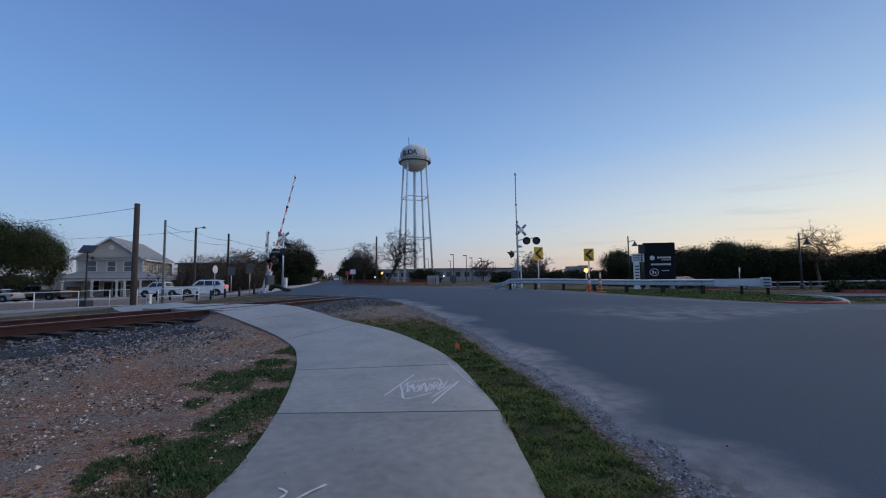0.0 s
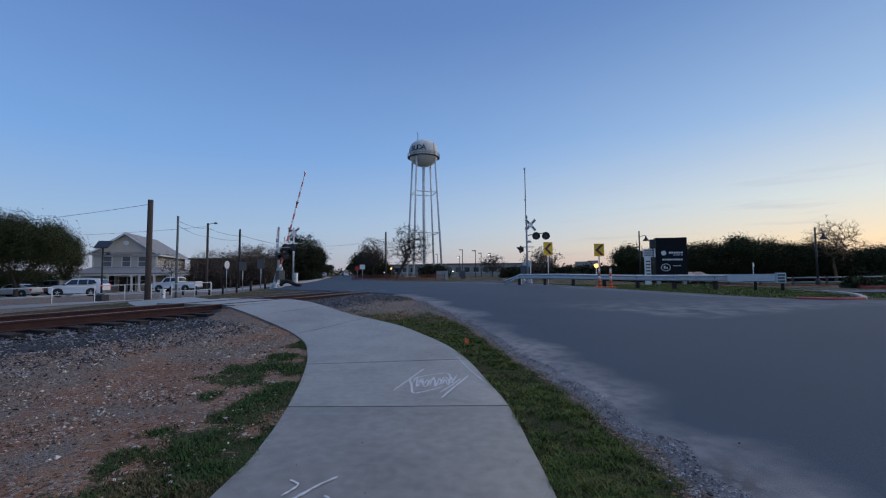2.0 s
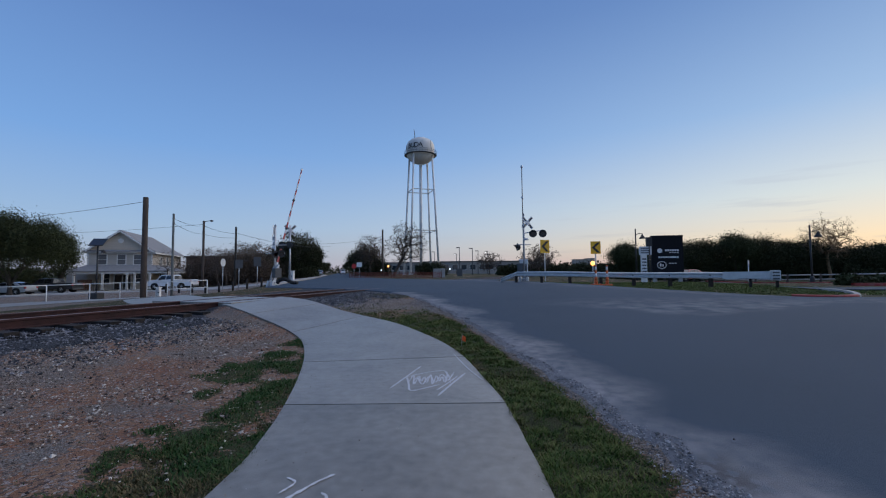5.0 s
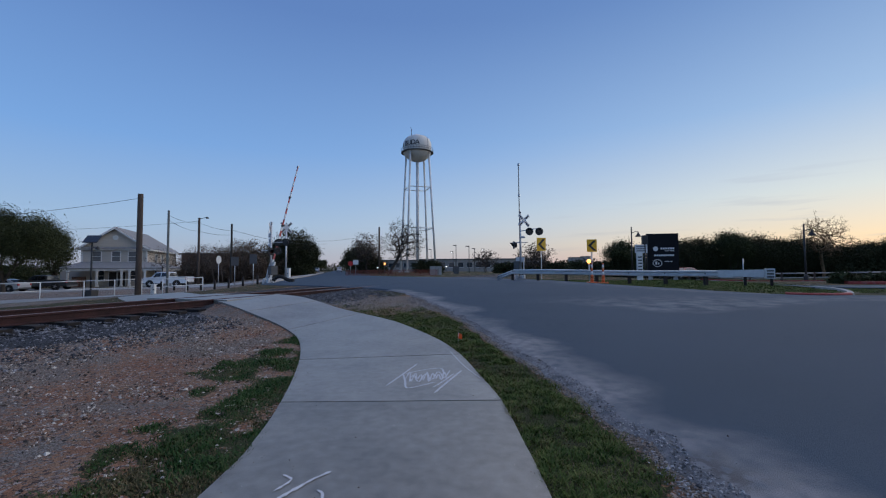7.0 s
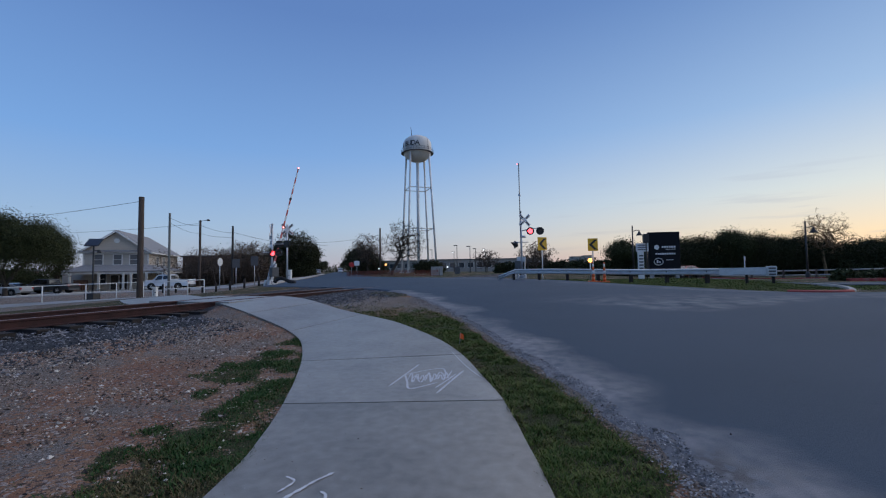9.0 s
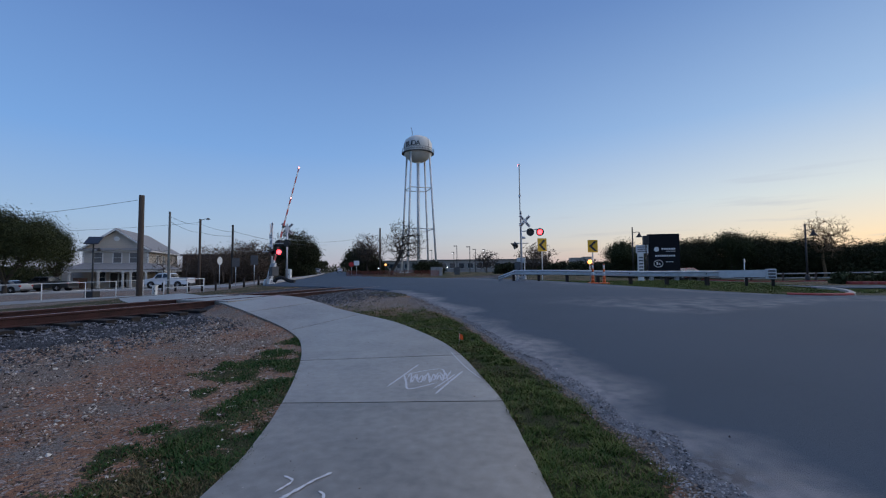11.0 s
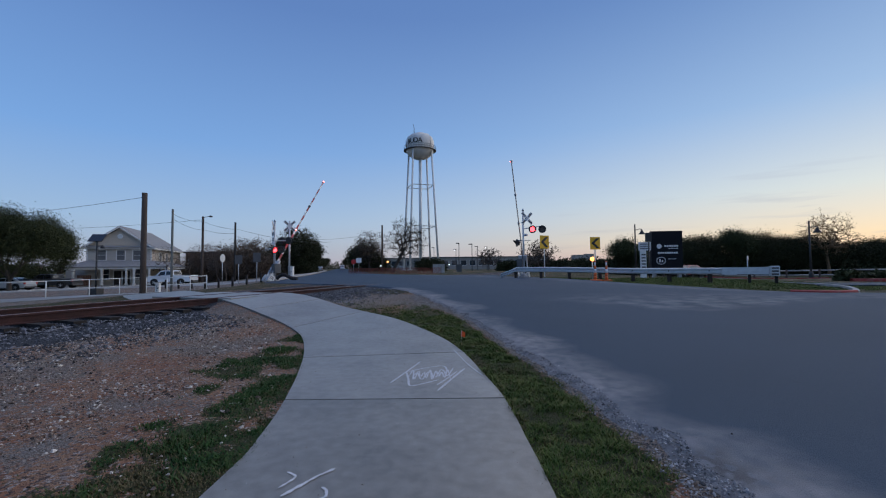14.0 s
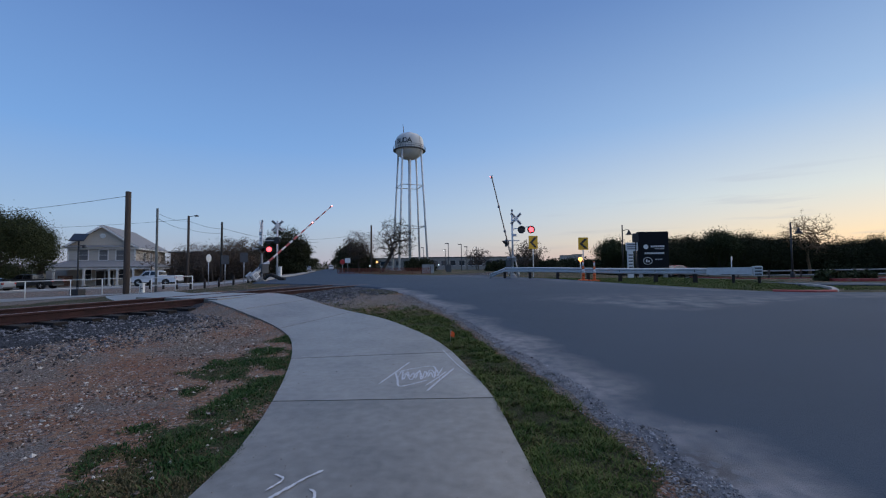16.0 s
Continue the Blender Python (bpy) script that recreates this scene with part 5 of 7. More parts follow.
# clumps of stiff shrubs on the car park's island
for i, (x, y, s) in enumerate([(21.0, 21.8, 0.78), (21.75, 21.9, 0.5), (22.8, 21.8, 0.65), (25.2, 21.6, 0.8)]):
    make_brush("shrub", ground_at(x, y), 1.1 * s, 1.1 * s, 0.7 * s, 90 + i, "stiff dark shrub on the car park island", LEAF_OAK, per=14, n=26, size=0.09, group="island shrubs")


def far_woods():
    """Low woods along the whole skyline, past the far road."""
    rnd = np.random.RandomState(77)
    c = []
    for a in np.linspace(-75, 75, 420):
        for k in range(3):
            r = rnd.uniform(330, 520)
            h = (3.5 + 3.5 * noise.noise(Vector((a * 0.21, 1.7, 0))) + 2.0 * rnd.rand()) * r / 330
            x, y = r * math.sin(radians(a)), r * math.cos(radians(a))
            for q in np.arange(0.5, max(1.5, h), 1.7):
                c.append((x + rnd.normal(0, 1.5), y, zat(x, y) + q))
    me = leaf_mesh("far_woods", c, 14, 1.5, 0.75, LEAF_DARK, 5)
    tagged(new("far_woods", me), "low dark woods along the skyline", "woods", kind="stuff")


far_woods()


# ---- poles, wires, fence and street furniture beyond the rails ----
def utility_pole(name, x, y, h, r, label, material=None, lamp=0.0):
    p = thing(name, ground_at(x, y), label, "utility pole")
    bm = bmesh.new()
    add_lathe(bm, [(r, -0.4), (r * 0.95, h * 0.4), (r * 0.86, h - 0.02), (r * 0.8, h)], 16)
    part("pole", bm, material or POLE_WOOD, p)
    if lamp:
        bm = bmesh.new()
        add_tube(bm, (0, 0, h - 0.15), (lamp, 0, h + 0.05), 0.04, 0.035, 8)
        part("bracket", bm, DARK_GREY, p)
        bm = bmesh.new()
        add_lathe(bm, [(0.05, 0.12), (0.22, 0.02), (0.24, -0.08), (0.1, -0.14)], 14, center=(lamp * 1.15, 0, h + 0.02))
        part("lamp_head", bm, DARK_GREY, p, "unlit lamp head")
    return p


utility_pole("utility_pole", -19.05, 26.0, 6.38, 0.175, "thick brown wooden pole beside the rails")
utility_pole("steel_pole", -19.9, 30.0, 6.0, 0.085, "thin greenish steel pole", mat("dull_green_steel", [(0.11, 0.12, 0.115), (0.18, 0.19, 0.18)], 3, 0.6, local=True))
utility_pole("lamp_pole", -32.4, 55.0, 9.0, 0.16, "wooden pole with a small lamp on top", lamp=0.9)
utility_pole("utility_pole", -25.5, 50.0, 7.15, 0.13, "dark wooden pole beyond the crossing", mat("dark_pole_wood", [(0.02, 0.018, 0.016), (0.045, 0.04, 0.036)], 6, 0.9, local=True))
utility_pole("utility_pole", -12.3, 80.0, 9.0, 0.18, "dark wooden pole by the leafless tree")


def wire(a, b, sag, r=0.016):
    a, b = Vector(a), Vector(b)
    bm = bmesh.new()
    pts = [a.lerp(b, k / 16) - Vector((0, 0, sag * 4 * (k / 16) * (1 - k / 16))) for k in range(17)]
    add_pipe(bm, pts, r, 5)
    ob = part("overhead_wire", bm, BLACK)
    tagged(ob, "thin dark overhead wire between poles", "wire", group="overhead wires")


wire((-19.05, 26.0, 5.9), (-75, 52, 8.6), 0.9, 0.014)
for z0, z1 in ((5.35, 7.7), (5.0, 6.6)):
    wire((-19.9, 30.0, z0), (-32.4, 55.0, z1), 0.25, 0.014)
for z0, z1 in ((7.7, 6.1), (6.6, 5.6)):
    wire((-32.4, 55.0, z0), (-25.5, 50.0, z1), 0.2, 0.018)
wire((-32.4, 55.0, 7.9), (-90, 62, 8.4), 1.0, 0.018)
wire((-25.5, 50.0, 6.2), (-21, 75, 6.0), 0.6, 0.02)
wire((-12.3, 80.0, 8.2), (-38.0, 110, 9.2), 0.7, 0.022)


def build_fence():
    pts = [(-30.0, 19.6), (-27.8, 21.6), (-25.9, 23.5), (-24.2, 25.0), (-22.6, 26.2), (-21.3, 27.0), (-20.2, 27.9)]
    f = thing("pipe_fence", ground_at(*pts[0]), "white painted pipe fence along the street", "fence")
    o = Vector(ground_at(*pts[0]))
    for p in pts:
        bm = bmesh.new()
        q = Vector(ground_at(*p)) - o
        add_tube(bm, q - Vector((0, 0, 0.2)), q + Vector((0, 0, 1.06)), 0.028, 0.028, 10)
        part("post", bm, WHITE_STEEL, f)
    for h in (1.06, 0.55):
        bm = bmesh.new()
        add_pipe(bm, [Vector(ground_at(*p)) - o + Vector((0, 0, h)) for p in pts], 0.024 if h > 1 else 0.02, 10)
        part("rail", bm, WHITE_STEEL, f)
    pts = [(-19.0, 28.2), (-17.9, 29.0), (-17.1, 29.6)]
    g = thing("pipe_fence", ground_at(*pts[0]), "short white pipe fence past the wooden pole", "fence")
    o = Vector(ground_at(*pts[0]))
    for p in pts:
        bm = bmesh.new()
        q = Vector(ground_at(*p)) - o
        add_tube(bm, q - Vector((0, 0, 0.2)), q + Vector((0, 0, 1.0)), 0.033, 0.033, 10)
        part("post", bm, WHITE_STEEL, g)
    for h in (1.0, 0.5):
        bm = bmesh.new()
        add_pipe(bm, [Vector(ground_at(*p)) - o + Vector((0, 0, h)) for p in pts], 0.03, 10)
        part("rail", bm, WHITE_STEEL, g)


build_fence()


def solar_lamp():
    s = thing("solar_lamp", ground_at(-23.7, 28.0), "black solar street lamp with a tilted panel", "street lamp")
    bm = bmesh.new()
    add_tube(bm, (0, 0, -0.2), (0, 0, 3.75), 0.06, 0.05, 12)
    part("pole", bm, BLACK, s)
    bm = bmesh.new()
    add_box(bm, -0.3, 0.3, -0.3, 0.3, 0.0, 0.42, 0.03)
    part("planter", bm, BLACK, s, "black square base box")
    bm = bmesh.new()
    add_box(bm, -0.42, 0.42, -0.42, 0.42, -0.025, 0.025, 0.006)
    for k in range(4):
        add_box(bm, -0.40 + 0.202 * k, -0.21 + 0.202 * k, -0.40, 0.40, 0.024, 0.028, mi=1)
    ob = part("solar_panel", bm, [BLACK, glass("panel_glass", (0.012, 0.014, 0.022), 0.35)], s, "tilted solar panel")
    ob.matrix_local = pose(0, 0, 3.85, 38, 0, 15)
    bm = bmesh.new()
    add_tube(bm, (0, 0, 3.3), (0.35, 0, 3.3), 0.025, 0.025, 8)
    add_lathe(bm, [(0.03, 0.0), (0.12, -0.12), (0.13, -0.2), (0.02, -0.22)], 12, center=(0.38, 0, 3.35))
    part("lamp_head", bm, BLACK, s)


solar_lamp()


def sign_post(name, x, y, top, w, h, label, material, shape="rect", rz=0.0, post=None):
    s = thing(name, ground_at(x, y), label, "road sign", rz=rz)
    z = top - zat(x, y)
    bm = bmesh.new()
    add_tube(bm, (0, 0.03, -0.2), (0, 0.03, z), 0.03, 0.03, 8)
    part("post", bm, post or GALV, s)
    bm = bmesh.new()
    if shape == "rect":
        add_box(bm, -w / 2, w / 2, -0.008, 0.008, z - h, z, 0.004)
    else:
        n = 8
        add_prism(bm, [(w / 2 * math.cos((k + .5) * 2 * math.pi / n), z - h / 2 + h / 2 * math.sin((k + .5) * 2 * math.pi / n)) for k in range(n)], -0.008, 0.008, "y")
    part("plate", bm, material, s)
    return s


sign_post("stop_sign", -21.6, 40.0, 2.75, 0.55, 0.80, "pale back of an eight-sided sign on a post", GALV, "oct", 62)
sign_post("road_sign", -19.05, 38.0, 2.55, 0.62, 0.80, "grey back of a square sign on a post", DARK_GREY, rz=20)
sign_post("road_sign", -16.45, 36.0, 2.70, 0.60, 0.82, "grey back of a rectangular sign on a post", DARK_GREY, rz=15)
sign_post("stop_sign", -15.6, 70.0, 2.75, 0.85, 0.85, "red eight-sided sign at the far corner", RED, "oct", 10)
sign_post("road_sign", -14.3, 68.0, 2.9, 0.85, 0.75, "white rectangular sign at the far corner", WHITE, rz=5)


def bollards():
    for k in range(9):
        x, y = -24.5 + 1.35 * k, 36.2 - 0.35 * k
        b = thing("bollard", ground_at(x, y), "short dark wooden bollard beside the street", "bollard", group="wooden bollards")
        bm = bmesh.new()
        add_tube(bm, (0, 0, -0.15), (0, 0, 0.72), 0.085, 0.08, 10)
        add_lathe(bm, [(0.08, 0.72), (0.05, 0.76), (0.005, 0.77)], 10)
        part("post", bm, TIE, b)


bollards()


def drain_hose():
    """A black corrugated hose lying beside the far gate."""
    h = thing("drain_hose", ground_at(-11.2, 28.9), "black corrugated hose lying beside the far gate", "hose")
    for k in range(9):
        a, b = k / 9, (k + 1) / 9
        bm = bmesh.new()
        z = lambda t: 0.16 + 0.42 * math.sin(math.pi * min(1, t * 1.25)) * (1 - t)
        p, q = Vector((1.5 * a - 0.6, -0.2 * a, z(a))), Vector((1.5 * b - 0.6, -0.2 * b, z(b)))
        add_tube(bm, p, q, 0.13, 0.11, 10)
        part("hose_ring", bm, RUBBER, h)


drain_hose()

# kerb and pavements beyond the rails
def strip(name, pts, w, h, material, label, kind="structure", lift=0.0):
    line = smooth_line(pts, 60)
    bm = bmesh.new()
    prev = None
    for i, p in enumerate(line):
        d = line[min(59, i + 1)] - line[max(0, i - 1)]
        d /= np.linalg.norm(d)
        n = np.array([-d[1], d[0]])
        a, b = p - n * w / 2, p + n * w / 2
        za, zb = zat(*a) + lift, zat(*b) + lift
        ring = [bm.verts.new((a[0], a[1], za - 0.15)), bm.verts.new((a[0], a[1], za + h)), bm.verts.new((b[0], b[1], zb + h)), bm.verts.new((b[0], b[1], zb - 0.15))]
        if prev:
            for k in range(4):
                bm.faces.new((prev[k], prev[(k + 1) % 4], ring[(k + 1) % 4], ring[k]))
        prev = ring
    bmesh.ops.recalc_face_normals(bm, faces=bm.faces)
    ob = part(name, bm, material)
    return tagged(ob, label, name.replace("_", " "), kind=kind)


PALE_ROAD = mat("pale_worn_paving", [(0.17, 0.165, 0.16), (0.27, 0.262, 0.25), (0.36, 0.35, 0.335)], 0.7, 0.75, bump=0.2)
strip("pavement_far", [(-7.6, 12.9), (-9.6, 14.6), (-12.5, 18.0), (-16.2, 23.0), (-17.0, 26.2), (-15.0, 28.4)], 2.4, 0.02, CONCRETE, "pale concrete path beyond the rails")
strip("pavement_street", [(-34, 16.5), (-27, 21.4), (-22.5, 25.2), (-18.0, 27.2)], 3.6, 0.05, CONCRETE, "pale concrete footpath along the fence")
strip("kerb", [(-13.4, 31.5), (-15.3, 40), (-18.3, 54), (-23.2, 74), (-34.6, 119)], 0.9, 0.14, KERB, "pale concrete kerb along the far road")
strip("side_street", [(-15.2, 44.4), (-27.6, 44.0), (-43.7, 39.0), (-80, 27.5), (-150, 5.5)], 7.5, 0.012, PALE_ROAD, "grey asphalt side street", lift=0.02)
strip("forecourt", [(-26, 50.5), (-45, 50.0), (-75, 47)], 13, 0.01, PALE_ROAD, "grey asphalt forecourt before the house", lift=0.01)


def crossing_panels():
    """Timber and concrete panels where path and road cross the rails."""
    c = thing("crossing_panels", on_track(0.72, 0, 0), "worn concrete crossing panels between the rails", "crossing panel", rz=TRACK_TURN, kind="structure")
    for v0, v1 in ((4.25, 6.6),):
        for u0, u1 in ((-0.62, 0.62), (0.82, 1.3), (-1.75, -0.82)):
            bm = bmesh.new()
            add_box(bm, u0, u1, v0, v1, RAIL_TOP_Z - 0.2, RAIL_TOP_Z - 0.012, 0.01)
            part("panel", bm, CONCRETE, c)
    for k in range(9):
        for u0, u1 in ((-0.62, 0.62), (0.82, 2.2), (-2.2, -0.82)):
            bm = bmesh.new()
            add_box(bm, u0, u1, 12.9 + 2.4 * k, 15.25 + 2.4 * k, RAIL_TOP_Z - 0.2, RAIL_TOP_Z - 0.01, 0.01)
            part("panel", bm, ASPHALT, c)


crossing_panels()
# ---- the two-storey house ----
SIDING = mat("beige_siding", [(0.50, 0.43, 0.355), (0.58, 0.505, 0.42)], 1.2, 0.8, local=True, stretch=(0.3, 0.3, 6))
SHINGLE = mat("grey_roof_shingles", [(0.20, 0.20, 0.205), (0.28, 0.28, 0.285)], 2.5, 0.9, local=True, stretch=(1, 1, 4))
TRIM = mat("white_trim_paint", [(0.66, 0.65, 0.62), (0.76, 0.75, 0.72)], 3, 0.6, local=True)
SIDING_COOL = mat("greyish_siding", [(0.46, 0.43, 0.385), (0.54, 0.51, 0.46)], 1.2, 0.8, local=True, stretch=(0.3, 0.3, 6))
PANE = glass("window_glass")
BLIND = mat("pale_window_blinds", [(0.07, 0.075, 0.08), (0.20, 0.20, 0.20)], 1.5, 0.35, local=True, stretch=(0.2, 0.2, 9), spec=0.8)
DOOR_DARK = mat("dark_door_wood", [(0.03, 0.022, 0.018), (0.06, 0.045, 0.035)], 4, 0.6, local=True)


def window_unit(house, x, y, z, w, h, face="front"):
    bm = bmesh.new()
    t = 0.11
    if face == "front":
        for a in ((x - w / 2 - t, x - w / 2, z - t, z + h + t), (x + w / 2, x + w / 2 + t, z - t, z + h + t), (x - w / 2, x + w / 2, z + h, z + h + t), (x - w / 2, x + w / 2, z - t, z), (x - w / 2, x + w / 2, z + h * .48, z + h * .52)):
            add_box(bm, a[0], a[1], y - 0.06, y + 0.02, a[2], a[3])
    else:
        for a in ((y - w / 2 - t, y - w / 2, z - t, z + h + t), (y + w / 2, y + w / 2 + t, z - t, z + h + t), (y - w / 2, y + w / 2, z + h, z + h + t), (y - w / 2, y + w / 2, z - t, z)):
            add_box(bm, x - 0.02, x + 0.06, a[0], a[1], a[2], a[3])
    fr = part("window", bm, TRIM, house, "white framed sash window")
    bm = bmesh.new()
    if face == "front":
        add_box(bm, x - w / 2, x + w / 2, y - 0.03, y - 0.015, z, z + h)
    else:
        add_box(bm, x + 0.01, x + 0.03, y - w / 2, y + w / 2, z, z + h)
    part("pane", bm, BLIND if z > 3 else PANE, fr, "window pane before lowered blinds" if z > 3 else "")


def build_house():
    hs = thing("house", (-49.0, 62.0, zat(-49, 62)), "beige two-storey house with a grey gable roof and front porch", "house", rz=20)
    W, D, E, R = 4.0, 17.0, 5.75, 8.75
    RIDGE_END = 14.5
    bm = bmesh.new()
    add_prism(bm, [(-W, -0.4), (W, -0.4), (W, E - 0.05), (-W, E - 0.05)], 0, D, "y")
    add_prism(bm, [(-W, E - 0.05), (W, E - 0.05), (0, R - 0.15)], 0.002, 0.3, "y")
    part("wall", bm, SIDING, hs, "beige lap siding")
    for k in range(26):
        z0 = 2.9 + k * 0.19
        half = W if z0 < E else W * (R - 0.15 - z0) / (R - 0.15 - E)
        if half > 0.3:
            bm = bmesh.new()
            add_box(bm, -half + 0.02, half - 0.02, -0.018, 0.0, z0, z0 + 0.17)
            part("clapboard", bm, SIDING if z0 > E else SIDING_COOL, hs)
    for k in range(14):
        bm = bmesh.new()
        add_box(bm, W, W + 0.018, 0.02, D, 2.9 + k * 0.19, 3.07 + k * 0.19)
        part("clapboard", bm, SIDING, hs)
    # roof: gable to the street, hipped at the back
    bm = bmesh.new()
    lo, up = E - 0.30, 0.16
    v = [bm.verts.new(p) for p in ((-W - 0.6, -0.5, lo), (0, -0.5, R), (W + 0.6, -0.5, lo), (W + 0.6, D + 0.5, lo), (0, RIDGE_END, R), (-W - 0.6, D + 0.5, lo))]
    t = [bm.verts.new(q.co + Vector((0, 0, up))) for q in v]
    for f in ((0, 1, 4, 5), (1, 2, 3, 4), (3, 5, 4)):
        bm.faces.new([t[k] for k in f])
        bm.faces.new([v[k] for k in f][::-1])
    for a, b in ((0, 1), (1, 2), (2, 3), (3, 5), (5, 0)):
        bm.faces.new((v[a], v[b], t[b], t[a]))
    part("roof", bm, SHINGLE, hs, "grey shingle roof, gabled to the street and hipped behind")
    bm = bmesh.new()
    for s in (-1, 1):
        add_prism(bm, [(0, R - 0.18), (s * (W + 0.6), lo - 0.18), (s * (W + 0.6), lo + 0.10), (0, R + 0.12)], -0.58, -0.505, "y")
    add_box(bm, -W - 0.55, W + 0.55, -0.42, -0.02, E - 0.36, E - 0.12)
    add_box(bm, W + 0.5, W + 0.66, -0.4, D + 0.5, lo - 0.10, lo + 0.10)
    part("fascia", bm, TRIM, hs, "white roof trim and gutter")
    bm = bmesh.new()
    add_prism(bm, [(-0.72, E - 0.12), (-0.02, E + 0.16), (-0.02, E - 0.12)], -W - 0.55, W + 0.55, "x")
    part("pent_roof", bm, SHINGLE, hs, "narrow shingle skirt below the gable")
    bm = bmesh.new()
    add_lathe(bm, [(0.36, 0), (0.36, 0.05), (0.3, 0.07)], 24)
    ob = part("gable_vent", bm, TRIM, hs, "round white gable vent")
    ob.matrix_local = pose(0, -0.02, 7.3, 90, 0, 0)
    bm = bmesh.new()
    for x in (-W, W):
        add_box(bm, x - 0.10, x + 0.10, -0.04, 0.06, 2.9, E - 0.36)
    part("corner_board", bm, TRIM, hs, "white corner boards")
    for x in (-2.2, 0.15, 2.2):
        window_unit(hs, x, -0.02, 3.75, 0.98, 1.45)
    for x in (-1.75, 2.5):
        window_unit(hs, x, 0, 0.85, 0.95, 1.5)
    for y in (4.5, 8.0, 11.5):
        window_unit(hs, W + 0.02, y, 3.6, 1.0, 1.35, "side")
        window_unit(hs, W, y, 0.9, 1.0, 1.4, "side")
    for x0 in (-0.65, 0.45):
        bm = bmesh.new()
        add_box(bm, x0, x0 + 0.92, -0.05, 0.02, 0.05, 2.15, 0.01)
        d = part("door", bm, DOOR_DARK, hs, "dark reddish front door")
        bm = bmesh.new()
        for a in ((x0 - 0.12, x0, 0.05, 2.28), (x0 + 0.92, x0 + 1.04, 0.05, 2.28), (x0, x0 + 0.92, 2.15, 2.28)):
            add_box(bm, a[0], a[1], -0.07, 0.0, a[2], a[3])
        part("door_frame", bm, TRIM, d)
        bm = bmesh.new()
        add_lathe(bm, [(0.03, 0), (0.035, 0.03), (0.01, 0.06)], 10, center=(x0 + 0.8, -0.12, 1.05))
        part("door_knob", bm, ALU, d)
    # porch across the front and round the side, hipped at its ends
    PL, PR = -5.9, W + 3.0
    bm = bmesh.new()
    a = [bm.verts.new(p) for p in ((PL, -2.9, 2.62), (PR, -2.9, 2.62), (PR, 8.0, 2.62), (W, 8.0, 3.55), (W, 0.0, 3.55), (-W, 0.0, 3.55), (-W, 4.0, 3.55), (PL, 4.0, 2.62))]
    b = [bm.verts.new(q.co + Vector((0, 0, 0.14))) for q in a]
    for f in ((0, 1, 4, 5), (1, 2, 3, 4), (0, 5, 6, 7)):
        bm.faces.new([b[k] for k in f])
        bm.faces.new([a[k] for k in f][::-1])
    for k in range(8):
        bm.faces.new((a[k], a[(k + 1) % 8], b[(k + 1) % 8], b[k]))
    part("porch_roof", bm, SHINGLE, hs, "grey hipped porch roof")
    bm = bmesh.new()
    add_box(bm, PL + 0.1, PR - 0.1, -2.82, -2.66, 2.36, 2.61)
    add_box(bm, PR - 0.26, PR - 0.1, -2.66, 8.0, 2.36, 2.61)
    part("porch_beam", bm, TRIM, hs)
    bm = bmesh.new()
    add_box(bm, PL + 0.1, PR - 0.1, -2.8, 0.0, -0.45, 0.04)
    part("porch_floor", bm, KERB, hs)
    for x in (-4.5, -1.15, 1.75, 2.7, 4.6, PR - 0.25):
        bm = bmesh.new()
        add_box(bm, x - 0.12, x + 0.12, -2.84, -2.6, 0.04, 2.37, 0.015)
        add_box(bm, x - 0.17, x + 0.17, -2.89, -2.55, 0.04, 0.3, 0.01)
        add_box(bm, x - 0.16, x + 0.16, -2.88, -2.56, 2.2, 2.36, 0.01)
        part("column", bm, TRIM, hs, "white porch column")
    boards = mat("brown_boards", [(0.09, 0.045, 0.03), (0.15, 0.08, 0.05)], 3, 0.8, local=True)
    for k in range(8):
        bm = bmesh.new()
        add_box(bm, -4.25 + 0.21 * k, -4.06 + 0.21 * k, -2.2, -2.16, 0.04, 1.55, 0.01)
        part("board", bm, boards, hs, "brown board of a porch screen")
    bm = bmesh.new()
    add_box(bm, -8.2, -W, 4.2, 9, -0.4, 2.5)
    part("low_wing", bm, SIDING, hs)
    # striped steps by the porch
    for k in range(5):
        bm = bmesh.new()
        add_box(bm, PR + 0.3 * k, PR + 0.3 + 0.3 * k, -2.4, -1.4, -0.5, 0.9 - 0.22 * k, 0.01)
        part("step", bm, TRIM if k % 2 else KERB, hs)


build_house()


def low_building(name, x, y, w, d, h, label, wall, rz=0.0, windows=0, roof=None):
    b = thing(name, ground_at(x, y), label, "building", rz=rz)
    bm = bmesh.new()
    add_box(bm, -w / 2, w / 2, 0, d, -0.8, h)
    part("wall", bm, wall, b)
    bm = bmesh.new()
    add_box(bm, -w / 2 - 0.3, w / 2 + 0.3, -0.3, d + 0.3, h, h + 0.3, 0.03)
    part("roof", bm, roof or DARK_GREY, b)
    for k in range(windows):
        cx = -w / 2 + (k + 0.5) * w / windows
        bm = bmesh.new()
        add_box(bm, cx - w / windows * 0.3, cx + w / windows * 0.3, -0.05, 0.02, h * 0.35, h * 0.75)
        win = part("window", bm, PANE, b, "dark window")
        bm = bmesh.new()
        for a in (-0.32, 0.30):
            add_box(bm, cx + w / windows * a, cx + w / windows * (a + 0.02), -0.09, 0.02, h * 0.32, h * 0.78)
        add_box(bm, cx - w / windows * 0.3, cx + w / windows * 0.3, -0.09, 0.02, h * 0.32, h * 0.35)
        part("frame", bm, TRIM, win)
    return b


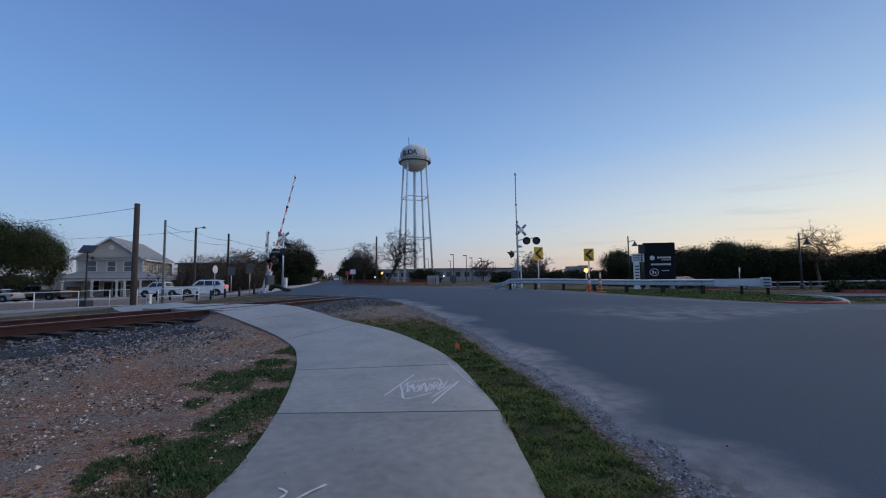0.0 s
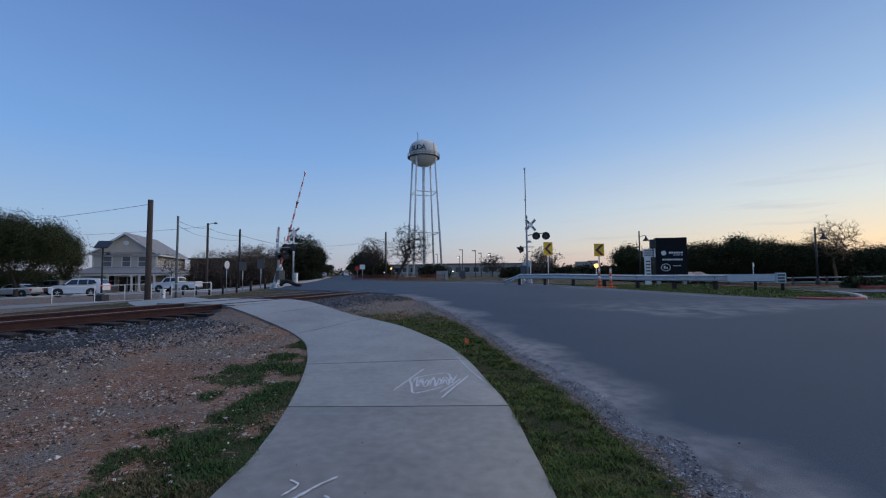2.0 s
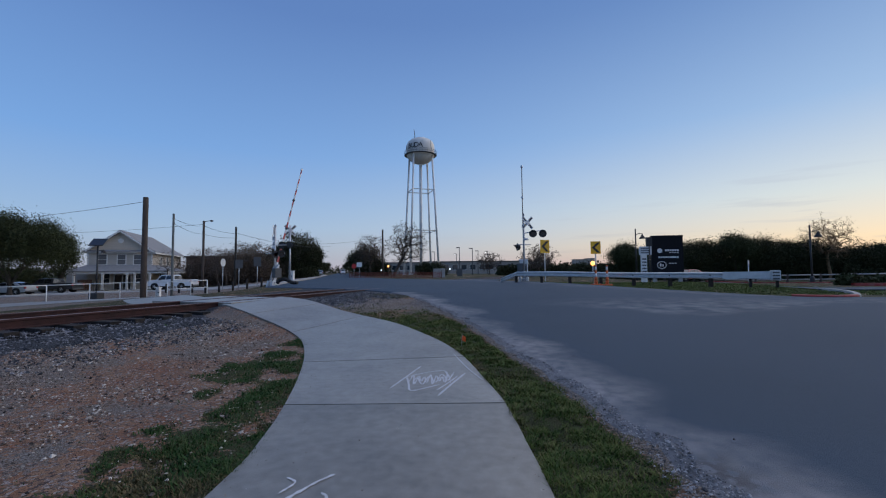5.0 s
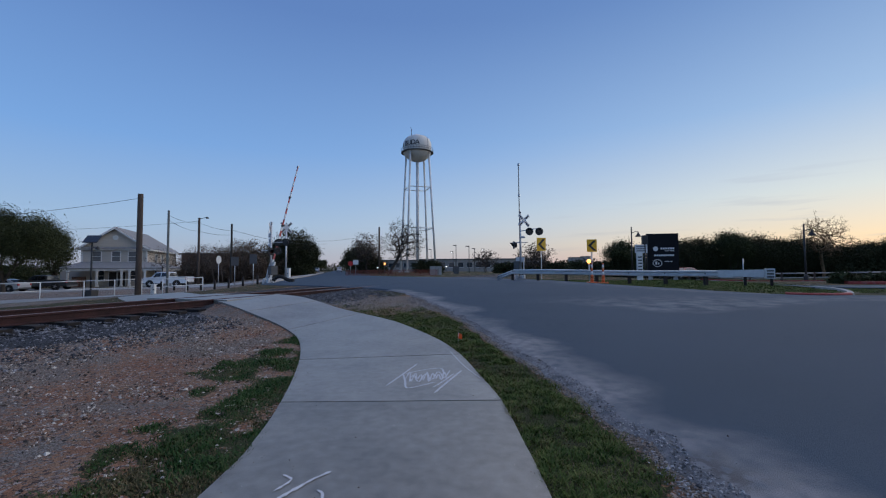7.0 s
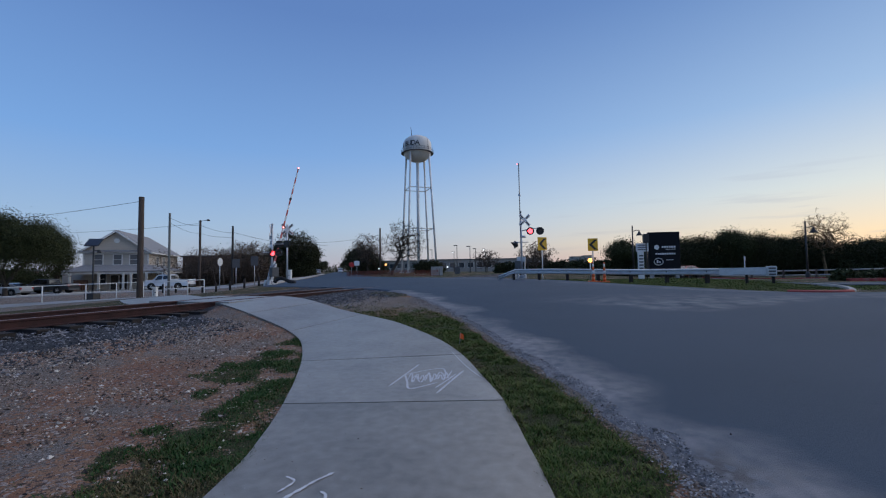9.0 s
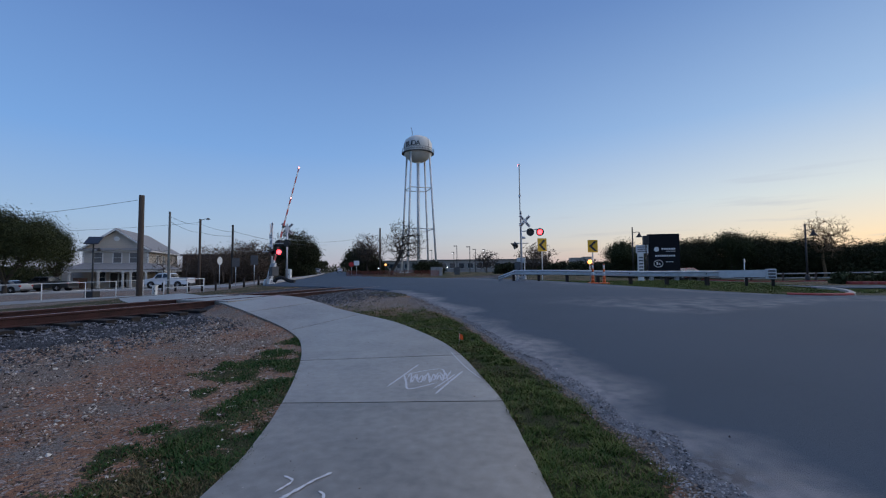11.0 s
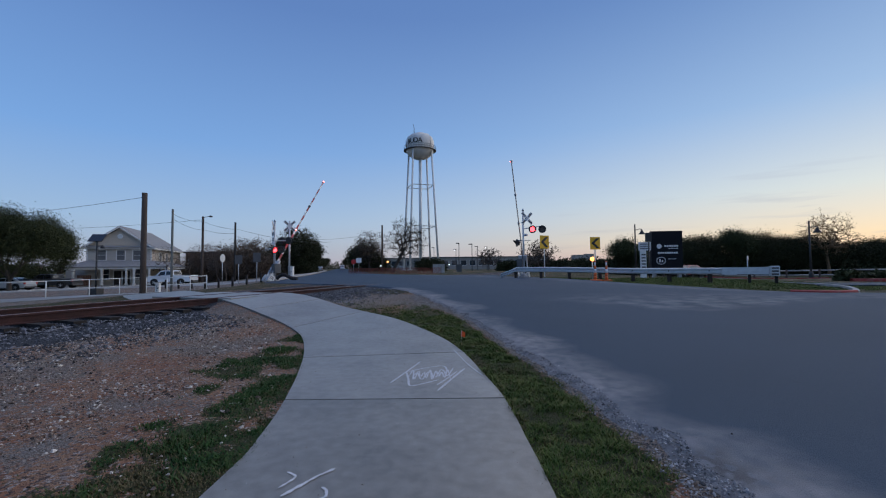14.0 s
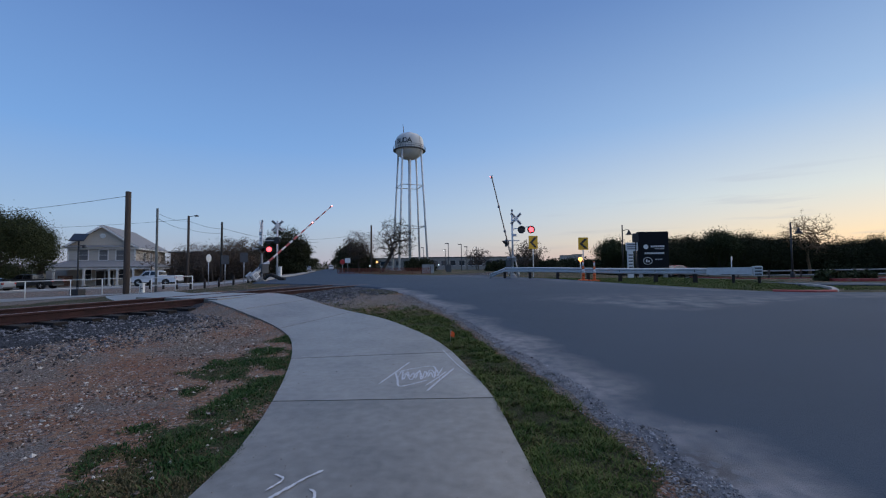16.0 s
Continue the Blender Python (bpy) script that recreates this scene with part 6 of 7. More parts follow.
BROWN_WALL = mat("brown_brick_wall", [(0.13, 0.085, 0.065), (0.18, 0.12, 0.095)], 2, 0.9, local=True)
TAN_WALL = mat("tan_wall", [(0.25, 0.24, 0.22), (0.33, 0.31, 0.285)], 0.6, 0.8, local=True)
low_building("shed", -66, 60, 7, 4, 2.9, "brown shed behind the live oak", BROWN_WALL, rz=4)
low_building("shop", -43, 80, 14, 9, 5.2, "brown brick building behind the thicket", BROWN_WALL, rz=6, windows=5)
low_building("school", 14, 146, 44, 18, 4.2, "long low pale building with a dark flat roof", TAN_WALL, windows=14)
low_building("school_wing", -12, 150, 22, 14, 4.0, "low pale building behind the water tower", TAN_WALL, windows=8)
low_building("far_block", 139, 430, 12, 12, 12.5, "distant grey block above the trees", TAN_WALL, windows=5)
low_building("far_block", 156, 450, 8, 10, 14, "distant narrow grey block", TAN_WALL, windows=3)


# ---- centre and right: lamps, construction fence, sign board, car park ----
def parking_lamp(x, y, top, lit, label):
    p = thing("parking_lamp", ground_at(x, y), label, "street lamp", group="car park lamps")
    h = top - zat(x, y)
    bm = bmesh.new()
    add_tube(bm, (0, 0, -0.2), (0, 0, h), 0.1, 0.07, 10)
    part("pole", bm, DARK_GREY, p)
    bm = bmesh.new()
    add_box(bm, -0.75, 0.1, -0.16, 0.16, h - 0.06, h + 0.12, 0.03)
    hd = part("lamp_head", bm, DARK_GREY, p)
    if lit:
        bm = bmesh.new()
        bmesh.ops.create_uvsphere(bm, u_segments=12, v_segments=6, radius=0.15)
        for v in bm.verts:
            v.co = (v.co.x - 0.45, v.co.y, v.co.z * 0.5 + h - 0.16)
        part("lamp", bm, COOL_LIT, hd, "lit white lamp", smooth=True)


parking_lamp(2.98, 95, 6.7, False, "tall dark car park lamp, unlit")
parking_lamp(5.64, 90, 6.2, False, "tall dark car park lamp, unlit")
parking_lamp(2.9, 120, 6.3, True, "car park lamp, lit white")
parking_lamp(10.9, 110, 6.5, True, "car park lamp, lit white")
parking_lamp(8.0, 105, 6.4, False, "tall dark car park lamp, unlit")
parking_lamp(-3.6, 125, 7.2, False, "tall dark car park lamp near the tower")


def corner_lamp(x, y, z, r, material, label):
    p = thing("corner_lamp", ground_at(x, y), label, "lamp", group="small lit lamps")
    h = z - zat(x, y)
    bm = bmesh.new()
    add_tube(bm, (0, 0, -0.1), (0, 0, h), 0.05, 0.04, 8)
    part("post", bm, DARK_GREY, p)
    bm = bmesh.new()
    bmesh.ops.create_uvsphere(bm, u_segments=12, v_segments=8, radius=r)
    for v in bm.verts:
        v.co.z += h + r * 0.7
    part("lamp", bm, material, p, "glowing lamp", smooth=True)


corner_lamp(-10.4, 74.0, 2.2, 0.18, WARM_LIT, "warm lit lamp under the leafless tree")
corner_lamp(-13.2, 84.0, 1.6, 0.12, COOL_LIT, "small cool lit lamp by the far corner")
corner_lamp(1.0, 128.0, 1.9, 0.2, COOL_LIT, "small cool lit lamp at the low building")

NET = mat("orange_construction_net", [(0.26, 0.055, 0.03), (0.36, 0.09, 0.05)], 3, 0.8, local=True)


def construction_fence():
    """Orange plastic netting on stakes: rows of slim bands with gaps."""
    pts = smooth_line([(-13.6, 58.0), (-10.9, 54.0), (-7.0, 51.5), (-3.0, 50.0), (-0.6, 49.6)], 46)
    f = thing("construction_fence", ground_at(*pts[0]), "reddish orange plastic construction fence on stakes", "fence")
    o = Vector(ground_at(*pts[0]))
    q = [Vector(ground_at(*p)) - o for p in pts]
    rnd = random.Random(2)
    for k in range(12):
        bm = bmesh.new()
        for a, b in zip(q, q[1:]):
            za, zb = 0.05 + 0.062 * k + 0.05 * noise.noise(a * 0.7), 0.05 + 0.062 * k + 0.05 * noise.noise(b * 0.7)
            v = [bm.verts.new(p + Vector((0, 0, z))) for p, z in ((a, za), (b, zb), (b, zb + 0.026), (a, za + 0.026))]
            bm.faces.new(v)
        bmesh.ops.remove_doubles(bm, verts=bm.verts, dist=0.001)
        bmesh.ops.solidify(bm, geom=bm.faces, thickness=0.008)
        part("band", bm, NET, f)
    for i in range(0, 46, 3):
        bm = bmesh.new()
        add_box(bm, q[i].x - 0.03, q[i].x + 0.03, q[i].y + 0.02, q[i].y + 0.06, q[i].z - 0.2, q[i].z + 0.95)
        part("stake", bm, POLE_WOOD, f)


construction_fence()


def box_thing(name, x, y, w, d, h, material, label, category, rz=0.0):
    t = thing(name, ground_at(x, y), label, category, rz=rz)
    bm = bmesh.new()
    add_box(bm, -w / 2, w / 2, -d / 2, d / 2, -0.05, h, 0.03)
    part("body", bm, material, t)
    bm = bmesh.new()
    add_box(bm, -w / 2 - 0.04, w / 2 + 0.04, -d / 2 - 0.04, d / 2 + 0.04, h, h + 0.06, 0.02)
    part("lid", bm, material, t)
    bm = bmesh.new()
    add_box(bm, -0.02, 0.0, -d / 2 - 0.015, -d / 2, 0.1, h - 0.1)
    add_box(bm, 0.05, 0.12, -d / 2 - 0.03, -d / 2, h * 0.45, h * 0.6)
    part("handle", bm, DARK_GREY, t)
    return t


box_thing("utility_cabinet", -1.0, 57, 1.6, 0.9, 1.15, KERB, "beige utility cabinet by the far corner", "utility cabinet")
box_thing("utility_cabinet", 2.2, 70, 0.9, 0.7, 1.2, DARK_GREY, "grey utility cabinet by the tower", "utility cabinet")
box_thing("utility_box", -18.5, 26.6, 0.24, 0.22, 0.6, TRIM, "small white box beside the wooden pole", "utility box")
box_thing("utility_box", -17.0, 45.5, 0.5, 0.45, 1.1, TRIM, "white box on the far kerb", "utility box")


SIGN_BLACK = mat("matt_black_panel", [(0.006, 0.007, 0.010), (0.010, 0.011, 0.015)], 3, 0.6, local=True, spec=0.15)


def sign_board():
    s = thing("monument_sign", ground_at(15.85, 30.0), "tall black sign board with pale lettering bars", "sign board", rz=-8)
    bm = bmesh.new()
    add_box(bm, -1.05, 1.05, -0.18, 0.18, 0.35, 3.35, 0.02)
    part("panel", bm, SIGN_BLACK, s, "black sign panel")
    bm = bmesh.new()
    for x in (-0.85, 0.85):
        add_box(bm, x - 0.12, x + 0.12, -0.12, 0.12, -0.3, 0.4)
    part("footing", bm, KERB, s)
    bars = [(-0.18, 0.78, 2.27, 0.13), (0.1, 0.78, 2.1, 0.05), (-0.62, 0.75, 1.78, 0.12), (0.08, 0.62, 1.34, 0.05)]
    for x0, x1, z, h in bars:
        bm = bmesh.new()
        n = max(3, int((x1 - x0) / 0.14))
        for k in range(n):
            a = x0 + (x1 - x0) * k / n
            add_box(bm, a, a + (x1 - x0) / n * 0.78, -0.19, -0.178, z - h / 2, z + h / 2)
        part("lettering_bar", bm, WHITE, s, "pale lettering")
    bm = bmesh.new()
    disc(bm, (-0.52, -0.178, 2.25), (0, -1, 0), 0.17, 0.012, 18)
    part("emblem", bm, WHITE, s, "round pale emblem")
    bm = bmesh.new()
    for k in range(20):
        a, b = k * math.pi / 10, (k + 0.8) * math.pi / 10
        c = Vector((-0.42, -0.184, 1.22))
        add_tube(bm, c + Vector((math.cos(a) * .3, 0, math.sin(a) * .25)), c + Vector((math.cos(b) * .3, 0, math.sin(b) * .25)), 0.03, 0.03, 6)
    add_box(bm, -0.55, -0.44, -0.192, -0.178, 1.12, 1.34)
    add_box(bm, -0.38, -0.29, -0.192, -0.178, 1.12, 1.26)
    part("emblem", bm, WHITE, s, "ring-shaped pale emblem")


def column_sign():
    s = thing("directory_sign", ground_at(14.0, 29.6), "slim white directory post with small plates and a black box", "sign board", rz=-6)
    bm = bmesh.new()
    add_box(bm, -0.19, 0.19, -0.09, 0.09, -0.2, 2.0, 0.01)
    part("column", bm, TRIM, s, "white column with grey bars")
    bm = bmesh.new()
    for k in range(6):
        add_box(bm, -0.14, 0.14, -0.1, -0.088, 0.5 + 0.22 * k, 0.6 + 0.22 * k)
    part("lettering_bar", bm, DARK_GREY, s)
    bm = bmesh.new()
    add_box(bm, -0.3, 0.55, -0.03, 0.03, 1.95, 2.55, 0.01)
    for z in (2.1, 2.25, 2.4):
        add_box(bm, -0.2, 0.45, -0.04, -0.028, z - 0.03, z + 0.03, mi=1)
    part("plate", bm, [ALU, DARK_GREY], s, "pale plate with grey lettering bars")
    bm = bmesh.new()
    add_box(bm, 0.2, 0.58, -0.12, 0.12, 2.56, 3.2, 0.02)
    add_tube(bm, (0.39, 0.0, -0.2), (0.39, 0.0, 2.56), 0.05, 0.05, 8)
    part("black_box", bm, BLACK, s, "black box on a post")


sign_board()
column_sign()


def bell_lamp(x, y, top, side, label):
    p = thing("bell_lamp", ground_at(x, y), label, "street lamp", group="bell lamps")
    h = top - zat(x, y)
    bm = bmesh.new()
    add_tube(bm, (0, 0, -0.2), (0, 0, h), 0.075, 0.055, 12)
    add_lathe(bm, [(0.16, 0.0), (0.16, 0.5), (0.08, 0.65)], 12)
    part("pole", bm, BLACK, p)
    bm = bmesh.new()
    add_pipe(bm, [(0, 0, h - 0.55), (side * 0.4, 0, h - 0.42), (side * 0.62, 0, h - 0.46)], 0.03)
    part("arm", bm, BLACK, p)
    bm = bmesh.new()
    add_lathe(bm, [(0.03, 0.0), (0.06, -0.1), (0.11, -0.22), (0.26, -0.42), (0.29, -0.47), (0.02, -0.44)], 18, center=(side * 0.62, 0, h - 0.44))
    part("shade", bm, BLACK, p, "black bell-shaped shade")


bell_lamp(17.3, 38, 5.05, 1, "black lamp post with a bell shade by the sign")
bell_lamp(27.9, 32, 4.6, 1, "black lamp post with a bell shade by the car park")
sign_post("small_sign", 20.6, 28.5, 1.88, 0.28, 0.32, "small pale round sign on a post", ALU, "oct", 40)

# grass island edge with a red-painted kerb
def kerb_island():
    pts = [(11.2, 13.65), (11.5, 13.42), (11.85, 13.24), (12.3, 13.12), (12.8, 13.2), (13.25, 13.55), (14.0, 14.5), (14.8, 15.8), (15.4, 17.4)]
    line = smooth_line(pts, 80)
    k = thing("kerb_island", (0, 0, 0), "concrete kerb with worn red paint round the grass island", "kerb", kind="structure")
    lens = [(0, 22, RED_PAINT, "red painted kerb"), (22, 80, KERB, "bare concrete kerb")]
    for a0, a1, m, lb in lens:
        bm = bmesh.new()
        prev = None
        for i in range(a0, min(80, a1 + 1)):
            p = line[i]
            d = line[min(79, i + 1)] - line[max(0, i - 1)]
            d /= np.linalg.norm(d)
            n = np.array([-d[1], d[0]])
            z = zat(*p)
            prof = [(-0.08, -0.1), (-0.07, 0.05), (-0.04, 0.075), (0.09, 0.075), (0.09, -0.1)]
            ring = [bm.verts.new((p[0] + n[0] * w, p[1] + n[1] * w, z + h + 0.02)) for w, h in prof]
            if prev:
                for q in range(5):
                    bm.faces.new((prev[q], prev[(q + 1) % 5], ring[(q + 1) % 5], ring[q]))
            prev = ring
        bmesh.ops.recalc_face_normals(bm, faces=bm.faces)
        part("kerb_stone", bm, m, k, lb)


kerb_island()
strip("parking_lot", [(17.2, 24.2), (28, 21.0), (45, 16.5), (80, 7)], 15, 0.008, ASPHALT, "grey asphalt car park", lift=0.045)
strip("kerb", [(19.5, 31.5), (27, 29.8), (36, 27.6), (60, 20)], 0.25, 0.14, RED_PAINT, "worn red kerb behind the car park")
strip("pavement_lot", [(20, 33.5), (28, 31.6), (37, 29.3), (62, 21.5)], 1.8, 0.10, CONCRETE, "pale footpath behind the car park")
strip("kerb", [(20.3, 21.0), (22.5, 20.6), (26.5, 20.4)], 0.22, 0.14, RED_PAINT, "red painted kerb of the shrub island")


def low_rail():
    pts = [(18.5, 35.5), (23, 34.2), (28, 32.9), (33, 31.6), (39, 30.0), (46, 28)]
    f = thing("low_fence", ground_at(*pts[0]), "low pale rail fence behind the car park", "fence")
    o = Vector(ground_at(*pts[0]))
    for p in smooth_line(pts, 14):
        q = Vector(ground_at(*p)) - o
        bm = bmesh.new()
        add_box(bm, q.x - 0.06, q.x + 0.06, q.y - 0.06, q.y + 0.06, q.z - 0.2, q.z + 0.85, 0.01)
        part("post", bm, POLE_WOOD, f)
    line = [Vector(ground_at(*p)) - o for p in smooth_line(pts, 14)]
    for h in (0.75, 0.4):
        for a, b in zip(line, line[1:]):
            bm = bmesh.new()
            add_tube(bm, a + Vector((0, 0, h)), b + Vector((0, 0, h)), 0.05, 0.05, 8)
            part("rail", bm, KERB, f)


low_rail()


# ---- vehicles ----
def car_paint(name, col):
    m = mat(name, [tuple(c * 0.93 for c in col), col], 2, 0.3, local=True)
    m.node_tree.nodes["Principled BSDF"].inputs["Coat Weight"].default_value = 0.6
    return m


PAINT_WHITE = car_paint("white_car_paint", (0.72, 0.73, 0.75))
PAINT_SILVER = car_paint("silver_car_paint", (0.40, 0.42, 0.45))
PAINT_DARK = car_paint("dark_car_paint", (0.03, 0.032, 0.036))
PAINT_RED = car_paint("red_car_paint", (0.22, 0.012, 0.02))
CAR_GLASS = glass("car_glass", (0.015, 0.018, 0.022))
TAIL = mat("tail_lamp_red", [(0.30, 0.01, 0.01), (0.42, 0.02, 0.02)], 3, 0.3, local=True)
HEADLAMP = mat("headlamp_clear", [(0.55, 0.57, 0.6), (0.7, 0.72, 0.75)], 3, 0.15, local=True)
SHAPES = {
    # side outlines in shares of length and height: lower body, cabin, side glass
    "suv": ([(0.0, .22), (.0, .50), (.02, .56), (.10, .61), (.27, .66), (.98, .68), (1.0, .55), (1.0, .22), (.97, .17), (.03, .17)],
            [(.25, .64), (.40, .96), (.48, 1.0), (.82, 1.0), (.93, .95), (.985, .66)],
            [[(.32, .67), (.42, .92), (.53, .94), (.53, .67)], [(.55, .67), (.55, .94), (.71, .94), (.71, .67)], [(.73, .67), (.73, .94), (.83, .92), (.90, .72)]], (.185, .80)),
    "sedan": ([(0.0, .25), (.0, .50), (.03, .58), (.12, .64), (.30, .70), (.85, .72), (.98, .68), (1.0, .5), (1.0, .25), (.97, .19), (.03, .19)],
              [(.27, .68), (.42, .96), (.50, 1.0), (.66, 1.0), (.75, .95), (.90, .71)],
              [[(.34, .71), (.43, .92), (.55, .94), (.55, .71)], [(.57, .71), (.57, .94), (.68, .94), (.78, .73)]], (.185, .80)),
    "pickup": ([(0.0, .28), (.0, .52), (.02, .62), (.20, .66), (.60, .67), (.99, .67), (1.0, .62), (1.0, .30), (.97, .24), (.03, .24)],
               [(.20, .65), (.29, .96), (.34, 1.0), (.54, 1.0), (.59, .96), (.61, .66)],
               [[(.25, .68), (.31, .92), (.41, .94), (.41, .68)], [(.43, .68), (.43, .94), (.54, .94), (.57, .72)]], (.17, .78)),
}


def add_shell(bm, outline, L, H, half, tuck, mi=0):
    """A side outline given width, its upper points drawn in by tuck."""
    zs = [z for _, z in outline]
    lo, hi = min(zs), max(zs)
    rings = []
    for s in (-1, 1):
        ring = []
        for x, z in outline:
            k = (z - lo) / max(1e-6, hi - lo)
            nose = 1 - 0.10 * max(0, (0.10 - x) / 0.10) - 0.08 * max(0, (x - 0.92) / 0.08)
            ring.append(bm.verts.new(((x - 0.5) * L, s * half * nose * (1 - tuck * k ** 1.5), z * H)))
        rings.append(ring)
    n = len(outline)
    fs = [bm.faces.new(rings[0]), bm.faces.new(rings[1][::-1])]
    for k in range(n):
        fs.append(bm.faces.new((rings[0][k], rings[1][k], rings[1][(k + 1) % n], rings[0][(k + 1) % n])))
    for f in fs:
        f.material_index = mi
    bmesh.ops.recalc_face_normals(bm, faces=fs)
    es = list({e for f in fs for e in f.edges})
    bmesh.ops.bevel(bm, geom=es, offset=0.045, segments=2, affect="EDGES", profile=0.5)


def build_car(name, shape, at, rz, L, W, H, paint, label):
    """A car whose nose points along its own -x."""
    body_o, cab_o, panes, axles = SHAPES[shape]
    c = thing(name, at, label, "car", rz=rz)
    bm = bmesh.new()
    add_shell(bm, body_o, L, H, W / 2, 0.06)
    if shape == "pickup":
        add_box(bm, 0.12 * L, 0.49 * L, -W / 2 + 0.03, W / 2 - 0.03, 0.66 * H, 0.675 * H)
    part("body", bm, paint, c)
    bm = bmesh.new()
    add_shell(bm, cab_o, L, H, W / 2 * 0.95, 0.22)
    cab = part("cabin", bm, paint, c)
    half = W / 2 * 0.95
    lo, hi = min(z for _, z in cab_o), max(z for _, z in cab_o)

    def y_at(z):
        return half * (1 - 0.22 * max(0, (z - lo) / (hi - lo)) ** 1.5) + 0.004
    for s in (-1, 1):
        for p in panes:
            bm = bmesh.new()
            vs = [bm.verts.new(((x - 0.5) * L, s * (y_at(z) + d), z * H)) for d in (0.012, -0.02) for x, z in p]
            n = len(p)
            bm.faces.new(vs[:n])
            bm.faces.new(vs[n:][::-1])
            for k in range(n):
                bm.faces.new((vs[k], vs[(k + 1) % n], vs[n + (k + 1) % n], vs[n + k]))
            bmesh.ops.recalc_face_normals(bm, faces=bm.faces)
            part("side_window", bm, CAR_GLASS, cab, "dark side window")
    for a, b in ((cab_o[0], cab_o[1]), (cab_o[-1], cab_o[-2])):
        bm = bmesh.new()
        p0, p1 = Vector(((a[0] - .5) * L, 0, a[1] * H)), Vector(((b[0] - .5) * L, 0, b[1] * H))
        nrm = Vector((-(p1 - p0).z, 0, (p1 - p0).x)).normalized()
        nrm = nrm if nrm.z > 0 else -nrm
        q0, q1 = p0.lerp(p1, 0.14), p0.lerp(p1, 0.93)
        w0, w1 = half * 0.88, half * 0.72
        for d in (0,):
            vs = [bm.verts.new(Vector((p.x, y, p.z)) + nrm * h) for h in (0.016, -0.02) for p, y in ((q0, -w0), (q0, w0), (q1, w1), (q1, -w1))]
        for f in ((0, 1, 2, 3), (7, 6, 5, 4), (0, 4, 5, 1), (1, 5, 6, 2), (2, 6, 7, 3), (3, 7, 4, 0)):
            bm.faces.new([vs[i] for i in f])
        bmesh.ops.recalc_face_normals(bm, faces=bm.faces)
        part("windscreen", bm, CAR_GLASS, cab, "dark windscreen")
    r = 0.35 if shape != "pickup" else 0.40
    wheels = []
    for ax in axles:
        for s in (-1, 1):
            x, y = (ax - .5) * L, s * (W / 2 - 0.10)
            bm = bmesh.new()
            rings = add_lathe(bm, [(r * 0.62, -0.11), (r * 0.95, -0.115), (r, -0.07), (r, 0.07), (r * 0.95, 0.115), (r * 0.62, 0.11)], 24)
            for v in bm.verts:
                v.co = Vector((v.co.x, v.co.z, v.co.y))
            w = part("wheel", bm, RUBBER, c, "black tyre", smooth=False)
            w.matrix_local = pose(x, y, r)
            bm = bmesh.new()
            disc(bm, (0, s * 0.06, 0), (0, s, 0), r * 0.63, 0.03, 20)
            for k in range(5):
                a = k * 2 * math.pi / 5
                add_tube(bm, (0, s * 0.10, 0), (math.cos(a) * r * .58, s * 0.105, math.sin(a) * r * .58), 0.035, 0.03, 6)
            part("rim", bm, ALU, w, "grey spoked rim")
            wheels.append((w, (x, y, r)))
            bm = bmesh.new()
            disc(bm, (x, s * (W / 2 - 0.215), r + 0.02), (0, s, 0), r * 1.16, 0.225, 24)
            part("wheel_arch", bm, RUBBER, c, "dark wheel arch")
    for s in (-1, 1):
        bm = bmesh.new()
        add_box(bm, -L / 2 - 0.01, -L / 2 + 0.22, s * W * 0.40 - 0.16, s * W * 0.40 + 0.14, 0.47 * H, 0.55 * H, 0.02)
        part("headlight", bm, HEADLAMP, c, "clear headlight")
        bm = bmesh.new()
        add_box(bm, L / 2 - 0.14, L / 2 + 0.012, s * W * 0.42 - 0.10, s * W * 0.42 + 0.09, 0.48 * H, 0.66 * H if shape == "suv" else 0.62 * H, 0.02)
        part("tail_light", bm, TAIL, c, "red tail light")
        bm = bmesh.new()
        add_box(bm, -0.22 * L, -0.19 * L, s * (W / 2 + 0.02) - 0.09, s * (W / 2 + 0.02) + 0.09, 0.64 * H, 0.72 * H, 0.03)
        part("mirror", bm, BLACK, c)
    bm = bmesh.new()
    add_box(bm, -L / 2 - 0.03, -L / 2 + 0.1, -W * 0.4, W * 0.4, 0.20 * H, 0.32 * H, 0.03)
    part("front_bumper", bm, DARK_GREY, c)
    bm = bmesh.new()
    add_box(bm, L / 2 - 0.1, L / 2 + 0.03, -W * 0.42, W * 0.42, 0.20 * H, 0.32 * H, 0.03)
    part("rear_bumper", bm, DARK_GREY, c)
    return c, wheels


SUV_Z = zat(-34, 42) + 0.04
SUV, SUV_WHEELS = build_car("suv", "suv", (-23.9, 42.3, SUV_Z), 17.5, 4.15, 1.85, 1.66, PAINT_WHITE, "white suv driving along the side street")
for tail in [o for o in SUV.children if o.name.startswith("tail_light")]:
    tail.data.materials[0] = glow("lit_tail_lamp", (1.0, 0.12, 0.14), 0.55)
build_car("pickup_truck", "pickup", ground_at(-35.6, 54.0, 0.03), 2, 5.5, 2.0, 1.92, PAINT_WHITE, "white four-door pickup parked before the house")
build_car("sedan", "sedan", ground_at(-50.2, 47.5, 0.03), 5, 4.6, 1.8, 1.45, PAINT_SILVER, "silver sedan parked under the live oak")
build_car("pickup_truck", "pickup", ground_at(-49.4, 52.0, 0.03), 4, 5.8, 1.95, 1.8, PAINT_DARK, "dark pickup parked under the live oak")
build_car("sedan", "sedan", ground_at(27.0, 47.0, 0.03), 24, 4.3, 1.75, 1.32, PAINT_RED, "red car parked behind the sign board")
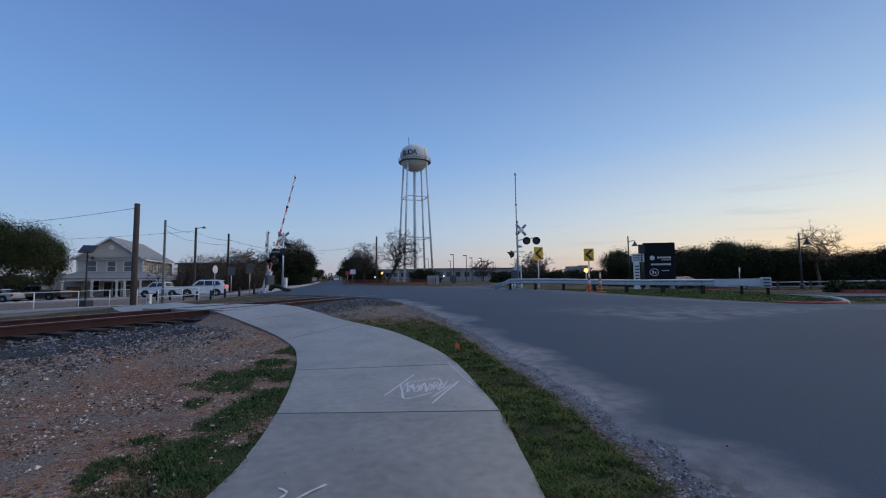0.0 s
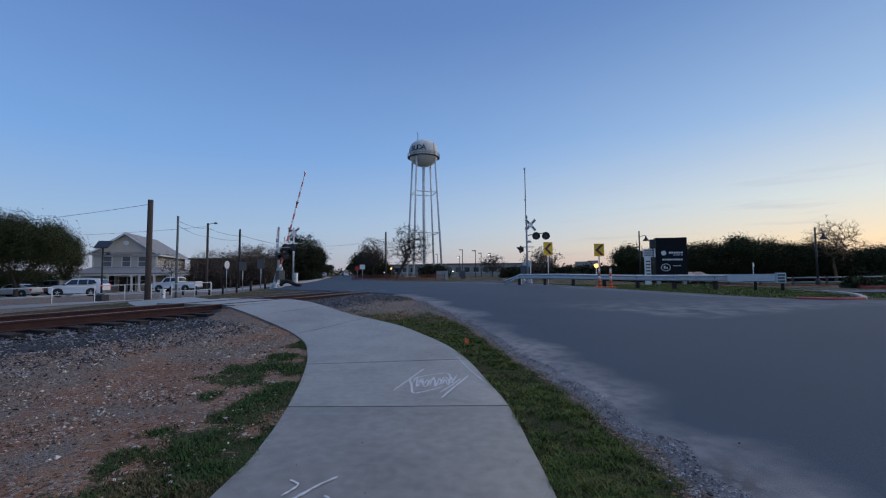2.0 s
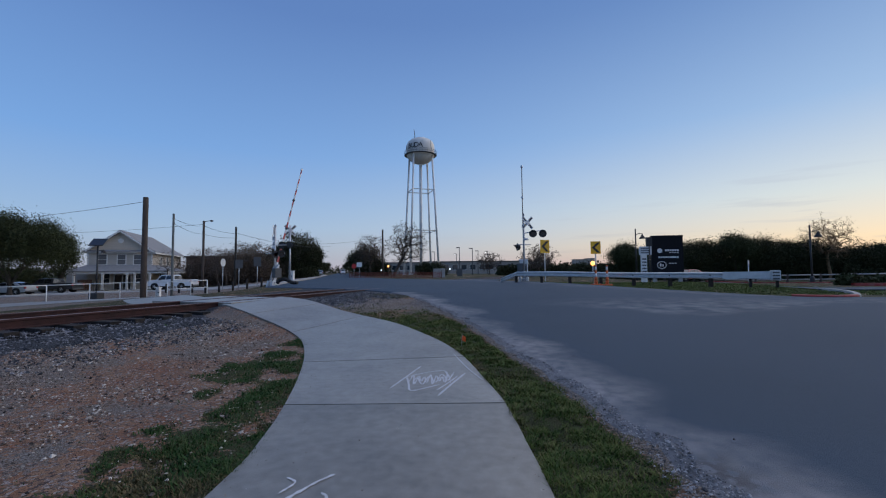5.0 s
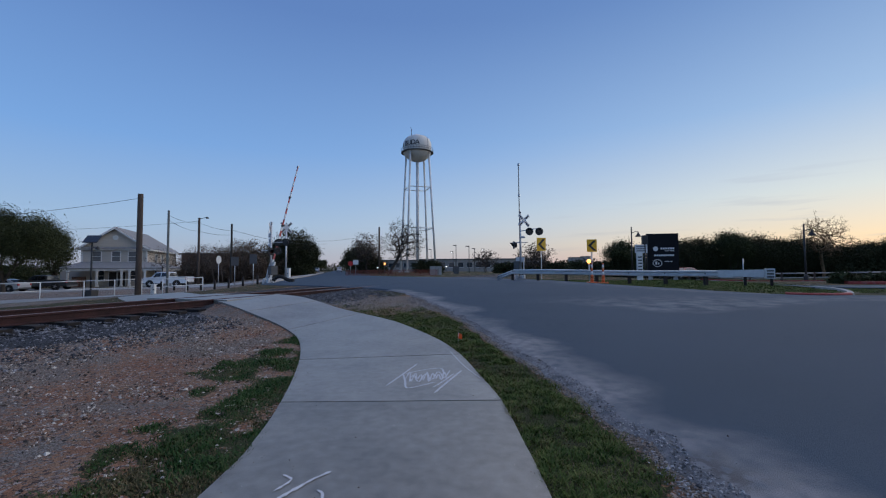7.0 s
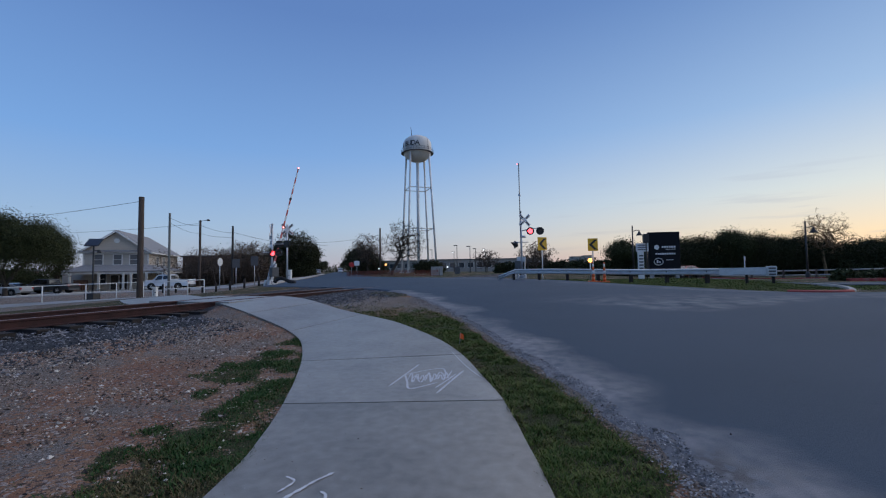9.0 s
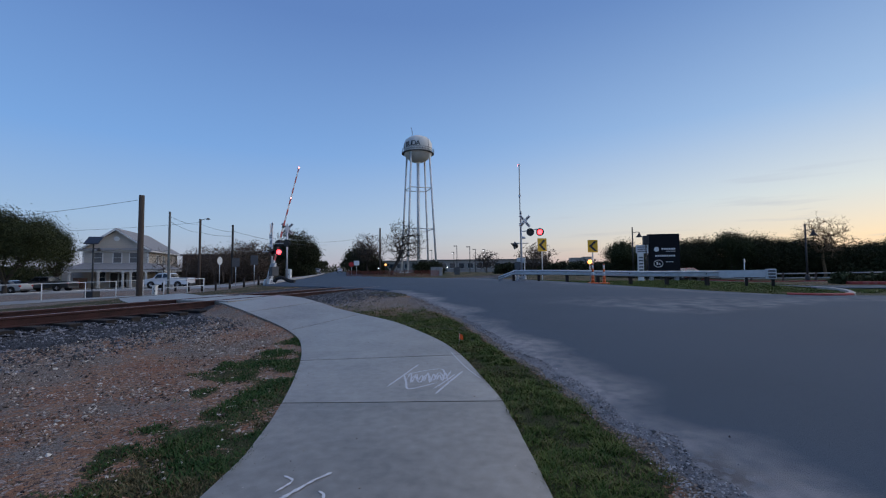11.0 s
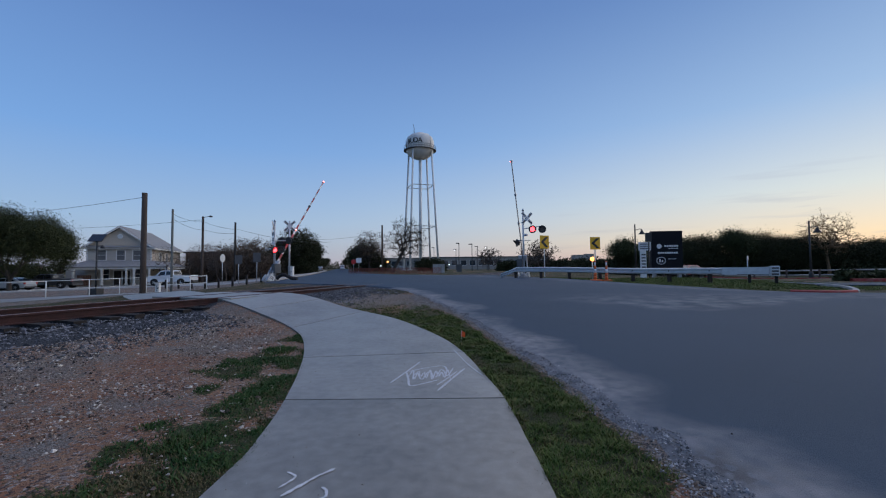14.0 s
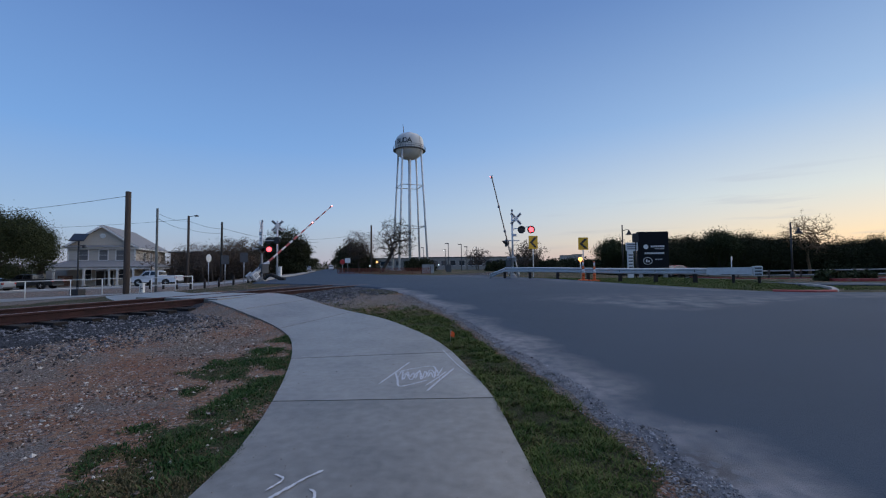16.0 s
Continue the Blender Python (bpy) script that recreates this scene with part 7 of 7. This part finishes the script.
build_car("suv", "suv", ground_at(-37.5, 150, 0.06), -75, 4.6, 1.85, 1.7, PAINT_WHITE, "white suv far down the road")
build_car("sedan", "sedan", ground_at(-36.0, 118, 0.03), -75, 4.5, 1.8, 1.45, PAINT_SILVER, "pale car parked by the far road")


# ---- chalk, flag, grass ----
def chalk():
    strokes = [[(-0.63, 4.62), (-0.5, 5.08), (-0.35, 5.61)], [(-0.49, 5.08), (-0.27, 5.27), (-0.05, 5.35), (0.0, 5.15), (0.03, 4.96)],
               [(-0.49, 5.08), (-0.44, 4.78), (-0.4, 4.53), (-0.25, 4.61), (-0.09, 4.75)], [(-0.1, 4.34), (0.04, 4.74), (0.22, 5.23)],
               [(-0.12, 4.53), (0.0, 4.79), (0.12, 5.09)], [(0.1, 6.29), (0.27, 5.43), (0.42, 4.88)],
               [(-0.94, 2.38), (-0.88, 2.48), (-0.8, 2.61), (-0.72, 2.7)], [(-1.01, 2.66), (-0.94, 2.61), (-0.95, 2.55), (-0.99, 2.47)],
               [(-0.74, 2.48), (-0.7, 2.44), (-0.69, 2.37), (-0.75, 2.34)]]
    scribble = [(-0.45 + 0.035 * k, 4.97 + 0.16 * (1 if k % 2 else -1) + 0.06 * math.sin(k * 2.1)) for k in range(15)]
    second = [(-0.40 + 0.04 * k, 4.86 + 0.17 * math.sin(k * 1.7) + 0.02 * k) for k in range(13)]
    widths = [0.040, 0.034, 0.038, 0.042, 0.032, 0.024, 0.038, 0.028, 0.030]
    rnd = random.Random(8)
    for pts, w in list(zip(strokes, widths)) + [(scribble, 0.028), (second, 0.028)]:
        line = smooth_line(pts, 90)
        bm = bmesh.new()
        prev = None
        for i in range(90):
            d = line[min(89, i + 1)] - line[max(0, i - 1)]
            d /= max(1e-6, np.linalg.norm(d))
            n = np.array([-d[1], d[0]])
            hw = w * (0.30 + 0.22 * noise.noise(Vector((line[i][0] * 40, line[i][1] * 40, 0)))) * min(1.0, (i + 2) / 8, (91 - i) / 8)
            off = w * 0.12 * noise.noise(Vector((line[i][0] * 25, line[i][1] * 25, 5)))
            row = [bm.verts.new((p[0], p[1], path_z(*p) + 0.0045)) for p in (line[i] + n * (off - hw), line[i] + n * (off + hw))]
            if prev:
                bm.faces.new((prev[0], row[0], row[1], prev[1]))
            prev = row
        bmesh.ops.recalc_face_normals(bm, faces=bm.faces)
        part_ob = part("chalk_mark", bm, CHALK)
        tagged(part_ob, "white chalk scribble on the concrete path", "chalk drawing", group="chalk marks")


def marker_flag():
    x, y = 0.235, 6.95
    f = thing("marker_flag", ground_at(x, y), "small orange marker flag in the grass", "flag")
    bm = bmesh.new()
    add_tube(bm, (0, 0, -0.02), (0.015, 0, 0.2), 0.003, 0.003, 6)
    part("wire", bm, GALV, f)
    bm = bmesh.new()
    vs = [bm.verts.new(p) for p in ((0.0, 0, 0.10), (0.07, 0.03, 0.07), (0.075, 0.02, 0.15), (0.01, 0, 0.19))]
    bm.faces.new(vs)
    bmesh.ops.solidify(bm, geom=bm.faces, thickness=0.004)
    part("flag", bm, glow_free("orange_flag"), f, "bright orange plastic flag")


def glow_free(name):
    return mat(name, [(0.75, 0.14, 0.03), (0.85, 0.2, 0.05)], 8, 0.5, local=True)


def blades(name, x, y, h, material, seed, label, width=0.0035):
    """Grass as bent three-sided blades in one mesh."""
    rnd = np.random.RandomState(seed)
    n = len(x)
    z = land(x, y) - 0.01
    a = rnd.rand(n) * 6.28
    lean = rnd.uniform(0.3, 1.6, n) * h
    w = width * rnd.uniform(0.6, 1.4, n) * (1 + 0.10 * np.hypot(x, y))
    dx, dy = np.cos(a), np.sin(a)
    px, py = -dy * w, dx * w
    V = np.stack([np.stack([x - px, y - py, z], 1), np.stack([x + px, y + py, z], 1),
                  np.stack([x + px * .7 + dx * lean * .4, y + py * .7 + dy * lean * .4, z + h * .6], 1), np.stack([x - px * .7 + dx * lean * .4, y - py * .7 + dy * lean * .4, z + h * .6], 1),
                  np.stack([x + dx * lean, y + dy * lean, z + h], 1)], 1).reshape(-1, 3)
    i = np.arange(n)[:, None] * 5
    F = [tuple(f) for f in (i + np.array([[0, 1, 2, 3]]))] + [tuple(f) for f in (i + np.array([[3, 2, 4]]))]
    me = mesh_from(name, V, F, material, smooth=False)
    tagged(new(name, me), label, "grass", kind="stuff")


def build_grass():
    rnd = np.random.RandomState(9)
    # turf strip between path and gravel
    n = 130000
    y = 1.2 + 11.8 * rnd.rand(n) ** 1.5
    a, b = curve_x(PATH_R, y), curve_x(GRASS_R, y)
    x = a + 0.0 + (b - a + 0.12) * rnd.rand(n) ** 0.95
    f = fuzz(x, y, 1.6)
    thin = np.clip((12.4 - y) / 4.5, 0.03, 1) * np.clip((b + 0.22 * f - x) / 0.16, 0, 1) * np.clip(0.85 + 0.9 * fuzz(x + 3, y, 4.5), 0.15, 1)
    k = rnd.rand(n) < thin
    h = (0.018 + 0.030 * rnd.rand(n)) * (1 + 0.7 * f + 0.9 * fuzz(x, y + 7, 6.0))
    dry = (rnd.rand(n) < 0.20 + 0.9 * np.clip(fuzz(x + 9, y, 1.1), 0, 1))
    blades("turf_grass", x[k & ~dry], y[k & ~dry], np.clip(h[k & ~dry], 0.012, 0.08), GRASS, 1, "short green grass beside the concrete path")
    blades("dry_turf", x[k & dry], y[k & dry], np.clip(h[k & dry] * 0.8, 0.02, 0.1), STRAW, 2, "dry straw-coloured grass in the strip")
    # sparse patches on the soil side
    n = 200000
    y = 1.0 + 8.5 * rnd.rand(n) ** 1.2
    x = curve_x(PATH_L, y) + 0.02 - 2.6 * rnd.rand(n) ** 1.2
    zn = zones(x, y)[:, 0]
    f = fuzz(x, y, 2.2)
    k = rnd.rand(n) < np.clip((zn - 0.2) * 1.1 + 0.35 * f, 0.0, 0.85)
    dry = rnd.rand(n) < np.clip(0.30 - 1.0 * fuzz(x + 5, y + 5, 2.2) + 0.7 * np.clip((2.85 - y) / 0.3, 0, 1), 0.06, 0.95)
    h = (0.015 + 0.028 * rnd.rand(n)) * (1 + 0.6 * f)
    blades("patchy_grass", x[k & ~dry], y[k & ~dry], np.clip(h[k & ~dry], 0.01, 0.07), GRASS_DARK, 3, "patchy green grass on reddish soil")
    blades("patchy_dry_grass", x[k & dry], y[k & dry], np.clip(h[k & dry] * 0.7, 0.015, 0.09), STRAW, 4, "dry patchy grass on reddish soil")
    # grass island under the guardrail
    n = 50000
    x = rnd.uniform(5.5, 18, n)
    y = rnd.uniform(14, 30, n)
    k = (inside_road(x, y) < -0.25) & (x < 17.5)
    x, y = x[k], y[k]
    blades("island_grass", x, y, rnd.uniform(0.02, 0.06, len(x)), GRASS, 5, "short green grass under the guardrail", 0.006)


chalk()
marker_flag()
build_grass()


# ---- what moves ----
def flashes(first, on=0.5, period=1.2, until=16.0):
    """Start and end of each lit spell."""
    t, out = first, []
    while t < until:
        out.append((t, min(t + on, until)))
        t += period
    return out


def key_lamp(lamp, out, back, spells):
    rows = [(0.0, back)]
    for a, b in spells:
        rows += [(a - 0.067, back), (a, out)]
        if b < 15.99:
            rows += [(b - 0.034, out), (b + 0.033, back)]
    rows.append((16.0, out if spells and spells[-1][1] > 15.99 else back))
    walk(lamp, rows)


def motions():
    # the white suv leaves along the side street
    rows = []
    for t in (0.0, 1.0, 2.0, 3.0, 4.0, 6.0, 9.0, 16.0):
        x, y = -23.9 - 5.50 * min(t, 9.0), 42.3 - 1.73 * min(t, 9.0)
        rows.append((t, pose(x, y, zat(x, y) + 0.04, 0, 0, 17.5)))
    walk(SUV, rows)
    for w, at in SUV_WHEELS:
        walk(w, [(t, pose(at[0], at[1], at[2], 0, -min(t, 9.0) * 5.77 / 0.35 * 57.3, 0)) for t in [k * 0.0667 for k in range(136)]] + [(16.0, pose(at[0], at[1], at[2], 0, -9.0 * 5.77 / 0.35 * 57.3, 0))])
    # arms: degrees from upright
    _, arm, at, lamps, arm_lamps = GATE_L
    walk(arm, [(t, at(a)) for t, a in ((0, 15.4), (11.5, 15.4), (12.1, 15.4), (12.5, 16.5), (13.0, 22.5), (13.5, 27.2), (14.0, 32), (14.5, 37), (15.0, 42), (15.5, 46.5), (16.0, 51))])
    first, second = flashes(8.29, 0.55), flashes(8.95)
    for (lamp, out, back), spells in zip(lamps, (first, second, first, second)):
        key_lamp(lamp, out, back, spells)
    for (lamp, out, back), spells in zip(arm_lamps, ([(8.35, 16.0)], first, second)):
        key_lamp(lamp, out, back, spells)
    _, arm, at, lamps, arm_lamps = GATE_R
    walk(arm, [(t, at(a)) for t, a in ((0, 0.9), (11.5, 0.9), (12.0, 2.1), (12.5, 7.8), (13.0, 12.2), (13.5, 17.6), (14.0, 23.2), (14.5, 28.3), (15.0, 33.2), (15.5, 38), (16.0, 44))])
    first = flashes(8.36)
    for (lamp, out, back), spells in zip(lamps, (second, first, [])):
        key_lamp(lamp, out, back, spells)
    for (lamp, out, back), spells in zip(arm_lamps, ([(8.35, 16.0)], [], [])):
        key_lamp(lamp, out, back, spells)


motions()
